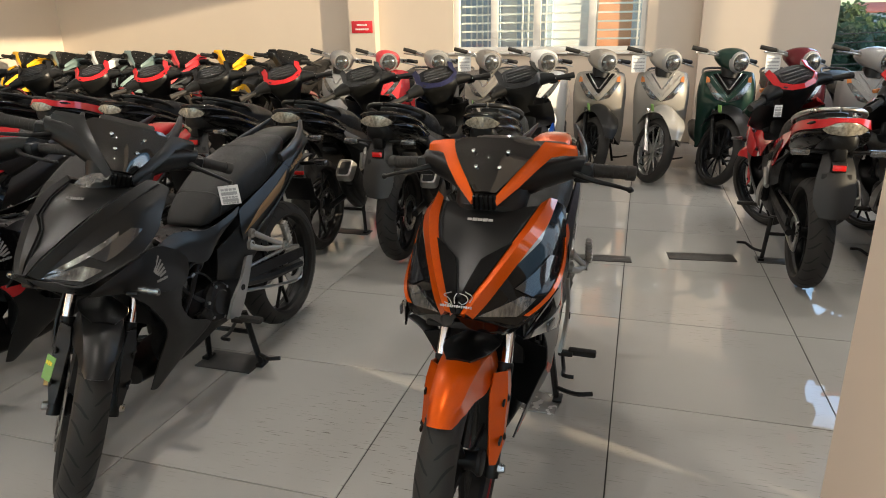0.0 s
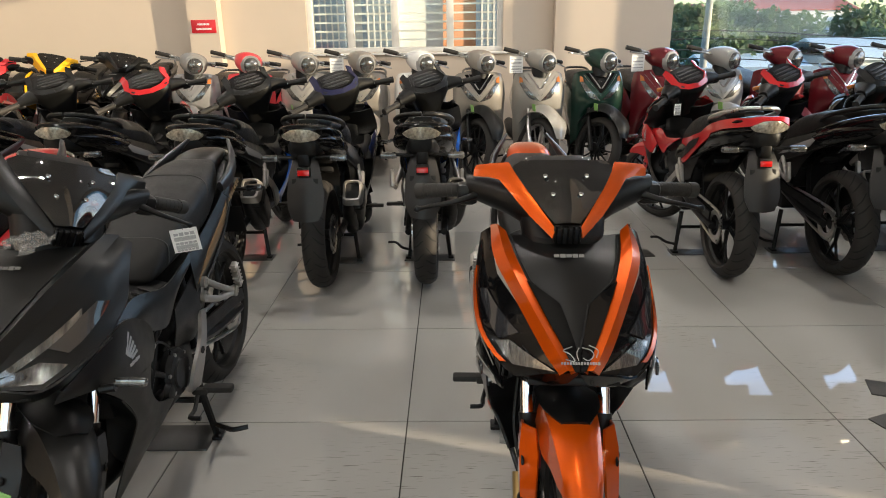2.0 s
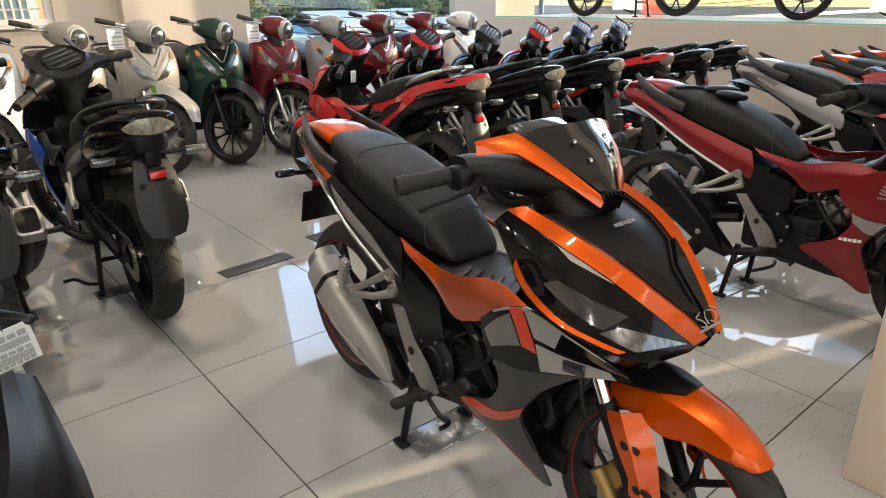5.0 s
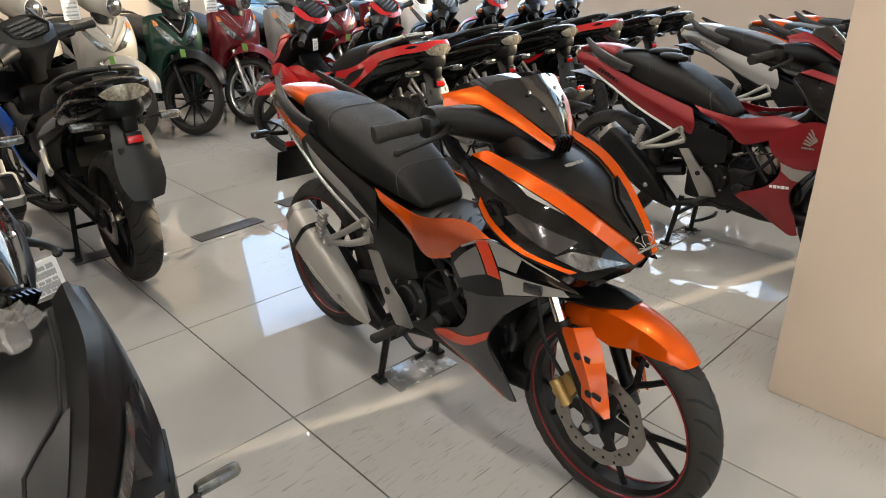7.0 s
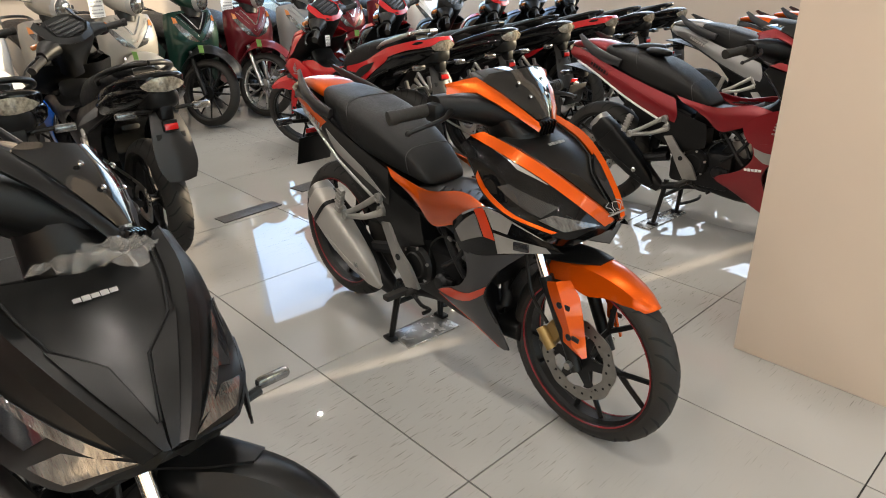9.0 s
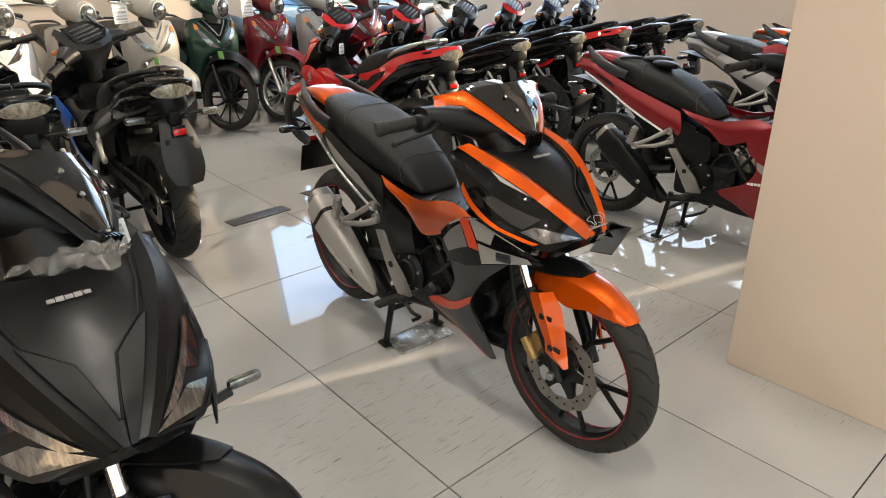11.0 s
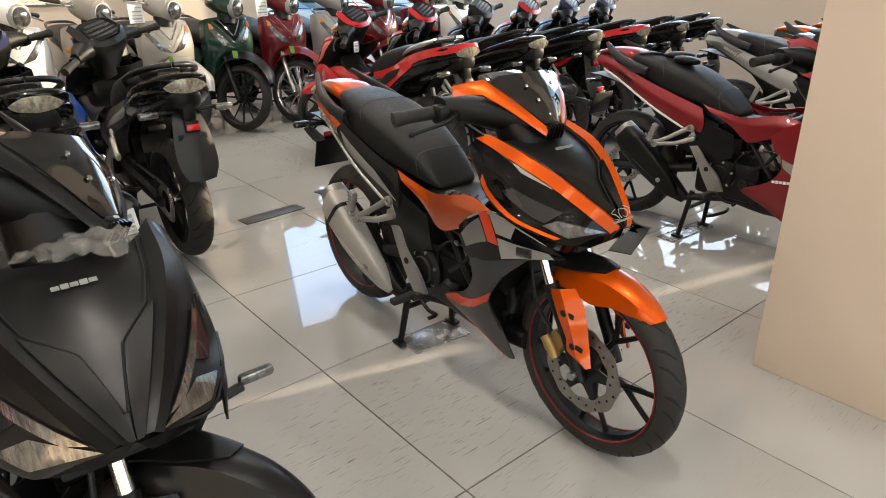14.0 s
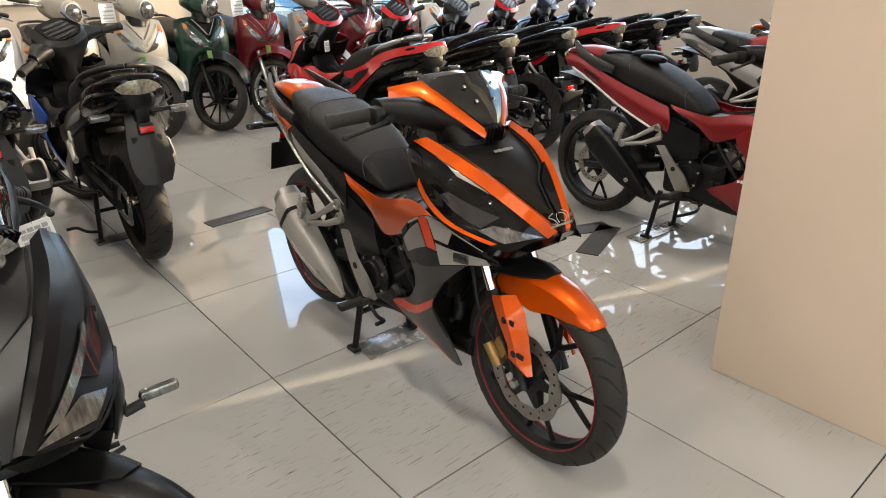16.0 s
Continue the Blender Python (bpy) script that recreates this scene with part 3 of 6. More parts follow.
# cowl stations: centre, inner V, outer V, cheek, rear edge, from top to nose
COWL = [
    [(0.395, 0, 0.926), (0.345, 0.142, 0.924), (0.288, 0.168, 0.924), (0.284, 0.184, 0.915), (0.280, 0.196, 0.905)],
    [(0.47, 0, 0.902), (0.448, 0.122, 0.893), (0.420, 0.165, 0.890), (0.380, 0.194, 0.868), (0.342, 0.208, 0.842)],
    [(0.55, 0, 0.85), (0.537, 0.092, 0.85), (0.52, 0.128, 0.842), (0.45, 0.188, 0.812), (0.385, 0.214, 0.790)],
    [(0.615, 0, 0.80), (0.608, 0.057, 0.80), (0.597, 0.090, 0.79), (0.53, 0.162, 0.762), (0.468, 0.208, 0.742)],
    [(0.66, 0, 0.765), (0.656, 0.029, 0.763), (0.645, 0.062, 0.752), (0.60, 0.125, 0.733), (0.556, 0.182, 0.718)],
    [(0.685, 0, 0.73), (0.684, 0.010, 0.73), (0.675, 0.035, 0.722), (0.655, 0.075, 0.710), (0.625, 0.132, 0.692)],
]
WING = [
    [(0.215, 0.176, 0.642), (0.29, 0.192, 0.700), (0.392, 0.204, 0.743), (0.49, 0.199, 0.724), (0.618, 0.156, 0.670)],
    [(0.236, 0.187, 0.602), (0.31, 0.200, 0.645), (0.40, 0.208, 0.672), (0.50, 0.204, 0.674), (0.624, 0.157, 0.665)],
    [(0.262, 0.189, 0.568), (0.325, 0.197, 0.570), (0.40, 0.203, 0.594), (0.49, 0.198, 0.626), (0.630, 0.155, 0.660)],
]
LEG = [
    [(0.275, 0.190, 0.572), (0.35, 0.201, 0.578), (0.435, 0.20, 0.606), (0.53, 0.188, 0.636)],
    [(0.292, 0.186, 0.500), (0.33, 0.190, 0.503), (0.37, 0.190, 0.520), (0.425, 0.182, 0.545)],
    [(0.232, 0.170, 0.420), (0.275, 0.174, 0.420), (0.31, 0.176, 0.430), (0.360, 0.172, 0.455)],
    [(0.105, 0.148, 0.352), (0.19, 0.150, 0.335), (0.27, 0.150, 0.345), (0.342, 0.150, 0.395)],
    [(0.200, 0.120, 0.292), (0.25, 0.118, 0.275), (0.30, 0.118, 0.28), (0.362, 0.120, 0.315)],
    [(0.335, 0.085, 0.205), (0.35, 0.084, 0.200), (0.365, 0.084, 0.200), (0.385, 0.085, 0.208)],
]
TANK = [
    [(-0.15, 0.150, 0.735), (-0.05, 0.158, 0.718), (0.084, 0.162, 0.706), (0.235, 0.150, 0.737), (0.362, 0.165, 0.718)],
    [(-0.10, 0.164, 0.705), (0.0, 0.168, 0.685), (0.085, 0.170, 0.655), (0.21, 0.170, 0.688), (0.345, 0.178, 0.700)],
    [(-0.04, 0.160, 0.680), (0.03, 0.164, 0.645), (0.100, 0.165, 0.595), (0.18, 0.166, 0.615), (0.330, 0.178, 0.683)],
]
COVER = [
    [(-0.56, 0.125, 0.765), (-0.36, 0.14, 0.725), (-0.16, 0.152, 0.665), (0.03, 0.158, 0.612)],
    [(-0.42, 0.135, 0.64), (-0.28, 0.148, 0.60), (-0.12, 0.16, 0.56), (0.04, 0.158, 0.55)],
    [(-0.30, 0.12, 0.51), (-0.20, 0.132, 0.475), (-0.10, 0.142, 0.45), (0.03, 0.14, 0.49)],
]
TAIL = [
    [(-0.872, 0.055, 0.915), (-0.74, 0.10, 0.895), (-0.5, 0.132, 0.815), (-0.16, 0.140, 0.715)],
    [(-0.880, 0.075, 0.88), (-0.72, 0.118, 0.855), (-0.48, 0.150, 0.755), (-0.13, 0.162, 0.640)],
    [(-0.840, 0.07, 0.845), (-0.68, 0.11, 0.796), (-0.45, 0.142, 0.690), (-0.15, 0.155, 0.572)],
]
FENDER = [
    [(0.848, 0.000, 0.520), (0.844, 0.016, 0.518), (0.836, 0.027, 0.514), (0.826, 0.030, 0.508)],
    [(0.806, 0.000, 0.556), (0.803, 0.022, 0.553), (0.796, 0.038, 0.541), (0.785, 0.043, 0.512)],
    [(0.735, 0.000, 0.590), (0.733, 0.025, 0.587), (0.726, 0.047, 0.571), (0.716, 0.056, 0.520)],
    [(0.650, 0.000, 0.606), (0.650, 0.028, 0.603), (0.645, 0.055, 0.586), (0.652, 0.067, 0.510)],
    [(0.575, 0.000, 0.604), (0.575, 0.031, 0.600), (0.574, 0.059, 0.578), (0.590, 0.073, 0.530)],
    [(0.500, 0.000, 0.585), (0.504, 0.031, 0.578), (0.512, 0.059, 0.556), (0.530, 0.071, 0.525)],
]
HEADV = [
    [(0.222, 0.207, 1.062), (0.248, 0.163, 1.072), (0.266, 0.128, 1.078), (0.318, 0.106, 1.048), (0.376, 0.066, 1.001), (0.423, 0.026, 0.955)],
    [(0.234, 0.212, 1.057), (0.262, 0.168, 1.064), (0.284, 0.137, 1.064), (0.332, 0.114, 1.035), (0.386, 0.076, 0.989), (0.428, 0.030, 0.946)],
    [(0.234, 0.213, 1.041), (0.262, 0.174, 1.044), (0.292, 0.150, 1.042), (0.338, 0.123, 1.017), (0.388, 0.082, 0.977), (0.424, 0.031, 0.937)],
]

# seat stations: along, centre height, half width, half height up and down
SEAT = [
    (0.000, 0.690, 0.066, 0.006, 0.008), (-0.010, 0.694, 0.082, 0.018, 0.014), (-0.040, 0.708, 0.095, 0.036, 0.024), (-0.090, 0.734, 0.106, 0.052, 0.044), (-0.16, 0.760, 0.118, 0.068, 0.060),
    (-0.25, 0.790, 0.128, 0.084, 0.074), (-0.34, 0.815, 0.133, 0.086, 0.078), (-0.43, 0.842, 0.129, 0.080, 0.078), (-0.52, 0.868, 0.115, 0.068, 0.068), (-0.595, 0.888, 0.098, 0.055, 0.050), (-0.645, 0.900, 0.078, 0.040, 0.040), (-0.668, 0.904, 0.055, 0.020, 0.02),
]


def seat_ring(u, lean):
    """A stitched line over the seat at u; lean shifts its ends forward."""
    for a, b in zip(SEAT, SEAT[1:]):
        if b[0] <= u <= a[0]:
            k = (u - a[0]) / (b[0] - a[0])
            z, w, up, dn = (a[i] + (b[i] - a[i]) * k for i in (1, 2, 3, 4))
    pts = [p for p in oval((u, 0, z), (0, 1, 0), (0, 0, 1), w + 0.0006, up + 0.0006, 3.6, 48, dn)]
    pts = pts[43:48] + pts[0:30]
    return [tuple(p + V(lean * (z + up - p.z), 0, 0)) for p in pts]


def side_tag(s):
    return "L" if s > 0 else "R"


def sides(grid):
    return ((1, grid), (-1, mir(grid)))


def dark_scheme(accent, accent2=None):
    return dict(vee=accent, wing=accent2 or GLOSS_BLACK, fender=MATTE_BLACK, tank=MATTE_BLACK, tail=MATTE_BLACK, stripe=accent, cheek=GLOSS_BLACK, muffler=PLASTIC, leg=MATTE_BLACK)


def console(c, put, S):
    """Upright handlebar pod with a ribbed dash that looks back at the rider."""
    a, y = V(0.80, 0, 0.60).normalized(), V(0, 1, 0)
    put("handlebar_cover", "pod", lambda: loft([oval(p, a, y, ra, rb, 3.0, 24) for p, ra, rb in (((0.315, 0, 0.85), 0.055, 0.070), ((0.29, 0, 0.92), 0.072, 0.092), ((0.262, 0, 0.985), 0.088, 0.128), ((0.245, 0, 1.030), 0.100, 0.150), ((0.225, 0, 1.068), 0.100, 0.142), ((0.218, 0, 1.083), 0.090, 0.125))]), MATTE_BLACK, "satin black handlebar pod", S)
    n = V(-0.60, 0, 0.80)
    o = V(0.216, 0, 1.0855)

    def on(p, q, h=0.0):
        return tuple(o + a * p + V(0, q, 0) + n * h)
    put("dash_panel", "dpanel", lambda: sheet([[on(-0.066, -0.060), on(-0.066, 0.060)], [on(-0.03, -0.105), on(-0.03, 0.105)], [on(0.045, -0.085), on(0.045, 0.085)], [on(0.066, -0.065), on(0.066, 0.065)]], 0.008, 1, 1, 0.004, n), PLASTIC, "dark dash panel", S, None)
    for q, (p, w) in enumerate(((-0.042, 0.150), (-0.014, 0.180), (0.014, 0.168), (0.042, 0.145))):
        put("dash_rib", "drib%d" % q, lambda: loft([oval(on(p, v, 0.006), a, n, r, r * 0.7, 2.2, 10) for v, r in ((-w / 2, 0.004), (-w / 2 + 0.02, 0.0085), (w / 2 - 0.02, 0.0085), (w / 2, 0.004))]), DARK_GREY, "grey dash rib", S)
    for s in (1, -1):
        t = side_tag(s)
        put("dash_rim", "drim" + t, lambda: sheet([[on(-0.088, 0, 0.004), on(-0.112, 0, -0.014)], [on(-0.072, s * 0.070, 0.006), on(-0.098, s * 0.082, -0.014)], [on(-0.028, s * 0.122, 0.006), on(-0.038, s * 0.152, -0.020)]] + [[on(0.040, s * 0.108, 0.008), on(0.050, s * 0.146, -0.016)], [on(0.095, s * 0.118, 0.012), on(0.085, s * 0.150, -0.004)]], 0.008, 1, 1, 0.004, n), c.get("head", c["vee"]), "painted dash trim", S)
        put("side_pod", "spod" + t, lambda: loft([oval(p, (1, 0, 0), (0, 0, 1), ra, rb, 2.6, 16) for p, ra, rb in (((0.25, s * 0.10, 1.02), 0.075, 0.050), ((0.235, s * 0.16, 1.02), 0.062, 0.046), ((0.222, s * 0.205, 1.012), 0.045, 0.036), ((0.21, s * 0.235, 1.005), 0.032, 0.030))]), PLASTIC, "", S)
        put("indicator", "cind" + t, lambda: rbox(0.02, 0.05, 0.026, 0.008, Matrix.Translation((0.335, s * 0.135, 1.03)) @ Matrix.Rotation(s * -0.5, 4, "Z")), AMBER, "small amber indicator", S)
    put("headlight", "clamp", lambda: body([(0.33, 1.0, 0.115, 0.055, 0.06), (0.38, 0.99, 0.09, 0.045, 0.05), (0.40, 0.985, 0.05, 0.03, 0.03)], 2.4, 20), LENS, "clear headlight in the handlebar pod", S)


def round_tail(c, put):
    """Slim pointed tail hood with a smoked lens under its end, a painted arch and two low grab rails."""
    put("tail_hood", "thood", lambda: body([(-0.40, 0.795, 0.125, 0.030, 0.12), (-0.60, 0.855, 0.148, 0.032, 0.13), (-0.76, 0.900, 0.150, 0.034, 0.12), (-0.88, 0.930, 0.130, 0.032, 0.10), (-0.948, 0.943, 0.096, 0.022, 0.070), (-0.968, 0.943, 0.060, 0.012, 0.045)], 2.3, 28), GLOSS_BLACK, "glossy black tail hood")
    put("tail_light", "rlight", lambda: sheet([[(-0.984, -0.046, 0.945), (-0.997, 0, 0.950), (-0.984, 0.046, 0.945)], [(-0.966, -0.094, 0.916), (-0.998, 0, 0.918), (-0.966, 0.094, 0.916)], [(-0.968, -0.066, 0.894), (-0.992, 0, 0.888), (-0.968, 0.066, 0.894)]], 0.014, 2, 5, 0.003, (-1, 0, -0.3)), TAIL_LENS, "smoked clear tail light")
    put("tail_skirt", "tskirt", lambda: body([(-0.82, 0.845, 0.095, 0.05, 0.06), (-0.90, 0.858, 0.085, 0.04, 0.065), (-0.955, 0.866, 0.065, 0.03, 0.055), (-0.972, 0.868, 0.045, 0.02, 0.04)], 3.2, 20), PLASTIC, "black skirt below the tail light")
    put("tail_side", "tsider", lambda: body([(-0.30, 0.70, 0.135, 0.07, 0.08), (-0.50, 0.775, 0.150, 0.06, 0.09), (-0.70, 0.835, 0.162, 0.06, 0.085), (-0.84, 0.868, 0.148, 0.05, 0.070), (-0.92, 0.888, 0.108, 0.035, 0.05), (-0.955, 0.898, 0.07, 0.025, 0.03)], 2.4, 20), GLOSS_BLACK)
    for s in (1, -1):
        t = side_tag(s)
        if c.get("arch"):
            put("tail_arch", "tarch" + t, lambda: sheet([[(-0.990, 0, 0.948), (-0.975, 0, 0.964)], [(-0.985, s * 0.046, 0.944), (-0.965, s * 0.055, 0.964)], [(-0.968, s * 0.086, 0.922), (-0.935, s * 0.098, 0.954)], [(-0.90, s * 0.122, 0.905), (-0.870, s * 0.122, 0.948)], [(-0.78, s * 0.152, 0.880), (-0.75, s * 0.146, 0.922)], [(-0.60, s * 0.152, 0.825), (-0.58, s * 0.142, 0.876)], [(-0.40, s * 0.140, 0.755), (-0.40, s * 0.125, 0.80)]], 0.006, 4, 2, 0.005, (-0.3, s * 0.4, 0.6)), c["arch"], "painted tail arch")
        put("grab_rail", "lrail" + t, lambda: tube([(-0.47, s * 0.112, 0.868), (-0.58, s * 0.146, 0.912), (-0.69, s * 0.148, 0.944), (-0.77, s * 0.122, 0.970), (-0.825, s * 0.070, 0.988), (-0.84, s * 0.004, 0.992)], [0.009, 0.012, 0.014, 0.014, 0.013, 0.012], 10, 4), c.get("rail", PLASTIC), "low grab rail")
        if c.get("side"):
            put("side_panel", "tpanel" + t, lambda: sheet([[(-0.64, s * 0.150, 0.862), (-0.62, s * 0.157, 0.815)], [(-0.46, s * 0.156, 0.812), (-0.46, s * 0.162, 0.715)], [(-0.31, s * 0.150, 0.765), (-0.30, s * 0.158, 0.615)], [(-0.17, s * 0.138, 0.735), (-0.13, s * 0.146, 0.570)]], 0.006, 3, 3, 0.004, (0, s, 0.2)), c["side"], "painted panel below the seat")
            put("panel_decal", "tdecal" + t, lambda: sheet([[(-0.50, s * 0.166, 0.795), (-0.46, s * 0.169, 0.745)], [(-0.36, s * 0.164, 0.750), (-0.31, s * 0.166, 0.660)], [(-0.28, s * 0.160, 0.700), (-0.25, s * 0.161, 0.630)]], 0.002, 3, 2, 0.0, (0, s, 0.2)), PLASTIC, "black decal")
    put("tail_deck", "tdeck", lambda: body([(-0.50, 0.905, 0.095, 0.030, 0.05), (-0.62, 0.935, 0.088, 0.028, 0.05), (-0.72, 0.955, 0.070, 0.022, 0.04), (-0.78, 0.958, 0.05, 0.012, 0.03)], 2.6), SEATM)


# parts too small to tell apart on the bikes far from the camera
SMALL = ("grip_rib", "bolt_slot", "scoop_rib", "clamp", "cable", "pump", "cam_cover", "frame_tube", "lamp_rib", "boss", "peg_rib", "muffler_crease", "vent_slat", "plate_rib", "cooling_fin", "axle_nut", "plate_hole")


def underbone(c, label, pose_m, turn=0.0, detail=False, visor=True, group=""):
    """A sporty underbone motorcycle on its centre stand; it looks along +x."""
    bike = new("motorcycle")
    tagged(bike, label, "motorcycle", group)
    I, S = Matrix.Identity(4), steer(turn)

    def put(name, key, make, material, lab="", m=I, parent=None):
        if not detail and (name in SMALL or key.startswith("cbolt")):
            return None
        return part(name, cached(key, make, material, name), None, parent or bike, lab, m)

    # wheels, fork and front fender
    cast_wheel(bike, (0.64, 0, 0.292), 0.292, 0.046, 0.048, "F", c.get("rim_stripe"), 0.135, S, -1)
    cast_wheel(bike, (-0.64, 0, 0.318), 0.30, 0.055, 0.062, "B", c.get("rim_stripe"), 0.11, I, -1)
    for s in (1, -1):
        t = side_tag(s)
        put("fork_tube", "ftube" + t, lambda: tube([(0.425, s * 0.09, 0.742), (0.535, s * 0.09, 0.515)], 0.0155, 14, 1), CHROME, "chrome fork tube", S)
        put("fork_leg", "fleg" + t, lambda: tube([(0.525, s * 0.088, 0.535), (0.60, s * 0.082, 0.38), (0.655, s * 0.082, 0.265)], [0.022, 0.020, 0.019], 14, 2), PLASTIC, "", S)
        put("fender_guard", "fguard" + t, lambda: sheet([[(0.538, s * 0.104, 0.527), (0.575, s * 0.105, 0.539), (0.608, s * 0.078, 0.545)], [(0.563, s * 0.112, 0.492), (0.602, s * 0.112, 0.497), (0.640, s * 0.074, 0.502)], [(0.582, s * 0.113, 0.457), (0.620, s * 0.112, 0.457), (0.658, s * 0.077, 0.452)], [(0.616, s * 0.112, 0.402), (0.642, s * 0.111, 0.399), (0.672, s * 0.080, 0.397)], [(0.620, s * 0.111, 0.363), (0.650, s * 0.109, 0.359), (0.682, s * 0.082, 0.357)], [(0.678, s * 0.102, 0.329), (0.684, s * 0.100, 0.327), (0.690, s * 0.085, 0.327)]], 0.006, 1, 1, 0, (0, s, 0)), c["fender"], "", S)
        for q, (u, z) in enumerate(((0.602, 0.473), (0.642, 0.384))):
            # Black box in place of the shade in a bolt slot.
            put("bolt_slot", "gslot%s%d" % (t, q), lambda: rbox(0.044, 0.006, 0.015, 0.0028, Matrix.Rotation(0.12, 4, "Y")), RECESS_SHADE, "", S @ Matrix.Translation((u + 0.008, s * 0.1058, z)))
            put("bolt", "gbolt%s%d" % (t, q), lambda: lathe([(0.009, 0), (0.011, 0.002), (0.006, 0.006), (0.002, 0.007)], 12, False) if s > 0 else lathe([(0.009, 0), (0.011, -0.002), (0.006, -0.006), (0.002, -0.007)], 12, False), ENGINE, "", S @ Matrix.Translation((u - 0.004, s * 0.110, z)))
        put("axle_nut", "axle" + t, lambda: lathe([(0.013, -0.012), (0.014, 0), (0.010, 0.012)], 6, False), STEEL, "", S @ Matrix.Translation((0.642, s * 0.103, 0.288)))
    full = [[*[(a[0], -a[1], a[2]) for a in reversed(r[1:])], *r] for r in FENDER]
    put("front_fender", "fender", lambda: sheet(full, 0.005, 4, 1, 0, (0, 0, 1)), c["fender"], c.get("fender_label", ""), S)
    put("fender_top", "fendertop", lambda: sheet([[(0.672, -0.030, 0.600), (0.676, 0, 0.606), (0.672, 0.030, 0.600)], [(0.60, -0.062, 0.592), (0.60, 0, 0.618), (0.60, 0.062, 0.592)], [(0.52, -0.070, 0.580), (0.52, 0, 0.612), (0.52, 0.070, 0.580)], [(0.45, -0.060, 0.555), (0.45, 0, 0.590), (0.45, 0.060, 0.555)]], 0.006, 4, 6, 0.004, (0, 0, 1)), PLASTIC, "black plastic fender saddle", S)
    put("rear_hugger", "hug", lambda: sheet([[(0.40, -0.055, 0.50), (0.40, 0.055, 0.50)], [(0.345, -0.055, 0.40), (0.345, 0.055, 0.40)], [(0.325, -0.05, 0.28), (0.325, 0.05, 0.28)]], 0.004, 4, 2), PLASTIC, "", S)
    put("caliper", "caliper", lambda: add(rbox(0.055, 0.035, 0.095, 0.01, Matrix.Translation((0.555, -0.078, 0.345)) @ Matrix.Rotation(0.5, 4, "Y")), tube([(0.53, -0.105, 0.37), (0.575, -0.105, 0.315)], 0.016, 10, 1)), GOLD, "gold brake caliper", S)
    put("brake_hose", "hose", lambda: tube([(0.55, -0.10, 0.39), (0.50, -0.115, 0.47), (0.47, -0.11, 0.56), (0.42, -0.09, 0.68), (0.36, -0.06, 0.80)], 0.006, 8, 4), PLASTIC, "", S)
    put("fork_bridge", "yoke", lambda: rbox(0.06, 0.24, 0.03, 0.008, Matrix.Translation((0.42, 0, 0.745)) @ Matrix.Rotation(0.45, 4, "Y")), ENGINE, "", S)

    # nose cowl
    centre = [[(r[1][0], -r[1][1], r[1][2]), r[0], r[1]] for r in COWL]
    put("centre_panel", "cpanel", lambda: sheet(centre, 0.005, 4, 5, -0.003, (0.6, 0, 0.8)), c.get("centre", MATTE_BLACK))
    for s in (1, -1):
        col = (lambda v: v) if s > 0 else (lambda v: 1 - v)
        put("nose_panel", "nosep%d" % s, lambda: sheet(sub(centre, (0.355, 0.475), (0.995, 0.995), (col(0.99), col(0.99)), (col(0.70), col(0.515)), 6, 5), 0.018, 1, 1, 0.011, (0.6, 0, 0.8)), c.get("nose", c["cheek"]))
    for s in (1, -1):
        def seam():
            pts = [sub(centre, r, r + 0.001, 0.5 + s * w, 0.5 + s * w + 0.001, 1, 1)[0][0] for r, w in ((0.02, 0.455), (0.20, 0.455), (0.345, 0.44), (0.468, 0.19), (0.80, 0.045))]
            return tube([tuple(Vector(p) + V(0.001, 0, 0.0012)) for p in pts], 0.0026, 6, 1)
        put("panel_seam", "seam%d" % s, seam, RECESS_SHADE, "dark panel joint")
    for s, g in sides(COWL):
        t = side_tag(s)
        vee = [[r[1], tuple((Vector(r[1]) * 0.5 + Vector(r[2]) * 0.5 + V(0.011, 0, 0.013))), r[2]] for r in g]
        put("vee_panel", "vee" + t, lambda: sheet(vee, 0.018, 4, 1, 0.007, (0.6, s * 0.3, 0.8)), c["vee"], c.get("vee_label", ""))
        cheek = [[r[2], r[3], r[4]] for r in g]
        put("cheek_panel", "cheek" + t, lambda: sheet(cheek, 0.005, 4, 4, 0.0, (0.4, s, 0.3)), c["cheek"])
        put("headlight", ("lampp" if c.get("patch") else "lamp") + t, lambda: sheet(sub(cheek, *(((0.70, 0.72), (0.975, 0.92), (0.42, 0.10), (0.72, 0.80)) if c.get("patch") else ((0.76, 0.80), (0.985, 0.955), (0.40, 0.06), (0.84, 0.90))), 8, 6), 0.004, 1, 1, 0.005, (0.4, s, 0.3)), LENS, "clear faceted headlight lens")
        for q in range(4 if c.get("patch") else 0):
            k = 0.14 + 0.20 * q
            put("lamp_rib", "lrib%s%d" % (t, q), lambda: tube([r[0] for r in sub(cheek, (0.74, 0.74), (0.94, 0.94), (0.22 + 0.5 * k, 0.24 + 0.5 * k), (0.16 + 0.62 * k, 0.18 + 0.62 * k), 5, 1)], 0.0018, 6, 1), ENGINE)
        if not c.get("patch"):
            put("day_light", "drl" + t, lambda: sheet(sub(cheek, (0.42, 0.46), (0.90, 0.86), (0.30, 0.06), (0.36, 0.26), 8, 2), 0.003, 1, 1, 0.007, (0.4, s, 0.3)), LENS, "clear daytime light strip")
        put("light_brow", "brow" + t, lambda: sheet(sub(cheek, (0.38, 0.38), (0.64, 0.70), (0.42, 0.22), (0.62, 0.62), 4, 3), 0.003, 1, 1, 0.004, (0.4, s, 0.3)), DARK_LENS)
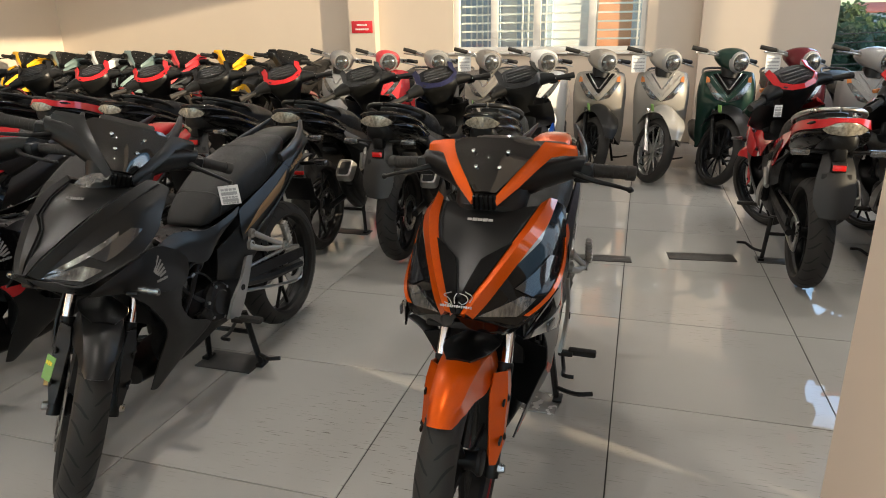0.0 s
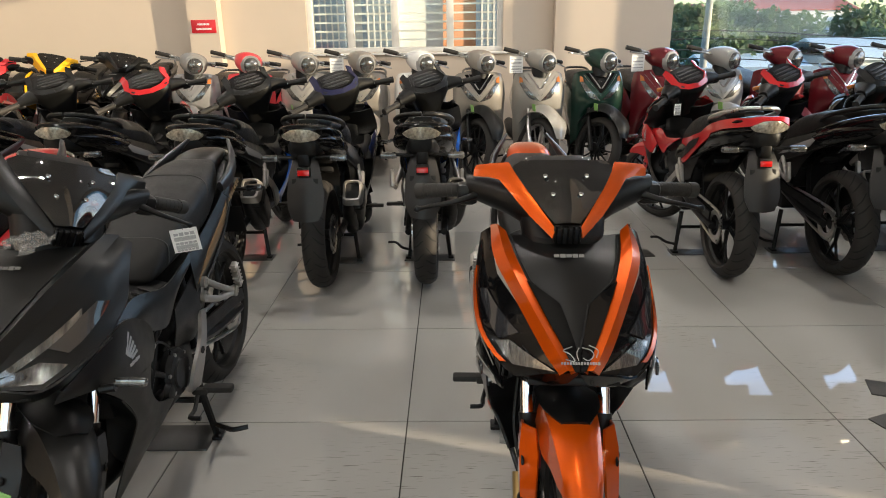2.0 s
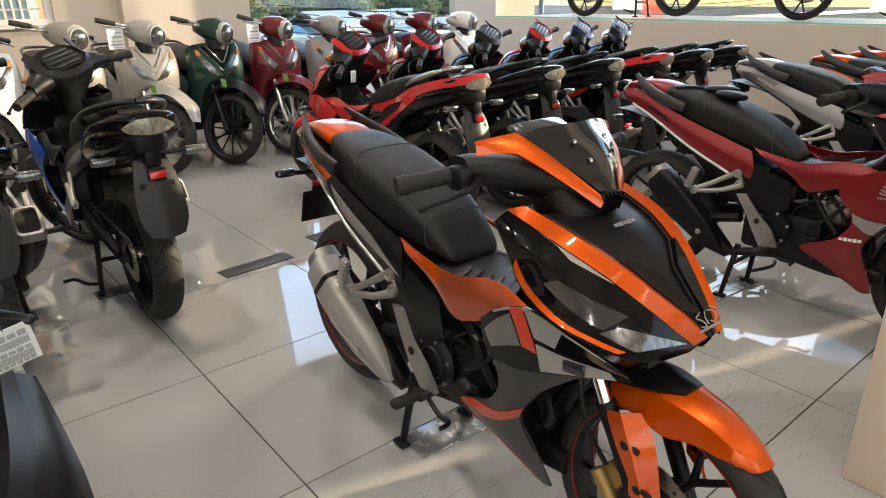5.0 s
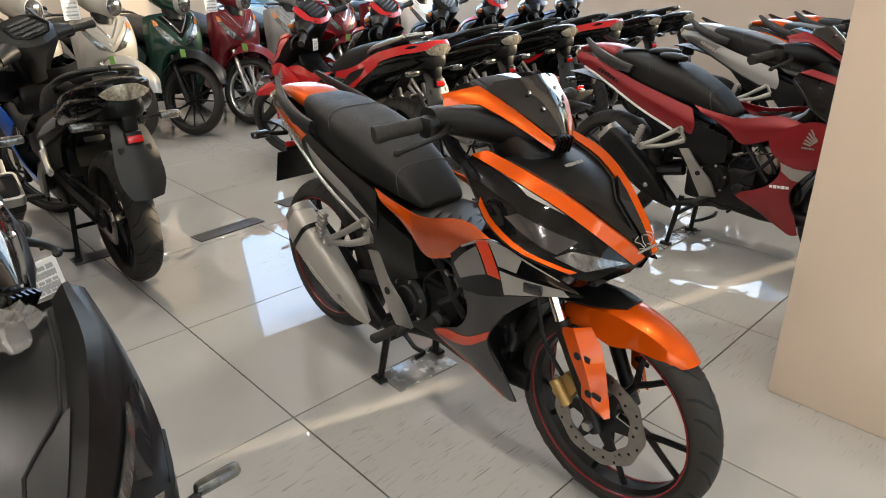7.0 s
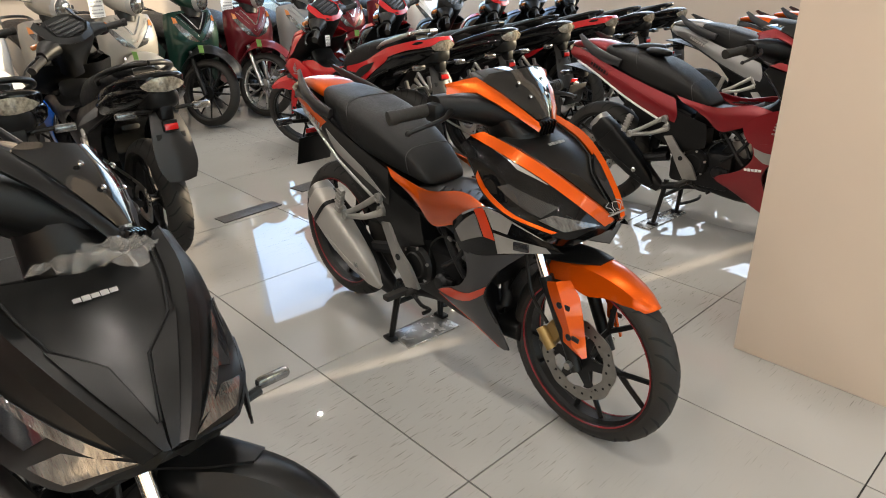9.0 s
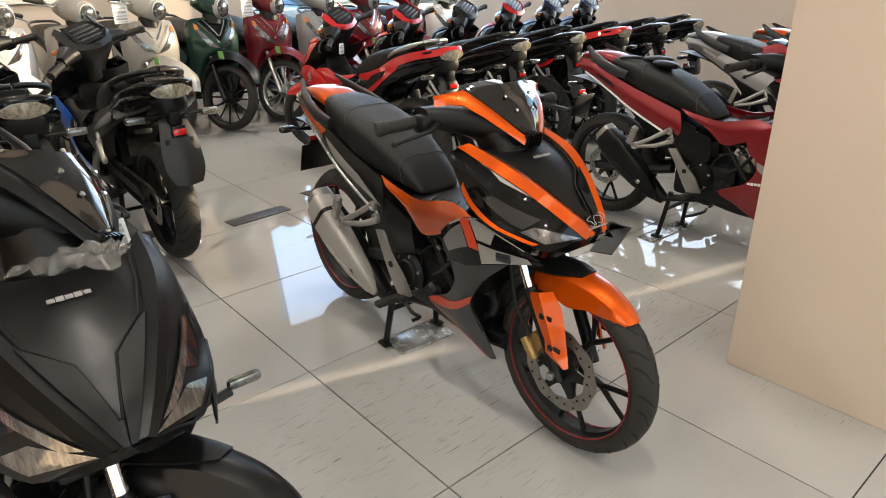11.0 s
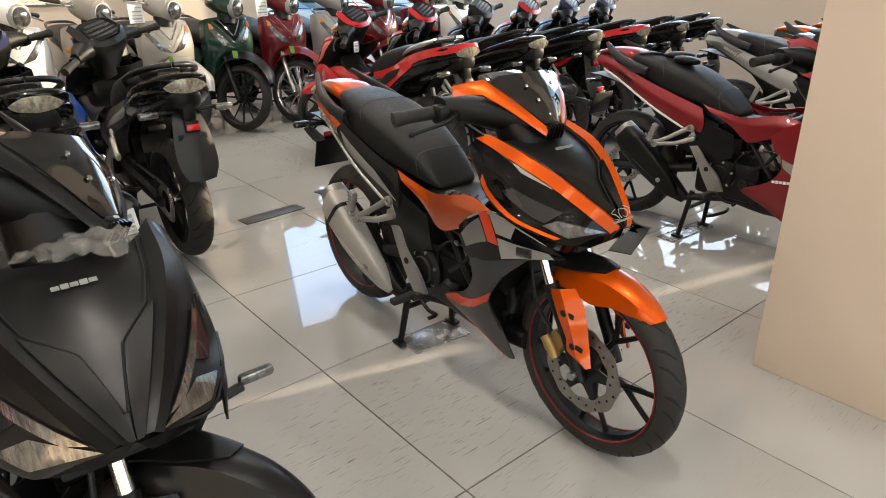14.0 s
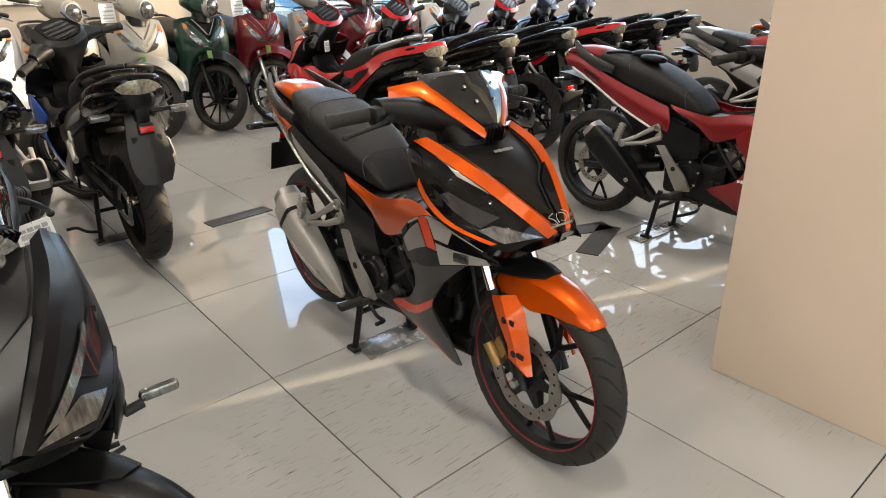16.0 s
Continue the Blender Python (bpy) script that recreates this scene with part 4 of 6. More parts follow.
        if c.get("line"):
            put("edge_line", "eline" + t, lambda: sheet(sub(cheek, (0.22, 0.26), (0.90, 0.90), 0.88, 0.99, 10, 1), 0.003, 1, 1, 0.004, (0.2, s, 0.2)), c["line"])
            put("silver_flash", "flash" + t, lambda: sheet(sub(cheek, (0.14, 0.22), (0.46, 0.30), (0.02, 0.02), (0.04, 0.12), 8, 2), 0.002, 1, 1, 0.003, (0.2, s, 0.4)), SILVER)
        put("inner_shield", "ishield" + t, lambda: sheet([[r[4], (r[4][0] - 0.03, s * 0.12, r[4][2] - 0.02), (r[4][0] - 0.02, 0, r[4][2] - 0.03)] for r in g[:5]], 0.004, 3, 3), PLASTIC)
        put("cowl_lip", "lip" + t, lambda: sheet([[g[5][0], (0.66, s * 0.02, 0.69)], [g[5][3], (0.62, s * 0.06, 0.665)], [g[5][4], (0.585, s * 0.11, 0.655)], [g[4][4], (0.52, s * 0.165, 0.69)], [g[3][4], (0.44, s * 0.19, 0.715)]], 0.005, 3, 2), c["cheek"])
    put("cowl_vent", "cowlvent", lambda: rbox(0.10, 0.20, 0.02, 0.005, Matrix.Translation((0.575, 0, 0.668)) @ Matrix.Rotation(-0.12, 4, "Y")), PLASTIC)
    put("badge", "badge", lambda: bars(0.070, 0.010, facing((0.466, 0, 0.9065), (0.56, 0, 0.82)), 0.14, 5), c.get("badge", SILVER), "raised silver name badge")
    if c.get("crest"):
        def crest():
            bm = bars(0.080, 0.006, facing((0.687, 0, 0.753), (0.8, 0, 0.55)), 0.3, 14)
            f = facing((0.677, 0, 0.768), (0.8, 0, 0.55))
            for line in (((-0.030, -0.010), (-0.012, -0.014), (-0.020, 0.0), (-0.034, 0.008), (-0.016, 0.016)), ((-0.004, -0.012), (-0.007, 0.002), (-0.002, 0.014)), ((0.004, 0.014), (0.021, 0.009), (0.027, -0.002), (0.016, -0.012), (0.005, -0.007)), ((0.018, 0.019), (0.036, 0.009), (0.032, -0.006))):
                add(bm, tube([tuple(f @ V(a, q, 0)) for a, q in line], 0.0012, 6, 4))
            return bm
        put("crest", "crest", crest, SILVER, "silver printed racing crest")

    SH = Matrix.Translation(c.get("head_at", (0, 0, 0))) @ S
    # handlebar cover
    if visor:
        put("handlebar_cover", "hcover", lambda: loft([oval((u, y, z), (1, 0, 0), (0, 0, 1), a, b, 2.6, 18) for y, u, z, a, b in ((-0.235, 0.205, 1.010, 0.030, 0.027), (-0.20, 0.222, 1.006, 0.044, 0.034), (-0.13, 0.252, 0.994, 0.066, 0.044), (-0.06, 0.288, 0.972, 0.094, 0.050), (0, 0.300, 0.965, 0.106, 0.050), (0.06, 0.288, 0.972, 0.094, 0.050), (0.13, 0.252, 0.994, 0.066, 0.044), (0.20, 0.222, 1.006, 0.044, 0.034), (0.235, 0.205, 1.010, 0.030, 0.027))]), PLASTIC, "", SH)
        put("neck_cover", "neck", lambda: loft([oval((0.28, 0, 0.985), (1, 0, 0), (0, 1, 0), 0.085, 0.11, 2.6, 16), oval((0.33, 0, 0.93), (1, 0, 0), (0, 1, 0), 0.085, 0.10, 2.6, 16), oval((0.34, 0, 0.86), (1, 0, 0), (0, 1, 0), 0.07, 0.085, 2.6, 16)]), PLASTIC, "", SH)
        put("dash", "dash", lambda: add(rbox(0.10, 0.17, 0.02, 0.008, Matrix.Translation((0.235, 0, 1.058)) @ Matrix.Rotation(0.35, 4, "Y")), rbox(0.075, 0.13, 0.012, 0.004, Matrix.Translation((0.228, 0, 1.068)) @ Matrix.Rotation(0.35, 4, "Y"))), DARK_LENS, "dark instrument panel", SH)
    else:
        console(c, put, S)
    for s, g in sides(HEADV):
        t = side_tag(s)
        if visor:
            put("head_panel", "headv" + t, lambda: sheet(g, 0.008, 1, 1, 0.006, (0.6, s * 0.3, 0.6)), c.get("head", c["vee"]), "", SH)
            if c.get("wide"):
                put("head_side", "headw" + t, lambda: sheet([g[2], [(a[0] - 0.03, a[1] + s * (0.035 - 0.005 * q), a[2] - 0.055) for q, a in enumerate(g[2])]], 0.006, 3, 1, 0.004, (0.5, s * 0.6, 0.4)), c["head"], "", SH)
        put("handlebar", "hbar" + t, lambda: tube([(0.23, s * 0.12, 1.0), (0.20, s * 0.24, 0.998), (0.165, s * 0.365, 0.985)], 0.011, 10, 3), STEEL, "", SH)
        put("grip", "grip" + t, lambda: add(tube([(0.198, s * 0.245, 0.997), (0.17, s * 0.35, 0.987)], 0.0185, 14, 2), tube([(0.171, s * 0.345, 0.9875), (0.164, s * 0.368, 0.985)], 0.021, 14, 1)), RUBBER, "ribbed black rubber grip", SH)
        for q in range(7):
            k = 0.10 + 0.125 * q
            put("grip_rib", "grib%s%d" % (t, q), lambda: tube([(0.198 - 0.028 * k, s * (0.245 + 0.105 * k), 0.997 - 0.010 * k), (0.198 - 0.028 * (k + 0.05), s * (0.245 + 0.105 * (k + 0.05)), 0.997 - 0.010 * (k + 0.05))], 0.0193, 14, 1), RUBBER, "", SH)
        put("lever", "lever" + t, lambda: tube([(0.25, s * 0.21, 0.995), (0.275, s * 0.26, 0.985), (0.262, s * 0.32, 0.97), (0.247, s * 0.352, 0.959), (0.243, s * 0.362, 0.956), (0.24, s * 0.37, 0.953)], [0.010, 0.007, 0.006, 0.006, 0.0095, 0.004], 10, 3), PLASTIC, "", SH)
        put("switch_box", "switch" + t, lambda: rbox(0.05, 0.055, 0.055, 0.012, Matrix.Translation((0.215, s * 0.232, 0.992))), PLASTIC, "", SH)
    if visor:
        put("windscreen", "visor", lambda: sheet([[(0.412, -0.026, 0.966), (0.422, 0, 0.970), (0.412, 0.026, 0.966)], [(0.376, -0.064, 1.004), (0.398, 0, 1.010), (0.376, 0.064, 1.004)], [(0.328, -0.100, 1.044), (0.366, 0, 1.050), (0.328, 0.100, 1.044)], [(0.285, -0.118, 1.068), (0.337, 0, 1.076), (0.285, 0.118, 1.068)], [(0.284, -0.098, 1.088), (0.318, 0, 1.092), (0.284, 0.098, 1.088)]], 0.005, 4, 6, 0.008, (0.7, 0, 0.7)), VISOR, "smoked black windscreen", SH)
        for q, (u, y, z) in enumerate(((0.357, 0.048, 1.067), (0.357, -0.048, 1.067), (0.390, 0.032, 1.031), (0.390, -0.032, 1.031))):
            put("screw", "vscrew", lambda: lathe([(0.0055, -0.002), (0.0055, 0.002), (0.003, 0.004)], 10, False), CHROME, "", SH @ facing((u, y, z), (0.72, y * 1.2, 0.7)) @ Matrix.Rotation(math.pi / 2, 4, "X"))
        put("intake_vent", "vent", lambda: rbox(0.02, 0.064, 0.042, 0.005, Matrix.Translation((0.420, 0, 0.943)) @ Matrix.Rotation(0.3, 4, "Y")), PLASTIC, "", SH)
        for q in range(5):
            put("vent_slat", "vslat", lambda: rbox(0.012, 0.004, 0.04, 0.0, Matrix.Translation((0.430, 0, 0.944)) @ Matrix.Rotation(0.3, 4, "Y")), GLOSS_BLACK, "", SH @ Matrix.Translation((0, -0.026 + 0.013 * q, 0)))

    # fairing, tank cover, side covers
    for s, g in sides(WING):
        t = side_tag(s)
        put("fairing", "wing" + t, lambda: sheet(g, 0.005, 5, 4, 0.0, (0, s, 0)), c["wing"])
        if c.get("patch"):
            for q, (r0, r1, c0, c1, mt) in enumerate((((0.30, 0.12), (0.72, 0.62), (0.05, 0.10), (0.36, 0.44), GREY), ((0.02, 0.02), (0.62, 0.66), (0.36, 0.46), (0.46, 0.58), RED_ORANGE), ((0.05, 0.05), (0.42, 0.40), (0.48, 0.56), (0.74, 0.70), SILVER), ((0.50, 0.48), (0.96, 0.94), (0.57, 0.62), (0.93, 0.95), SILVER), ((0.0, 0.0), (0.05, 0.05), 0.20, 0.92, SILVER))):
                put("decal", "wdecal%s%d" % (t, q), lambda: sheet(sub(g, r0, r1, c0, c1, 5, 5), 0.002, 1, 1, 0.0025, (0, s, 0)), mt)
        else:
            put("wing_emblem", "emblem" + t, lambda: emblem(g, s), c.get("emblem", SILVER), "silver wing emblem")
        if c.get("patch"):
            put("indicator", "find" + t, lambda: rbox(0.050, 0.008, 0.026, 0.0038, Matrix.Translation((0.525, s * 0.203, 0.660)) @ Matrix.Rotation(-0.05, 4, "Y") @ Matrix.Rotation(s * -0.2, 4, "Z")), DARK_LENS, "small dark indicator mount")
        else:
            st = put("indicator_stalk", "fstalk" + t, lambda: tube([(0.52, s * 0.19, 0.632), (0.515, s * 0.225, 0.635)], 0.010, 8, 1), PLASTIC)
            put("indicator_lens", "find2" + t, lambda: rbox(0.020, 0.076, 0.024, 0.0095, Matrix.Translation((0.508, s * 0.258, 0.644)) @ Matrix.Rotation(s * 0.10, 4, "Z") @ Matrix.Rotation(s * -0.06, 4, "X")), LENS, "clear indicator lens", I, st)
    for s, g in sides(LEG):
        t = side_tag(s)
        put("leg_shield", "leg" + t, lambda: sheet(g, 0.005, 3, 3, 0.0, (0, s, 0)), c["leg"])
        if c.get("patch"):
            put("decal", "legdecal" + t, lambda: sheet(sub(g, (0.47, 0.36), (0.58, 0.46), 0.02, 0.98, 2, 6), 0.002, 1, 1, 0.0025, (0, s, 0)), RED_ORANGE)
            put("decal", "legtip" + t, lambda: sheet(sub(g, (0.62, 0.70), (0.99, 0.99), (0.02, 0.02), (0.10, 0.30), 5, 2), 0.002, 1, 1, 0.0025, (0, s, 0)), RED_ORANGE)
        elif c.get("legflash"):
            put("decal", "legflash" + t, lambda: sheet(sub(g, (0.06, 0.22), (0.16, 0.34), 0.04, 0.98, 3, 6), 0.002, 1, 1, 0.0025, (0, s, 0)), c["legflash"])
            if c.get("legtext", True):
                put("lettering", "legtext" + t, lambda: bars(0.085, 0.014, facing((0.30, s * 0.181, 0.440), (0.0, s, 0.03)) @ Matrix.Rotation(-s * 0.1, 4, "Z"), 0.2, 5), DECAL_WHITE)
        put("leg_back", "legback" + t, lambda: sheet([[r[3], (r[3][0] - 0.03, r[3][1] - s * 0.04, r[3][2] - 0.005), (r[3][0] - 0.05, s * 0.05, r[3][2] + 0.02)] for r in g[1:5]], 0.004, 3, 2), PLASTIC)
    for s, g in sides(TANK):
        put("tank_cover", "tank" + side_tag(s), lambda: sheet(g, 0.005, 5, 4, 0.0, (0, s, 0)), c["tank"])
        if c.get("crest"):
            def film():
                rf = random.Random(11)
                gg = sub(g, 0.02, 0.95, 0.42, 0.97, 12, 16)
                return sheet([[(p[0] + rf.uniform(-0.003, 0.003), p[1] + s * (0.006 + rf.uniform(-0.003, 0.004)), p[2] + rf.uniform(-0.003, 0.003)) for p in r] for r in gg], 0.0006, 1, 1, 0, (0, s, 0))
            put("protective_film", "tankfilm" + side_tag(s), film, THIN_FILM, "crinkled clear protective film")
    for s, g in sides(COVER):
        put("side_cover", "cover" + side_tag(s), lambda: sheet(g, 0.005, 5, 4, 0.0, (0, s, 0)), PLASTIC)
    put("centre_tunnel", "tunnel", lambda: body([(0.36, 0.78, 0.085, 0.09), (0.29, 0.695, 0.10, 0.045, 0.10), (0.14, 0.655, 0.115, 0.035, 0.08), (-0.05, 0.645, 0.12, 0.035, 0.06)], 3.0), PLASTIC)
    for s in (1, -1):
        t = side_tag(s)
        put("air_scoop", "scoop" + t, lambda: sheet([[(0.045, s * 0.070, 0.692), (0.15, s * 0.080, 0.698), (0.27, s * 0.095, 0.720)], [(0.05, s * 0.130, 0.680), (0.16, s * 0.138, 0.688), (0.30, s * 0.152, 0.716)]], 0.006, 2, 3, 0.004, (0, 0, 1)), PLASTIC)
        for q in range(5):
            put("scoop_rib", "srib%s%d" % (t, q), lambda: tube([(0.075 + 0.04 * q, s * 0.082, 0.6985 + 0.005 * q), (0.088 + 0.042 * q, s * 0.134, 0.6885 + 0.005 * q)], 0.0035, 6, 1), DARK_GREY)
    for s, g in sides(TAIL):
        t = side_tag(s)
        put("tail_panel", "tail" + t, lambda: sheet(g, 0.005, 5, 4, 0.0, (0, s, 0.2)), c["tail"])
        put("tail_stripe", "tstripe" + t, lambda: sheet(sub(g, (0.50, 0.10), (0.98, 0.62), (0.10, 0.14), (0.60, 0.52), 4, 8), 0.002, 1, 1, 0.0025, (0, s, 0.2)), c["stripe"])
        if c.get("silver"):
            put("tail_flash", "tflash" + t, lambda: sheet(sub(g, (0.30, 0.42), (0.74, 0.66), (0.60, 0.66), (0.86, 0.985), 4, 6), 0.002, 1, 1, 0.0025, (0, s, 0.2)), c["silver"])
            if c.get("dohc", True):
                put("tail_letters", "tletters" + t, lambda: letters("DOHC", 0.030, facing((-0.225, s * 0.1660, 0.690), (0, s, 0.12)) @ Matrix.Rotation(s * 0.44, 4, "Z")), PLASTIC)
        put("name_letters", "nletters" + t, lambda: bars(0.13, 0.02, facing((-0.63, s * 0.143, 0.820), (0.12, s, 0.12)) @ Matrix.Rotation(s * 0.45, 4, "Z"), 0.3, 7), c.get("letters", SILVER))
        put("under_strip", "ustrip" + t, lambda: tube([(-0.82, s * 0.08, 0.840), (-0.68, s * 0.114, 0.792), (-0.45, s * 0.146, 0.687), (-0.24, s * 0.155, 0.603)], 0.006, 8, 3), c.get("strip", PLASTIC))
        if visor:
            put("grab_rail", "rail" + t, lambda: loft([oval(p, (0, 1, 0), d, a, b, 2.4, 12) for p, d, a, b in (((-0.50, s * 0.143, 0.862), V(0.35, 0, 0.9), 0.010, 0.022), ((-0.58, s * 0.150, 0.880), V(0.45, 0, 0.85), 0.012, 0.030), ((-0.67, s * 0.138, 0.910), V(0.6, 0, 0.75), 0.012, 0.030), ((-0.75, s * 0.112, 0.945), V(0.75, 0, 0.6), 0.010, 0.024), ((-0.815, s * 0.080, 0.985), V(0.8, 0, 0.4), 0.006, 0.012))]), DARK_GREY)
    if visor:
        put("tail_top", "tailtop", lambda: body([(-0.60, 0.900, 0.078, 0.040, 0.03), (-0.67, 0.918, 0.086, 0.038, 0.03), (-0.76, 0.932, 0.074, 0.028, 0.03), (-0.84, 0.935, 0.054, 0.014, 0.03), (-0.885, 0.930, 0.036, 0.005, 0.02)], 2.6), c.get("tailtop", c["tail"]))
        put("tail_underside", "tailunder", lambda: body([(-0.45, 0.76, 0.11, 0.05), (-0.68, 0.83, 0.10, 0.04), (-0.85, 0.87, 0.06, 0.03)], 2.6), PLASTIC)
        put("tail_light", "taillight", lambda: sheet([[(-0.878, -0.050, 0.925), (-0.896, 0, 0.930), (-0.878, 0.050, 0.925)], [(-0.880, -0.078, 0.905), (-0.910, 0, 0.902), (-0.880, 0.078, 0.905)], [(-0.870, -0.050, 0.875), (-0.892, 0, 0.868), (-0.870, 0.050, 0.875)]], 0.012, 4, 6, 0.006, (-1, 0, 0)), TAIL_LENS, "smoked clear tail light")
    else:
        round_tail(c, put)
    if not visor:
        put("rear_mudguard", "mudguard", lambda: sheet([[(-0.90, -0.058, 0.80), (-0.905, 0, 0.805), (-0.90, 0.058, 0.80)], [(-0.945, -0.078, 0.725), (-0.962, 0, 0.730), (-0.945, 0.078, 0.725)], [(-0.968, -0.090, 0.640), (-0.990, 0, 0.642), (-0.968, 0.090, 0.640)], [(-0.992, -0.088, 0.560), (-1.012, 0, 0.562), (-0.992, 0.088, 0.560)], [(-1.010, -0.062, 0.500), (-1.024, 0, 0.495), (-1.010, 0.062, 0.500)]], 0.006, 3, 4, 0, (-1, 0, 0)), GUARD, "dull grey-black plastic mudguard")
        for s in (1, -1):
            # Black block in place of the shade in a small square recess.
            put("guard_recess", "grecess" + side_tag(s), lambda: rbox(0.010, 0.026, 0.028, 0.003, Matrix.Translation((-0.961, s * 0.052, 0.690)) @ Matrix.Rotation(0.22, 4, "Y") @ Matrix.Rotation(s * -0.25, 4, "Z")), RECESS_SHADE)
        put("plate_bracket", "bracket2", lambda: add(rbox(0.024, 0.066, 0.050, 0.006, Matrix.Translation((-0.968, 0, 0.737)) @ Matrix.Rotation(0.15, 4, "Y")), rbox(0.07, 0.06, 0.08, 0.012, Matrix.Translation((-0.932, 0, 0.80)))), PLASTIC)
    B = Matrix.Translation((0.085, 0, -0.03)) if visor else I
    if visor:
        put("plate_bracket", "bracket", lambda: add(rbox(0.02, 0.07, 0.13, 0.006, Matrix.Translation((-0.985, 0, 0.665)) @ Matrix.Rotation(0.15, 4, "Y")), rbox(0.07, 0.05, 0.07, 0.012, Matrix.Translation((-0.93, 0, 0.80)))), PLASTIC, "", B)
    put("reflector", "reflector", lambda: rbox(0.01, 0.058, 0.028, 0.003, Matrix.Translation((-0.982, 0, 0.735)) @ Matrix.Rotation(0.15, 4, "Y")), REDLENS, "red rear reflector", B)
    if visor:
        put("number_plate", "nplate", lambda: rbox(0.008, 0.17, 0.13, 0.004, Matrix.Translation((-1.0, 0, 0.70)) @ Matrix.Rotation(0.30, 4, "Y")), PLASTIC, "blank black plate holder", B @ Matrix.Translation((0.03, 0, -0.04)))
        for q in range(5):
            put("plate_rib", "nprib", lambda: rbox(0.006, 0.15, 0.006, 0.001, Matrix.Rotation(0.30, 4, "Y")), DARK_GREY, "", B @ Matrix.Translation((-0.975 + 0.007 * (q - 2), 0, 0.66 + 0.022 * (q - 2))))
    for s in (1, -1):
        t = side_tag(s)
        stalk = put("indicator_stalk", "rstalk" + t, lambda: tube([(-0.92, s * 0.05, 0.80), (-0.93, s * 0.13, 0.805)], 0.009, 8, 2), PLASTIC, "", B)
        put("indicator_lens", "rind%s%d" % (t, visor), lambda: rbox(0.035, 0.07 if visor else 0.084, 0.028 if visor else 0.032, 0.011, Matrix.Translation((-0.935, s * (0.155 if visor else 0.168), 0.807 if visor else 0.801))), DARK_LENS if visor else LENS, "", I, stalk)

    # seat
    put("seat", "seat", lambda: body(SEAT, 3.6, 40, 4), SEATM, "black textured vinyl seat")
    put("seat_seam", "seam", lambda: tube(seat_ring(-0.105, 0.25), 0.0016, 6, 1), THREAD)
    put("seat_seam", "seam2", lambda: tube(seat_ring(-0.43, 0.35), 0.0016, 6, 1), THREAD)

    # engine, frame, exhaust, stand
    put("engine_block", "engine", lambda: add(add(add(rbox(0.34, 0.22, 0.20, 0.03, Matrix.Translation((0.0, 0, 0.37))), rbox(0.14, 0.15, 0.22, 0.02, Matrix.Translation((0.17, 0, 0.47)) @ Matrix.Rotation(0.6, 4, "Y"))), rbox(0.12, 0.18, 0.10, 0.02, Matrix.Translation((0.24, 0, 0.55)) @ Matrix.Rotation(0.6, 4, "Y"))), tube([(-0.18, 0, 0.56), (0.0, 0, 0.60), (0.25, 0, 0.70)], 0.035, 10, 2)), ENGINE)
    put("cylinder", "cyl", lambda: rbox(0.11, 0.21, 0.10, 0.018, Matrix.Translation((0.205, 0, 0.525)) @ Matrix.Rotation(0.6, 4, "Y")), ALU, "grey cast cylinder")
    if c.get("sticker"):
        put("sticker", "gsticker", lambda: rbox(0.034, 0.078, 0.002, 0.0, facing((0.692, -0.117, 0.452), (0.62, -0.72, 0.1))), GREEN_STICKER, "green energy sticker on the fork guard", S)
        put("sticker_print", "gstickerp", lambda: bars(0.024, 0.014, facing((0.6935, -0.1185, 0.470), (0.62, -0.72, 0.1)), 0.2, 3), YELLOW_STICKER, "", S)
    for q in range(6):
        put("cooling_fin", "fin", lambda: rbox(0.006, 0.18, 0.17, 0.002, Matrix.Rotation(0.6, 4, "Y")), ENGINE, "", Matrix.Translation((0.12 + 0.022 * q, 0, 0.44 + 0.015 * q)))
    for s in (1, -1):
        t = side_tag(s)
        put("crankcase_cover", "crank" + t, lambda: lathe([(0.075, 0.0), (0.078, s * 0.02), (0.068, s * 0.035), (0.05, s * 0.036), (0.045, s * 0.042), (0.01, s * 0.042)], 28, False), PLASTIC if s < 0 else ENGINE, "", Matrix.Translation((-0.02 if s < 0 else 0.03, s * 0.11, 0.40)))
        for q in range(6):
            a = 2 * math.pi * (q + 0.3) / 6
            put("bolt", "cbolt" + t, lambda: lathe([(0.0075, 0), (0.0075, s * 0.005), (0.004, s * 0.007)], 8, False), STEEL, "", Matrix.Translation((-0.02 + 0.066 * math.cos(a) if s < 0 else 0.03 + 0.066 * math.cos(a), s * 0.139, 0.40 + 0.066 * math.sin(a))))
        put("frame_tube", "ftube_s" + t, lambda: add(tube([(0.10, s * 0.125, 0.60), (0.175, s * 0.14, 0.51), (0.235, s * 0.14, 0.44)], 0.011, 8, 2), tube([(0.26, s * 0.13, 0.59), (0.20, s * 0.14, 0.50), (0.12, s * 0.135, 0.44)], 0.009, 8, 2)), ENGINE)
        put("cam_cover", "camc" + t, lambda: lathe([(0.045, 0), (0.048, s * 0.012), (0.036, s * 0.022), (0.012, s * 0.024)], 20, False), ALU, "grey cast cover", Matrix.Translation((0.215, s * 0.10, 0.525)))
        put("pump", "pump" + t, lambda: add(lathe([(0.030, 0), (0.032, s * 0.02), (0.022, s * 0.034), (0.008, s * 0.036)], 18, False), rbox(0.05, 0.02, 0.024, 0.006, Matrix.Translation((0.03, s * 0.012, 0.012)))), ENGINE, "", Matrix.Translation((0.11, s * 0.115, 0.375)))
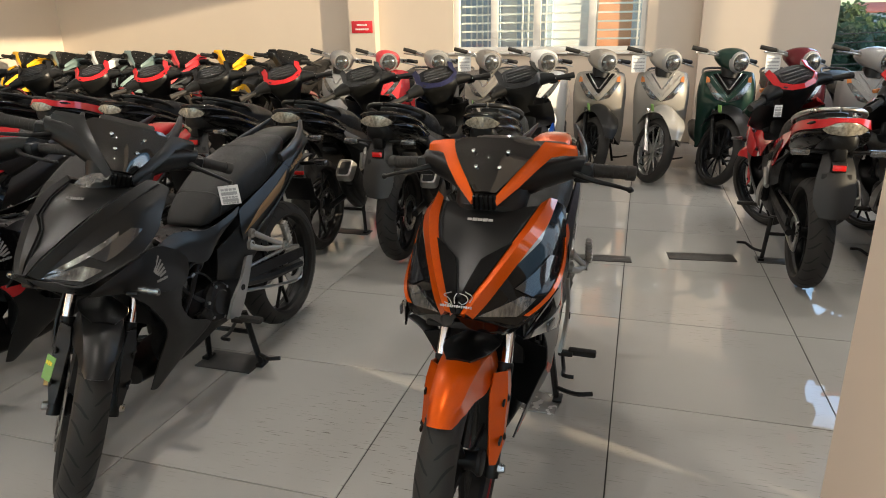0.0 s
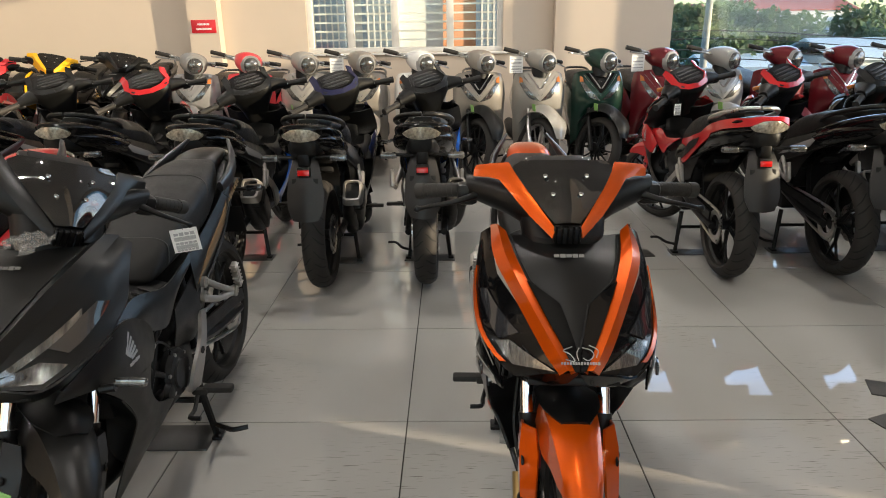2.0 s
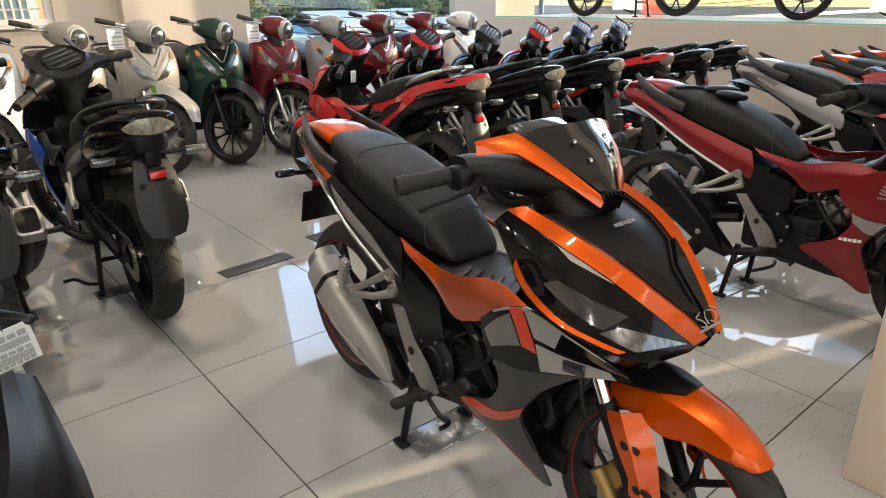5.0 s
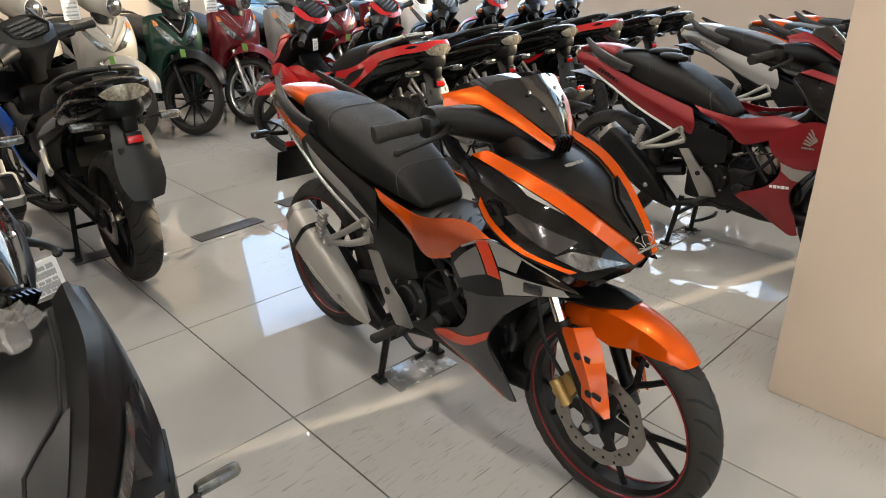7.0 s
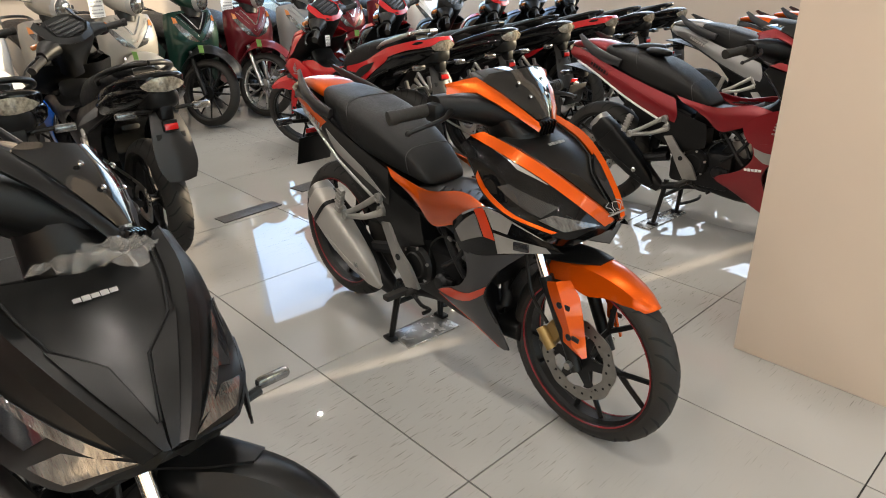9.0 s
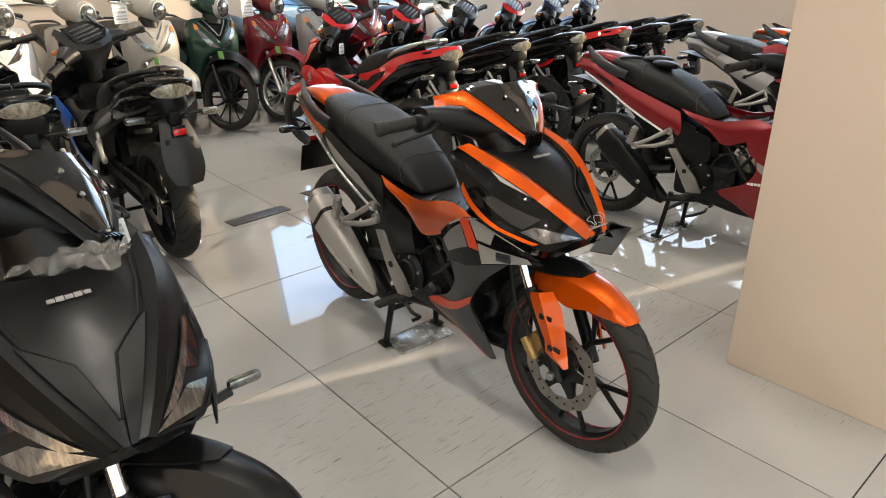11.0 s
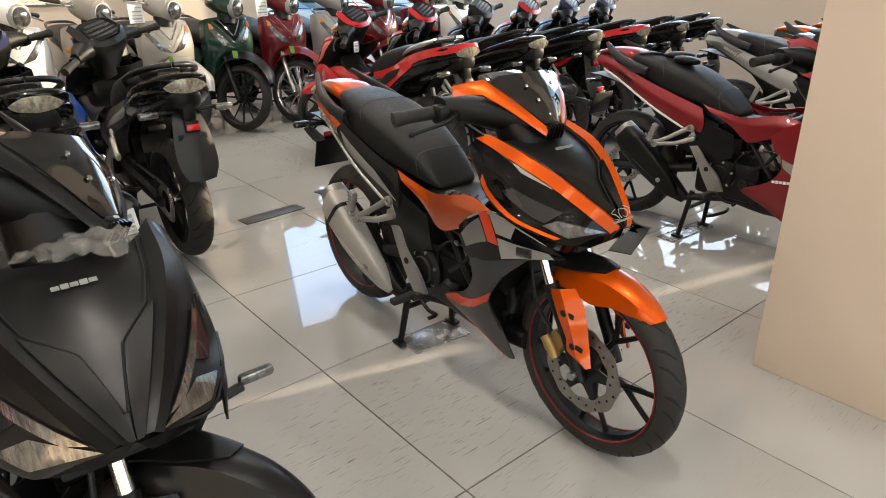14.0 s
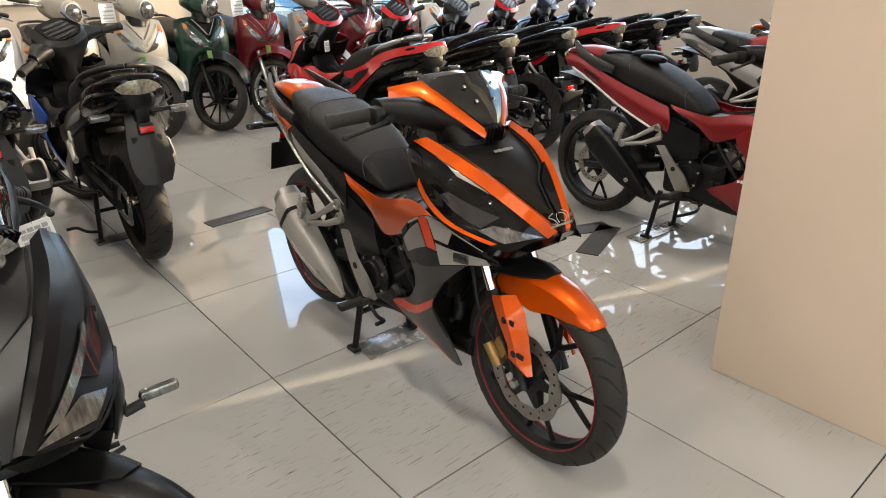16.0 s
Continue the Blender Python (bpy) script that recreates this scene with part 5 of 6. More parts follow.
        put("cable", "ecable" + t, lambda: tube([(0.30, s * 0.12, 0.62), (0.22, s * 0.145, 0.565), (0.13, s * 0.142, 0.555), (0.06, s * 0.135, 0.50), (0.05, s * 0.13, 0.45)], 0.004, 6, 3), PLASTIC)
        put("clamp", "eclamp" + t, lambda: rbox(0.02, 0.012, 0.012, 0.003, Matrix.Translation((0.17, s * 0.146, 0.56)) @ Matrix.Rotation(0.4, 4, "Y")), STEEL)
        put("hose", "ehose" + t, lambda: tube([(0.12, s * 0.10, 0.52), (0.10, s * 0.135, 0.58), (0.16, s * 0.14, 0.60), (0.22, s * 0.12, 0.54), (0.26, s * 0.13, 0.48)], 0.009, 8, 4), ENGINE)
        put("swingarm", "swing" + t, lambda: tube([(-0.18, s * 0.10, 0.40), (-0.40, s * 0.105, 0.35), (-0.66, s * 0.10, 0.318)], [0.026, 0.022, 0.020], 8, 3), ENGINE)
        put("frame_plate", "fplate" + t, lambda: sheet([[(-0.19, s * 0.16, 0.52), (-0.145, s * 0.162, 0.53)], [(-0.13, s * 0.175, 0.45), (-0.075, s * 0.178, 0.46)], [(-0.09, s * 0.175, 0.38), (-0.01, s * 0.178, 0.40)], [(-0.05, s * 0.168, 0.31), (0.025, s * 0.168, 0.325)]], 0.012, 4, 2, 0, (0, s, 0)), ALU, "bare aluminium heel guard")
        # Black disc in place of the shade in the plate's hole.
        put("plate_hole", "phole" + t, lambda: lathe([(0.012, -0.002), (0.012, 0.002)], 14, False), RECESS_SHADE, "", Matrix.Translation((-0.072, s * 0.1795, 0.425)))
        put("footpeg", "peg" + t, lambda: add(rbox(0.032, 0.095, 0.022, 0.006, Matrix.Translation((-0.02, s * 0.235, 0.315))), rbox(0.02, 0.05, 0.02, 0.004, Matrix.Translation((-0.01, s * 0.18, 0.31)))), RUBBER, "black rubber footpeg")
        put("pedal", "pedal" + t, lambda: tube([(-0.01, s * 0.17, 0.30), (0.06, s * 0.185, 0.285), (0.11, s * 0.19, 0.29), (0.115, s * 0.225, 0.29)], 0.007, 8, 3), PLASTIC)
        pil = put("pillion_bracket", "pil" + t, lambda: add(add(tube([(-0.20, s * 0.155, 0.615), (-0.30, s * 0.18, 0.55), (-0.37, s * 0.19, 0.51)], [0.014, 0.011, 0.014], 10, 2), tube([(-0.17, s * 0.155, 0.565), (-0.26, s * 0.18, 0.525), (-0.37, s * 0.19, 0.505)], [0.016, 0.011, 0.013], 10, 2)), tube([(-0.17, s * 0.15, 0.568), (-0.20, s * 0.15, 0.618)], 0.013, 10, 1)), ALU, "cast aluminium pillion bracket")
        for q, (u, z) in enumerate(((-0.192, 0.612), (-0.178, 0.568), (-0.37, 0.508))):
            put("boss", "pboss%s" % t, lambda: lathe([(0.019, -s * 0.010), (0.019, s * 0.010), (0.012, s * 0.012), (0.010, s * 0.004)], 14, False), ALU, "", Matrix.Translation((u, s * (0.162 if q < 2 else 0.195), z)), pil)
        for q in range(6):
            put("peg_rib", "pegrib" + t, lambda: rbox(0.034, 0.026, 0.005, 0.001, Matrix.Rotation(0.35, 4, "Y")), ALU, "", Matrix.Translation((-0.385 + 0.0055 * (q - 2.5), s * 0.205, 0.565 + 0.0155 * (q - 2.5))), pil)
        put("pillion_peg", "ppeg" + t, lambda: rbox(0.03, 0.022, 0.105, 0.006, Matrix.Translation((-0.385, s * 0.205, 0.565)) @ Matrix.Rotation(0.35, 4, "Y")), ALU, "", I, pil)
        put("shock", "shock" + t, lambda: tube([(-0.28, s * 0.02, 0.66), (-0.34, s * 0.02, 0.40)], 0.03, 12, 1), ENGINE) if s > 0 else None
    put("chain_guard", "chain", lambda: sheet([[(-0.15, 0.115, 0.455), (-0.15, 0.118, 0.41)], [(-0.40, 0.115, 0.43), (-0.40, 0.118, 0.385)], [(-0.66, 0.112, 0.40), (-0.66, 0.115, 0.355)]], 0.01, 3, 3), PLASTIC)
    put("sprocket", "sprocket", lambda: lathe([(0.088, -0.003), (0.088, 0.003), (0.06, 0.003), (0.06, -0.003)], 36), STEEL, "", Matrix.Translation((-0.64, 0.075, 0.318)))
    put("chain", "chainl", lambda: tube([(-0.12, 0.08, 0.44), (-0.64, 0.075, 0.408), (-0.715, 0.075, 0.36), (-0.728, 0.075, 0.318), (-0.715, 0.075, 0.27), (-0.64, 0.075, 0.23), (-0.12, 0.08, 0.37)], 0.008, 6, 3), STEEL)
    put("inner_mudguard", "innerguard", lambda: sheet([[(-0.42, -0.07, 0.42), (-0.42, 0.07, 0.42)], [(-0.40, -0.075, 0.60), (-0.40, 0.075, 0.60)], [(-0.55, -0.08, 0.72), (-0.55, 0.08, 0.72)], [(-0.80, -0.08, 0.79), (-0.80, 0.08, 0.79)], [(-0.92, -0.075, 0.80), (-0.92, 0.075, 0.80)]], 0.006, 4, 2), PLASTIC)
    put("frame_spine", "spine", lambda: add(rbox(0.34, 0.10, 0.12, 0.02, Matrix.Translation((-0.28, 0, 0.63)) @ Matrix.Rotation(0.35, 4, "Y")), rbox(0.20, 0.16, 0.16, 0.03, Matrix.Translation((-0.12, 0, 0.50)))), ENGINE)
    mdir = V(0.68, 0, 0.73)
    muf = put("muffler", "muffler", lambda: loft([oval(p, (0, 1, 0), mdir, a, b, 4.6, 28) for p, a, b in (((-0.235, -0.142, 0.230), 0.012, 0.014), ((-0.262, -0.150, 0.258), 0.022, 0.036), ((-0.33, -0.166, 0.322), 0.034, 0.058), ((-0.42, -0.178, 0.402), 0.041, 0.072), ((-0.51, -0.184, 0.482), 0.045, 0.074), ((-0.560, -0.186, 0.527), 0.042, 0.066), ((-0.575, -0.186, 0.540), 0.030, 0.048))]), c["muffler"], c.get("muffler_label", ""))
    put("muffler_body", "mbody", lambda: loft([oval(p, (0, 1, 0), mdir, a, b, 2.6, 20) for p, a, b in (((-0.20, -0.105, 0.215), 0.024, 0.028), ((-0.28, -0.118, 0.262), 0.042, 0.055), ((-0.38, -0.130, 0.345), 0.050, 0.072), ((-0.48, -0.142, 0.435), 0.050, 0.076), ((-0.56, -0.150, 0.508), 0.040, 0.060))]), PLASTIC, "black muffler body", I, muf)
    put("muffler_band", "mband", lambda: loft([oval(p, (0, 1, 0), mdir, a, b, 4.6, 28) for p, a, b in (((-0.505, -0.1838, 0.4775), 0.0465, 0.0755), ((-0.517, -0.1842, 0.488), 0.0465, 0.0755))]), PLASTIC, "", I, muf)
    put("muffler_crease", "mcrease", lambda: tube([(-0.475, -0.2235, 0.405), (-0.385, -0.2120, 0.342), (-0.285, -0.1840, 0.270)], 0.0022, 6, 3), c["muffler"], "", I, muf)
    k, pw = (1.0, 3.2) if visor else (1.18, 5.0)
    put("muffler_tip", "mtip%.1f" % k, lambda: loft([oval(p, (0, 1, 0), mdir, a * k, b * k, pw, 20) for p, a, b in (((-0.555, -0.172, 0.522), 0.050, 0.062), ((-0.592, -0.172, 0.556), 0.042, 0.054), ((-0.594, -0.172, 0.558), 0.034, 0.046), ((-0.56, -0.172, 0.527), 0.031, 0.043))]), ALU, "bright aluminium muffler end", I, muf)
    # Black plug for the shade inside the muffler end.
    put("tip_hole", "mhole%.1f" % k, lambda: loft([oval(p, (0, 1, 0), mdir, 0.033 * k, 0.0445 * k, pw, 20) for p in ((-0.570, -0.172, 0.536), (-0.582, -0.172, 0.547))]), RECESS_SHADE, "", I, muf)
    put("muffler_bolt", "mbolt", lambda: lathe([(0.013, 0.004), (0.013, 0), (0.008, -0.004), (0.003, -0.005)], 14, False), STEEL, "", Matrix.Translation((-0.325, -0.2000, 0.315)), muf)
    put("exhaust_pipe", "epipe", lambda: tube([(0.30, -0.02, 0.46), (0.34, -0.06, 0.36), (0.22, -0.06, 0.28), (0.0, -0.07, 0.265), (-0.21, -0.105, 0.228)], 0.02, 12, 4), ENGINE)
    put("radiator", "radiator", lambda: rbox(0.035, 0.20, 0.19, 0.006, Matrix.Translation((0.335, 0, 0.53)) @ Matrix.Rotation(0.15, 4, "Y")), ENGINE)
    put("belly_pan", "belly", lambda: body([(0.40, 0.27, 0.07, 0.04), (0.20, 0.27, 0.09, 0.05), (-0.02, 0.29, 0.09, 0.04)], 2.8), PLASTIC)
    stand = put("centre_stand", "stand", lambda: add(add(add(tube([(-0.17, 0.10, 0.27), (-0.205, 0.13, 0.012)], [0.014, 0.012], 8, 1), tube([(-0.17, -0.10, 0.27), (-0.205, -0.13, 0.012)], [0.014, 0.012], 8, 1)), tube([(-0.185, -0.11, 0.17), (-0.185, 0.11, 0.17)], 0.011, 8, 1)), tube([(-0.20, 0.13, 0.06), (-0.17, 0.18, 0.065), (-0.13, 0.22, 0.085), (-0.14, 0.27, 0.09)], 0.009, 8, 3)), PLASTIC)
    for s in (1, -1):
        put("stand_foot", "sfoot" + side_tag(s), lambda: rbox(0.055, 0.035, 0.014, 0.004, Matrix.Translation((-0.205, s * 0.135, 0.0125))), PLASTIC, "", I, stand)
    bike.matrix_basis = pose_m
    return bike


def emblem(g, s):
    """A plain stretched wing of five feathers."""
    bm = bmesh.new()
    f = facing((0.40, s * 0.2085, 0.668), (0.0, s, 0.06))
    for k in range(5):
        add(bm, rbox(0.055 - 0.006 * k, 0.007, 0.0014, 0, f @ Matrix.Translation((s * (-0.004 + 0.005 * k), 0.022 - 0.010 * k, 0)) @ Matrix.Rotation(s * (0.95 - 0.18 * k), 4, "Z")))
    add(bm, bars(0.05, 0.009, f @ Matrix.Translation((s * 0.01, -0.034, 0)), 0.2, 5))
    return bm

# ---- scooters ----
SC_P, SC_D = V(0.40, 0, 0.95), V(0.42, 0, -0.90).normalized()
APRON = [
    [(0.43, 0, 0.965), (0.42, 0.098, 0.962), (0.385, 0.180, 0.950), (0.33, 0.213, 0.930)],
    [(0.49, 0, 0.880), (0.475, 0.109, 0.880), (0.430, 0.196, 0.870), (0.35, 0.232, 0.850)],
    [(0.525, 0, 0.780), (0.505, 0.109, 0.775), (0.450, 0.202, 0.760), (0.365, 0.238, 0.740)],
    [(0.525, 0, 0.690), (0.500, 0.098, 0.670), (0.440, 0.191, 0.640), (0.365, 0.231, 0.610)],
    [(0.470, 0, 0.640), (0.450, 0.098, 0.600), (0.400, 0.180, 0.500), (0.330, 0.227, 0.450)],
    [(0.400, 0, 0.570), (0.380, 0.098, 0.500), (0.330, 0.164, 0.340), (0.260, 0.207, 0.270)],
]


def wire_wheel(bike, at, R, r, w, key, m, rim_mat):
    t = m @ Matrix.Translation(at)
    rim = part("wheel", cached("srim" + key, lambda: rim_bm(R - r, w * 0.75), rim_mat, "wheel"), None, bike, "", t)
    part("tyre", cached("styre" + key, lambda: tyre_bm(R, r, w), RUBBER, "tyre"), None, rim, "black rubber tyre")
    for k in range(12):
        part("spoke", cached("sspoke" + key, lambda: tube([(0.03, 0, 0), (R - r - 0.01, 0, 0.012)], [0.010, 0.006], 8, 2), rim_mat, "spoke"), None, rim, "", Matrix.Rotation(2 * math.pi * k / 12, 4, "Y"))
    part("hub", cached("shub", lambda: lathe([(0.05, -0.05), (0.055, -0.03), (0.03, -0.02), (0.03, 0.02), (0.055, 0.03), (0.05, 0.05)], 20, False), rim_mat, "hub"), None, rim)


def scooter(colour, label, pose_m, turn=30.0, rims=None, fender=None, tag=False, group="scooters along the back wall", centre=None):
    bike = new("scooter")
    tagged(bike, label, "scooter", group)
    I, S = Matrix.Identity(4), steer(turn, SC_P, SC_D)
    rims = rims or STEEL

    def put(name, key, make, material, lab="", m=I, parent=None):
        return part(name, cached("s_" + key, make, material, name), None, parent or bike, lab, m)

    wire_wheel(bike, (0.64, 0, 0.288), 0.288, 0.050, 0.050, "F", S, rims)
    wire_wheel(bike, (-0.62, 0, 0.268), 0.268, 0.055, 0.055, "B", I, PLASTIC)
    for s in (1, -1):
        put("fork_leg", "fork%d" % s, lambda: tube([(0.47, s * 0.07, 0.62), (0.55, s * 0.075, 0.45), (0.645, s * 0.075, 0.268)], [0.018, 0.021, 0.02], 12, 2), rims, "", S)
    put("front_fender", "fender", lambda: sheet([
        [(0.935, -0.040, 0.44), (0.945, 0, 0.445), (0.935, 0.040, 0.44)], [(0.875, -0.082, 0.545), (0.885, 0, 0.565), (0.875, 0.082, 0.545)],
        [(0.76, -0.108, 0.612), (0.765, 0, 0.655), (0.76, 0.108, 0.612)], [(0.63, -0.120, 0.610), (0.63, 0, 0.690), (0.63, 0.120, 0.610)],
        [(0.50, -0.122, 0.560), (0.49, 0, 0.665), (0.50, 0.122, 0.560)], [(0.40, -0.105, 0.46), (0.38, 0, 0.54), (0.40, 0.105, 0.46)]], 0.005, 4, 6, 0, (0, 0, 1)), fender or colour, "", S)
    put("sticker", "sticker", lambda: rbox(0.05, 0.003, 0.075, 0.0, Matrix.Translation((0.62, -0.119, 0.640)) @ Matrix.Rotation(0.40, 4, "X")), GREEN_STICKER, "small green energy sticker", S)
    full = [[*[(a[0], -a[1], a[2]) for a in reversed(r[1:])], *r] for r in APRON]
    put("front_apron", "apron", lambda: sheet(full, 0.006, 5, 4, 0, (1, 0, 0)), colour)
    put("leg_shield", "shield", lambda: sheet([[(r[3][0] - 0.004, -r[3][1] + 0.003, r[3][2]), (r[3][0] - 0.05, 0, r[3][2] + 0.02), (r[3][0] - 0.004, r[3][1] - 0.003, r[3][2])] for r in APRON], 0.005, 4, 4, 0, (-1, 0, 0)), PLASTIC)
    for s, g in sides(APRON):
        gg = [r for r in g]
        put("turn_lamp", "tlamp%d" % s, lambda: sheet(sub(gg, (0.14, 0.10), 0.22, (0.50, 0.46), (0.60, 0.58), 3, 3), 0.004, 1, 1, 0.007, (1, s, 0)), AMBER, "small amber front indicator")
        put("side_lens", "slens%d" % s, lambda: sheet(sub(gg, 0.22, (0.56, 0.48), (0.46, 0.0), (0.58, 0.30), 6, 4), 0.004, 1, 1, 0.006, (1, s, 0)), LENS, "clear position lamp")
        put("chrome_trim", "trim%d" % s, lambda: sheet(sub(gg, 0.10, (0.47, 0.44), (0.46, 0.0), (0.48, 0.04), 8, 1), 0.004, 1, 1, 0.009, (1, s, 0)), CHROME, "chrome V trim")
    put("centre_shield", "grille", lambda: sheet(sub(full, 0.06, 0.42, (0.28, 0.49), (0.72, 0.51), 6, 8), 0.003, 1, 1, 0.004, (1, 0, 0)), centre or colour)
    for s in (1, -1):
        put("shield_trim", "strim%d" % s, lambda: sheet(sub(full, 0.06, 0.34, (0.50 + s * 0.15, 0.50), (0.50 + s * 0.165, 0.50 + s * 0.02), 8, 1), 0.003, 1, 1, 0.007, (1, 0, 0)), CHROME)
    # handlebar pod
    put("handlebar_cover", "pod", lambda: body([(0.50, 1.052, 0.088, 0.085, 0.090), (0.44, 1.062, 0.118, 0.092, 0.104), (0.36, 1.072, 0.128, 0.076, 0.105), (0.28, 1.072, 0.112, 0.050, 0.075), (0.22, 1.06, 0.07, 0.025, 0.04)], 2.3, 26), colour, "", S)
    put("headlight_rim", "hrim", lambda: body([(0.522, 1.046, 0.076, 0.074, 0.080), (0.490, 1.048, 0.094, 0.090, 0.096)], 2.1, 26, 1), GREYP, "grey headlight rim", S)
    put("headlight", "headlight", lambda: body([(0.550, 1.04, 0.030, 0.034, 0.038), (0.534, 1.043, 0.062, 0.062, 0.070), (0.500, 1.046, 0.078, 0.076, 0.084)], 2.1, 22), LENS, "large clear headlight", S)
    put("neck", "neck", lambda: tube([(0.40, 0, 1.02), (0.42, 0, 0.90)], [0.085, 0.075], 14, 1), PLASTIC, "", S)
    for s in (1, -1):
        put("handlebar", "bar%d" % s, lambda: tube([(0.36, s * 0.08, 1.07), (0.31, s * 0.19, 1.08), (0.25, s * 0.325, 1.085)], [0.016, 0.014, 0.012], 10, 3), STEEL, "", S)
        put("grip", "grip%d" % s, lambda: tube([(0.305, s * 0.205, 1.081), (0.25, s * 0.325, 1.085)], 0.019, 12, 2), RUBBER, "", S)
        put("lever", "lever%d" % s, lambda: tube([(0.36, s * 0.13, 1.06), (0.37, s * 0.21, 1.06), (0.315, s * 0.325, 1.05)], [0.009, 0.007, 0.006], 8, 3), STEEL, "", S)
        put("tail_body", "tailb%d" % s, lambda: sheet([[(0.02, s * 0.12, 0.60), (-0.2, s * 0.15, 0.74), (-0.55, s * 0.15, 0.80), (-0.86, s * 0.07, 0.85)], [(0.0, s * 0.16, 0.48), (-0.2, s * 0.185, 0.58), (-0.55, s * 0.18, 0.66), (-0.88, s * 0.08, 0.74)], [(-0.05, s * 0.16, 0.32), (-0.22, s * 0.175, 0.46), (-0.52, s * 0.16, 0.57), (-0.84, s * 0.07, 0.68)]], 0.006, 5, 5, 0, (0, s, 0.2)), colour)
        put("floor_side", "fside%d" % s, lambda: sheet([[(0.34, s * 0.165, 0.40), (0.18, s * 0.17, 0.335), (0.0, s * 0.165, 0.335)], [(0.30, s * 0.15, 0.27), (0.16, s * 0.155, 0.25), (-0.05, s * 0.15, 0.27)]], 0.006, 3, 4, 0, (0, s, 0)), colour)
    put("floorboard", "fboard", lambda: rbox(0.36, 0.31, 0.05, 0.015, Matrix.Translation((0.12, 0, 0.315))), PLASTIC)
    put("seat", "seat", lambda: body([(0.04, 0.73, 0.08, 0.03, 0.05), (-0.05, 0.76, 0.125, 0.05, 0.07), (-0.25, 0.80, 0.155, 0.055, 0.09), (-0.45, 0.84, 0.155, 0.055, 0.09), (-0.66, 0.865, 0.13, 0.045, 0.08), (-0.76, 0.87, 0.08, 0.02, 0.04)], 2.7, 22), SEATM, "black vinyl seat")
    put("body_core", "core", lambda: body([(0.03, 0.46, 0.12, 0.16), (-0.2, 0.56, 0.15, 0.14), (-0.6, 0.70, 0.14, 0.10), (-0.84, 0.78, 0.06, 0.05)], 3.0), PLASTIC)
    put("tail_light", "taill", lambda: body([(-0.84, 0.76, 0.08, 0.03), (-0.90, 0.755, 0.06, 0.025)], 2.4), REDLENS)
    put("grab_rail", "rail", lambda: tube([(-0.55, 0.13, 0.85), (-0.78, 0.11, 0.91), (-0.86, 0, 0.92), (-0.78, -0.11, 0.91), (-0.55, -0.13, 0.85)], 0.012, 8, 4), DARK_GREY)
    put("engine_unit", "engu", lambda: add(rbox(0.42, 0.14, 0.16, 0.03, Matrix.Translation((-0.42, 0.08, 0.30))), rbox(0.20, 0.20, 0.16, 0.03, Matrix.Translation((-0.2, 0, 0.33)))), ENGINE)
    put("muffler", "muf", lambda: tube([(-0.25, -0.15, 0.26), (-0.45, -0.165, 0.30), (-0.72, -0.17, 0.36)], [0.03, 0.055, 0.05], 14, 3), PLASTIC)
    put("centre_stand", "stand", lambda: add(tube([(-0.26, 0.09, 0.25), (-0.30, 0.13, 0.012)], 0.013, 8, 1), add(tube([(-0.26, -0.09, 0.25), (-0.30, -0.13, 0.012)], 0.013, 8, 1), tube([(-0.275, -0.105, 0.16), (-0.275, 0.105, 0.16)], 0.011, 8, 1))), PLASTIC)
    put("stand_lever", "lever_s", lambda: tube([(-0.29, 0.12, 0.05), (-0.27, 0.20, 0.06), (-0.25, 0.28, 0.08)], 0.009, 8, 2), PLASTIC)
    bike.matrix_basis = pose_m
    if tag:
        hang_tag(bike.matrix_basis @ S @ V(0.33, -0.235, 1.06), 0.13, 0.155, 0.25)
    return bike


def hang_tag(p, w, h, yaw, tilt=0.0):
    """A white paper price tag that hangs from p."""
    o = new("price_tag")
    tagged(o, "white printed paper tag hanging from a handlebar", "tag", "price tags")
    o.matrix_basis = Matrix.Translation(p) @ Matrix.Rotation(yaw, 4, "Z") @ Matrix.Rotation(tilt, 4, "Y")
    part("card", rbox(w, 0.0015, h, 0, Matrix.Translation((0, 0, -h / 2 - 0.012))), PAPER, o)
    for s in (-1, 1):
        for z, k, hh in ((0.22, 4, 0.010), (0.42, 22, 0.014), (0.62, 5, 0.008), (0.78, 22, 0.014), (0.92, 6, 0.006)):
            part("print", bars(w * 0.8, hh, facing((0, s * 0.0012, -h * z - 0.012), (0, s, 0)), 0.2, k), PRINT, o)
    part("string", tube([(0, 0, 0.01), (0, 0, -0.015)], 0.0012, 6, 1), THREAD, o)
    return o

# ---- the motorcycles in their rows ----


def at(x, y, yaw):
    """Stands at x, y and looks along the heading yaw (degrees, 0 along +x)."""
    return pose(x, y, 0, 0, 0, yaw)


orange_scheme = dict(vee=ORANGE, head=ORANGE, wing=GLOSS_BLACK, fender=ORANGE, tank=ORANGE, tail=MATTE_BLACK, tailtop=ORANGE, stripe=ORANGE, cheek=GLOSS_BLACK, muffler=MUFFLER, leg=DARK_GREY, strip=SILVER, line=ORANGE, patch=True, crest=True, silver=SILVER, rim_stripe=True, number_plate=True, fender_label="glossy metallic orange front fender", vee_label="orange V stripe", muffler_label="matte silver muffler shield")
black_scheme = dict(vee=MATTE_BLACK, head=MATTE_BLACK, wing=MATTE_BLACK, fender=MATTE_BLACK, tank=MATTE_BLACK, tail=MATTE_BLACK, silver=BRONZE, dohc=False, tailtop=MATTE_BLACK, stripe=MATTE_BLACK, cheek=MATTE_BLACK, muffler=PLASTIC, leg=MATTE_BLACK, letters=BRONZE, rim_stripe=False, sticker=True, badge=GREY, head_at=(-0.012, -0.02, 0.024))
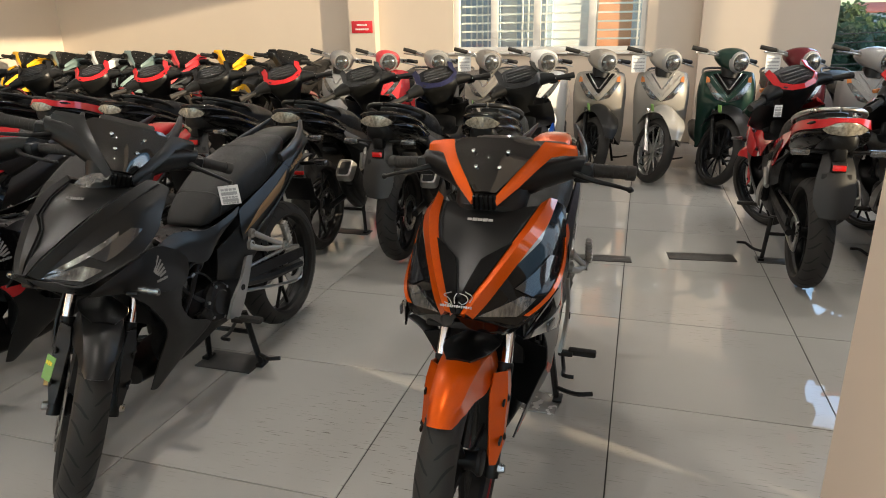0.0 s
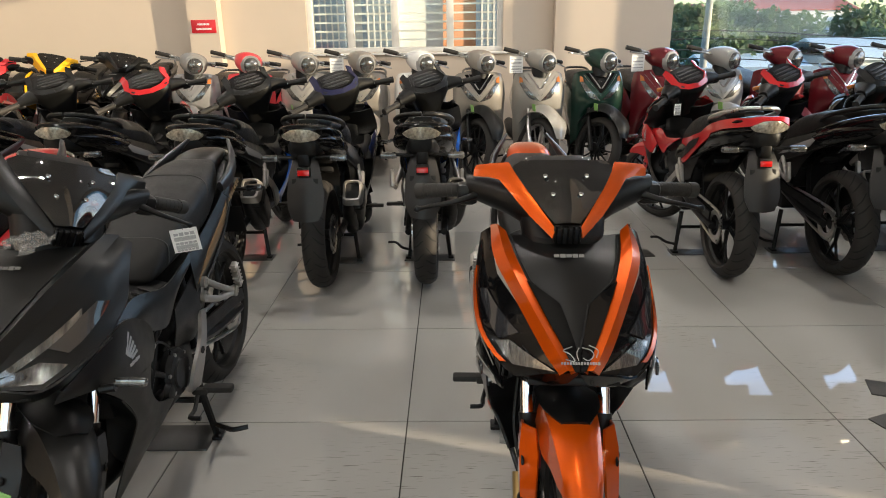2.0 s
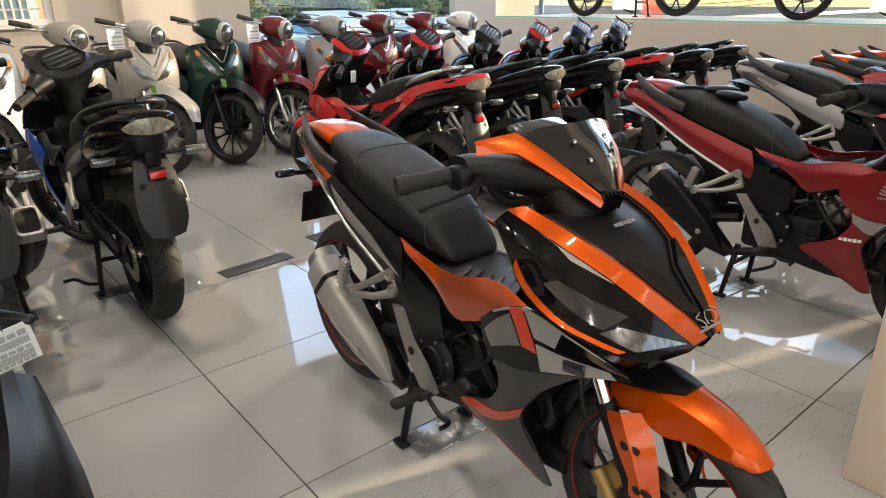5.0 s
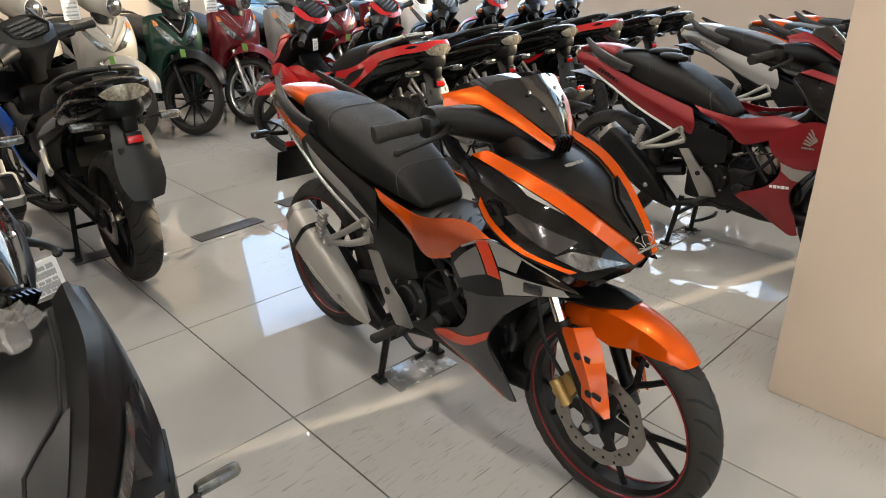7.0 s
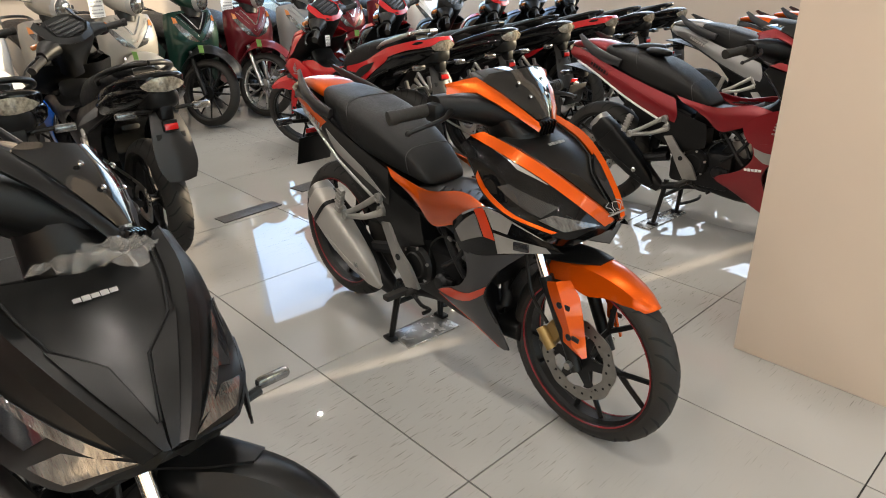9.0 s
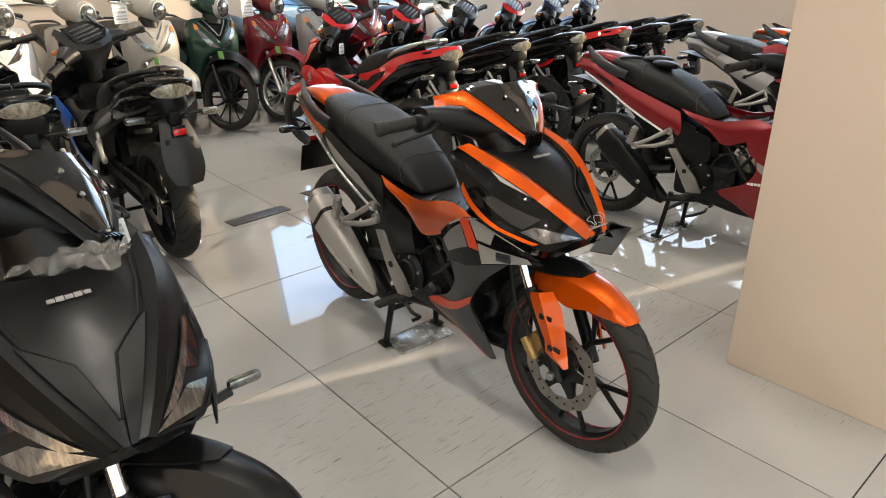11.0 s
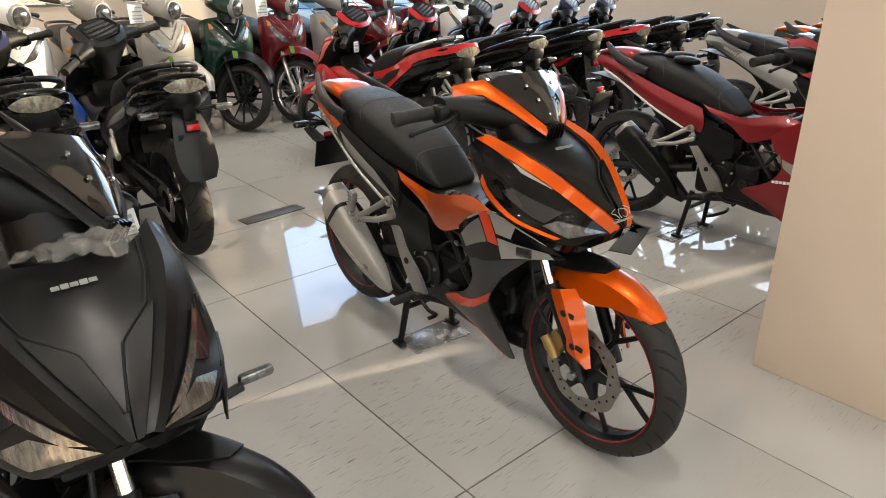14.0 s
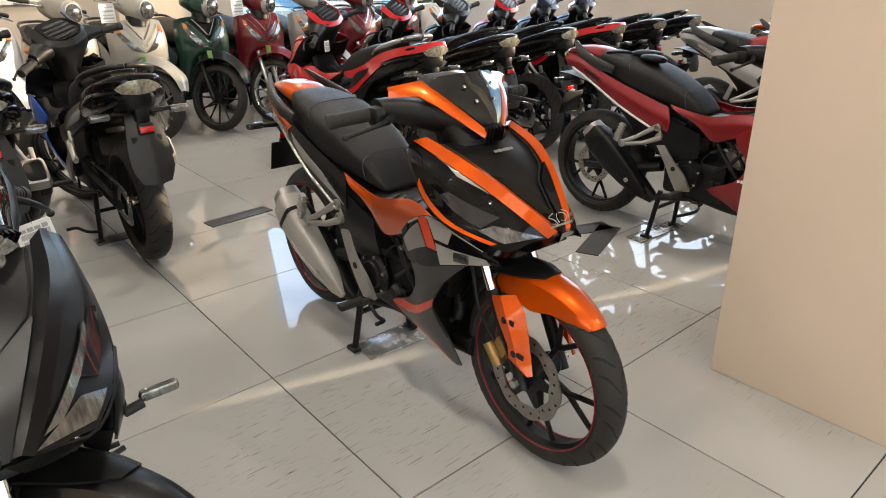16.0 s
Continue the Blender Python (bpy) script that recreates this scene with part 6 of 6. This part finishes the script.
maroon_scheme = dict(vee=MATTE_RED, head=MATTE_RED, wing=MATTE_RED, fender=MATTE_RED, tank=MATTE_RED, tail=MATTE_RED, stripe=MATTE_RED, cheek=GLOSS_BLACK, muffler=PLASTIC, leg=MATTE_RED, legflash=SILVER, silver=MATTE_RED, dohc=False, strip=DECAL_WHITE, letters=PLASTIC)
red_scheme = dict(dark_scheme(RED, RED), tail=GLOSS_BLACK, tank=RED, stripe=RED, fender=RED, cheek=RED)

underbone(orange_scheme, "orange and black sport motorcycle with silver muffler on its centre stand", at(0.454, -0.25, -91.8), 0, True, group="front row of motorcycles")
underbone(black_scheme, "matte black sport motorcycle with bronze tail panels on its centre stand", at(-0.815, -0.30, -90.5), 47, True, group="front row of motorcycles")
underbone(maroon_scheme, "satin red sport motorcycle with a pair of mirrors on its seat", at(2.28, -0.34, -90), 0, True, group="front row of motorcycles")
underbone(dict(dark_scheme(RED), tank=GLOSS_BLACK, tail=RED, tailtop=RED, fender=GLOSS_BLACK, wing=GLOSS_BLACK, cheek=GLOSS_BLACK, legflash=RED, legtext=False), "red and black sport motorcycle beside the matte black one", at(-1.50, -0.27, -90), 0, True, group="front row of motorcycles")
underbone(dark_scheme(RED), "black sport motorcycle with red trim in the front row", at(-2.16, -0.22, -90), 0, group="front row of motorcycles")
underbone(dict(dark_scheme(GREY), tail=GREYP), "grey and black sport motorcycle in the front row", at(3.75, -0.16, -91), 0, group="front row of motorcycles")
underbone(dict(dark_scheme(ORANGE), tailtop=ORANGE), "black sport motorcycle with orange tail in the front row", at(4.35, -0.38, -91), 0, group="front row of motorcycles")
underbone(dict(dark_scheme(ORANGE), tailtop=ORANGE, tail=ORANGE), "orange and black sport motorcycle at the end of the front row", at(4.9, -0.42, -91), 0, group="front row of motorcycles")

row = [
    (-5.30, 2.48, RED, GLOSS_BLACK), (-4.60, 2.45, MATTE_BLACK, GLOSS_BLACK), (-3.90, 2.41, RED, GLOSS_BLACK), (-3.22, 2.35, RED, GLOSS_BLACK), (-2.56, 2.27, MATTE_BLACK, GLOSS_BLACK), (-1.86, 2.18, RED, GLOSS_BLACK),
    (-1.14, 2.07, MATTE_BLACK, BLUE), (-0.55, 2.00, NAVY, NAVY), (0.03, 2.04, MATTE_BLACK, BLUE), (1.74, 2.10, RED, RED), (2.38, 2.12, RED, GLOSS_BLACK), (3.02, 2.15, MATTE_BLACK, NAVY), (3.6, 2.15, RED, RED), (4.15, 2.15, NAVY, GLOSS_BLACK), (4.7, 2.15, NAVY, GLOSS_BLACK),
]
for x, y, a, b in row:
    sc = dict(red_scheme, arch=RED, side=RED, rail=STEEL) if (x == 1.74) else dict(dark_scheme(a, b), leg=b if b in (BLUE, RED) else MATTE_BLACK, silver=GREYP, dohc=False, side=b if b is RED else None, arch=RED if x in (3.6, -3.22) else None)
    what = "black sport motorcycle seen from its tail, with %s trim" % a.name.split("_")[0] if x != 1.74 else "red sport motorcycle with a paper tag, tail towards the aisle"
    underbone(sc, what, at(x, y, 90), 33, visor=False, group="second row of motorcycles")

far = [(-7.20, YELLOW), (-6.57, TEAL), (-5.94, WHITEP), (-5.37, TEAL), (-4.71, PINKRED), (-4.04, YELLOW), (-3.29, MATTE_BLACK)]
for x, a in far:
    underbone(dict(dark_scheme(a, a), head=a, wide=True), "%s and black sport motorcycle by the back wall" % a.name.split("_")[0], at(x, 5.28, -90) @ Matrix.Scale(1.09, 4), 25, group="sport motorcycles along the back wall")

scoots = [
    (-5, GREYP, None, None, False), (-4, PINKRED, None, None, False), (-3, BEIGE, None, None, False), (-2, TAUPE, None, None, True), (-1, WHITEP, None, None, False),
    (0, TAUPE, PLASTIC, PLASTIC, False), (1, BEIGE, STEEL, None, True), (2, GREEN, PLASTIC, PLASTIC, False), (3, DARKRED, STEEL, None, True),
    (4, GREYP, None, None, False), (5, DARKRED, None, None, False), (6, DARKRED, None, None, False), (7, WHITEP, None, None, False),
]
for k, colour, rims, fend, tagd in scoots:
    scooter(colour, "%s step-through scooter with chrome V trim and a round headlight" % colour.name.rsplit("_", 1)[0].replace("_", " "), at(0.44 + 0.565 * k, 4.67 + (0.06 * -k if k < 0 else 0), -90) @ Matrix.Scale(1.04, 4), 30, rims, fend, tagd, centre=GLOSS_BLACK if fend else None)


def plastic_bag(x, y, z, w, d, seed):
    """A crumpled clear bag, left over from the wrapping."""
    rnd = random.Random(seed)
    g = []
    for i in range(13):
        row_i = []
        for j in range(17):
            e = min(i, 12 - i) / 6 * min(j, 16 - j) / 8
            row_i.append((w * (j / 16 - 0.5) + rnd.uniform(-0.006, 0.006), d * (i / 12 - 0.5) + rnd.uniform(-0.006, 0.006) + 0.008 * math.sin(j * 0.7) + 0.006 * math.sin(j * 2.3 + i), 0.016 * min(1, e * 2.5) + rnd.uniform(-0.006, 0.007)))
        g.append(row_i)
    o = new("plastic_bag", finish(sheet(g, 0.0012, 1, 1, 0, (0, 0, 1)), "plastic_bag", FILM, 20))
    tagged(o, "crumpled clear plastic bag on the black cowl", "plastic bag")
    o.matrix_basis = pose(x, y, z, 14, -6, -42)


plastic_bag(-0.795, -0.712, 0.950, 0.20, 0.075, 3)
hang_tag(V(-0.63, -0.262, 0.855), 0.08, 0.072, 0.15, -0.12)


def loose_mirror(m):
    o = new("rear_view_mirror")
    tagged(o, "black rear-view mirror lying on a motorcycle seat", "mirror", "mirrors on the seat")
    part("head", body([(-0.075, 0, 0.02, 0.010), (-0.05, 0, 0.045, 0.018), (0.0, 0, 0.058, 0.022), (0.05, 0, 0.048, 0.018), (0.078, 0, 0.022, 0.010)], 2.3, 20), PLASTIC, o)
    part("stem", tube([(0.05, 0.0, 0.0), (0.12, 0.02, 0.006), (0.20, 0.06, 0.0)], [0.008, 0.0065, 0.0065], 8, 3), PLASTIC, o)
    o.matrix_basis = m


hang_tag(V(1.64, 2.20, 0.925), 0.048, 0.072, 0.3)
loose_mirror(pose(2.25, 0.00, 0.922, 8, 0, 70)), loose_mirror(pose(2.31, 0.08, 0.934, 5, 0, 110))
for x, y in ((6.3, 3.45), (6.35, 0.85)):
    underbone(dict(dark_scheme(RED, RED), fender=RED), "red sport motorcycle on the display platform behind glass", pose(x, y, 1.101, 0, 0, 90), 0, group="motorcycles on display")


PLATE = mat("worn_steel_plate", (0.42, 0.41, 0.39), 0.22, 0.6, vary=0.3, scale=25, rvary=0.12)


def floor_mat(x, y, w, d, yaw, material=None):
    o = new("floor_plate", finish(rbox(w, d, 0.006, 0.001, Matrix.Translation((0, 0, 0.003))), "floor_plate", material or SILL))
    tagged(o, "thin %s plate lying on the tiles" % ("worn steel" if material else "dark rubber"), "floor plate", "stand plates")
    o.matrix_basis = pose(x, y, 0, 0, 0, yaw)


floor_mat(0.47, -0.08, 0.26, 0.14, -4, PLATE), floor_mat(-0.83, -0.10, 0.27, 0.15, 0), floor_mat(2.26, -0.12, 0.38, 0.10, -3, PLATE)
floor_mat(0.64, 1.70, 0.40, 0.11, 5), floor_mat(1.26, 1.87, 0.40, 0.13, 6), floor_mat(2.0, 0.17, 0.32, 0.12, -20), floor_mat(1.94, 0.02, 0.44, 0.12, 21)
for x, y, a, b in row:
    floor_mat(x, y - 0.2, 0.32, 0.11, 0)

# ---- outdoors ----
GROUND = mat("outdoor_ground", (0.16, 0.17, 0.165), 0.9, vary=0.2, scale=0.3)
ROOFW = mat("pale_metal_roof", (0.74, 0.79, 0.82), 0.5, vary=0.06, scale=2)
ROOFR = mat("red_roof", (0.45, 0.13, 0.09), 0.7)
BRICK = mat("orange_plaster", (0.62, 0.27, 0.13), 0.8, vary=0.1, scale=6)
PLASTER = mat("white_plaster", (0.7, 0.68, 0.64), 0.8)
WINB = mat("blue_window", (0.38, 0.46, 0.54), 0.2)
# Leaf green paled in the colour to suggest bright haze outside.
LEAF = mat("foliage", (0.13, 0.17, 0.105), 0.7, vary=0.5, scale=1.6)
lf = LEAF.node_tree
tl = lf.nodes.new("ShaderNodeBsdfTranslucent")
tl.inputs[0].default_value = (0.16, 0.22, 0.10, 1)
mx = lf.nodes.new("ShaderNodeMixShader")
mx.inputs[0].default_value = 0.45
lf.links.new(lf.nodes["Principled BSDF"].outputs[0], mx.inputs[1])
lf.links.new(tl.outputs[0], mx.inputs[2])
lf.links.new(mx.outputs[0], lf.nodes["Material Output"].inputs[0])
BARK = mat("bark", (0.1, 0.07, 0.05), 0.9)
solid("ground", [(-300, 300, -300, 400, -4.2, -4.0)], GROUND, "ground far below the windows")


def tree(x, y, h, r, seed):
    rnd = random.Random(seed)
    o = new("tree")
    tagged(o, "leafy green tree outside the window", "tree", "trees outside")
    o.location = (x, y, -4)
    part("trunk", tube([(0, 0, 0), (0.1, 0, h * 0.4), (0, 0.1, h * 0.75)], [0.16, 0.12, 0.05], 8, 3), BARK, o)
    for k in range(4):
        a = 1.6 * k + rnd.random()
        part("limb", tube([(0.05, 0, h * 0.42), (r * 0.3 * math.cos(a), r * 0.3 * math.sin(a), h * 0.6), (r * 0.6 * math.cos(a), r * 0.6 * math.sin(a), h * 0.75)], [0.07, 0.05, 0.02], 6, 2), BARK, o)
    bm = bmesh.new()
    for k in range(1900):
        d = V(rnd.gauss(0, 1), rnd.gauss(0, 1), rnd.gauss(0, 1)).normalized() * (rnd.random() ** 0.35)
        lump = 0.75 + 0.45 * noise.noise(d * 2.1 + V(seed, 0, 0))
        c = V(d.x * r * lump, d.y * r * lump, h * 0.62 + d.z * h * 0.38 * lump)
        s = rnd.uniform(0.16, 0.36)
        a = V(rnd.gauss(0, 1), rnd.gauss(0, 1), rnd.gauss(0, 1)).normalized()
        b = a.cross(V(rnd.random(), rnd.random(), 1)).normalized()
        bm.faces.new([bm.verts.new(c + a * s), bm.verts.new(c + b * s * 0.6), bm.verts.new(c - a * s), bm.verts.new(c - b * s * 0.6)])
    part("crown", bm, LEAF, o)


rt = random.Random(5)
for k in range(46):
    y = rt.uniform(38, 75)
    tree((y + 2) * rt.uniform(0.22, 1.0), y, rt.uniform(5.2, 7.6) + (y - 38) * 0.02, rt.uniform(2.0, 3.8), k)
for k in range(10):
    tree(rt.uniform(26, 44), rt.uniform(-12, 16), rt.uniform(3.8, 5.0), rt.uniform(1.4, 2.6), 50 + k)


def house(x, y, w, d, h, roof, wall):
    o = new("house")
    tagged(o, "low house with a pitched roof beyond the window", "house", "houses outside")
    o.location = (x, y, -4)
    part("wall", span(-w / 2, w / 2, -d / 2, d / 2, 0, h), wall, o)
    part("roof", sheet([[(-w / 2 - 0.3, -d / 2 - 0.4, h), (w / 2 + 0.3, -d / 2 - 0.4, h)], [(-w / 2 - 0.3, 0, h + d * 0.16), (w / 2 + 0.3, 0, h + d * 0.16)], [(-w / 2 - 0.3, d / 2 + 0.4, h), (w / 2 + 0.3, d / 2 + 0.4, h)]], 0.12, 1, 1, 0, (0, 0, 1)), roof, o)
    for k in range(3):
        part("window", span(-w / 2 + w * (0.15 + 0.27 * k), -w / 2 + w * (0.30 + 0.27 * k), -d / 2 - 0.03, -d / 2 + 0.02, h * 0.35, h * 0.7), WINB, o)


house(47, 96, 15, 9, 7.0, ROOFR, PLASTER), house(33, 104, 10, 8, 7.0, ROOFR, PLASTER), house(66, 90, 12, 8, 6.4, ROOFR, PLASTER)
house(24, 37, 7, 6, 3.6, ROOFW, PLASTER), house(33, 36, 6, 5, 3.2, ROOFW, PLASTER), house(16.5, 36, 5, 5, 3.0, ROOFW, PLASTER)
r = new("canopy_roof", finish(prism([(6.9, 0.75), (6.9, 0.85), (14.0, 0.25), (14.0, 0.15)], 1.5, 30.0), "canopy_roof", ROOFW))
r.matrix_basis = Matrix(((0, 1, 0, 0), (1, 0, 0, 0), (0, 0, 1, 0), (0, 0, 0, 1)))
tagged(r, "pale blue-white metal canopy roof just outside", "roof")
POLE = mat("concrete_pole", (0.30, 0.29, 0.27), 0.8, vary=0.15, scale=6)
WIRE = mat("black_cable", (0.02, 0.02, 0.02), 0.6)


def utility_pole(x, y):
    o = new("utility_pole")
    tagged(o, "grey concrete utility pole with crossarms and cables", "utility pole", "utility poles")
    o.location = (x, y, -4)
    part("pole", tube([(0, 0, 0), (0, 0, 4.5), (0, 0, 9.5)], [0.17, 0.14, 0.10], 10, 2), POLE, o)
    for z in (6.4, 7.3):
        part("crossarm", span(-0.9, 0.9, -0.05, 0.05, z, z + 0.09), POLE, o)
        for q in (-0.8, -0.4, 0.4, 0.8):
            part("insulator", lathe([(0.03, 0), (0.05, 0.04), (0.03, 0.1), (0.045, 0.14), (0.02, 0.18)], 10, False), FRAMEM, o, "", Matrix.Translation((q, 0, z + 0.09)) @ Matrix.Rotation(math.pi / 2, 4, "X"))


utility_pole(10.2, 25.0), utility_pole(26.5, 23.0)
for k, z in enumerate((1.15, 0.85, 0.45, 0.1)):
    w = new("cable", finish(tube([(-12, 26, z + 0.3), (-0.5, 25.4, z - 0.35), (10.2, 25, z), (18.3, 24.0, z - 0.45), (26.5, 23, z), (38, 21.5, z - 0.4), (52, 20, z + 0.1)], 0.022, 6, 5), "cable", WIRE))
    tagged(w, "black overhead cable slung between the poles", "cable", "overhead cables")
SIGNB = mat("pale_blue_sign", (0.20, 0.34, 0.60), 0.5)


def street_sign(x, y, z, w, h, material, what):
    o = new("street_sign")
    tagged(o, what, "sign", "signs outside")
    o.location = (x, y, 0)
    part("panel", span(-w / 2, w / 2, -0.03, 0.03, z, z + h), material, o)
    part("post", span(-0.05, 0.05, 0.03, 0.13, -4, z + h * 0.5), POLE, o)
    part("print", bars(w * 0.7, h * 0.16, facing((0, -0.034, z + h * 0.68), (0, -1, 0)), 0.2, 6), DECAL_WHITE, o)
    part("print", bars(w * 0.5, h * 0.12, facing((0, -0.034, z + h * 0.36), (0, -1, 0)), 0.2, 5), DECAL_WHITE, o)


street_sign(18.6, 24.5, -0.15, 1.25, 1.0, SIGNB, "pale blue billboard with white lettering on a post")
street_sign(22.6, 24.0, -0.6, 1.5, 0.9, SIGN_RED, "red shop billboard with white lettering on a post")


def neighbour():
    o = new("neighbour_building")
    tagged(o, "orange and white neighbouring building outside the barred window", "building")
    part("wall", span(-6, 0.05, 9.6, 10.0, -4, 6), PLASTER, o)
    part("wall", span(0.05, 2.2, 9.5, 10.0, -4, 6), BRICK, o)
    for x in (-1.9, -1.0, 0.9):
        for z in (1.0, 2.7):
            w = part("window", span(x - 0.3, x + 0.3, 9.44, 9.62, z, z + 1.1), WINB, o)
            for q in (-0.2, -0.1, 0.0, 0.1, 0.2):
                part("bar", span(x + q - 0.012, x + q + 0.012, 9.40, 9.43, z, z + 1.1), FRAMEM, w)


neighbour()

# ---- floor tiles ----
tile = cached("tile", lambda: rbox(0.7955, 0.7955, 0.02, 0.0008, Matrix.Translation((0, 0, -0.01)), 1), FLOORM, "tile")
for i in range(-11, 8):
    for j in range(-8, 9):
        if 0.8 * i > -8.5 and 0.8 * i < 5.7 and 0.8 * j > -6.5 and 0.8 * j < 6.4:
            part("tile", tile, None, floor, "", Matrix.Translation((0.8 * i + 0.4, 0.8 * j + 0.4, 0)))
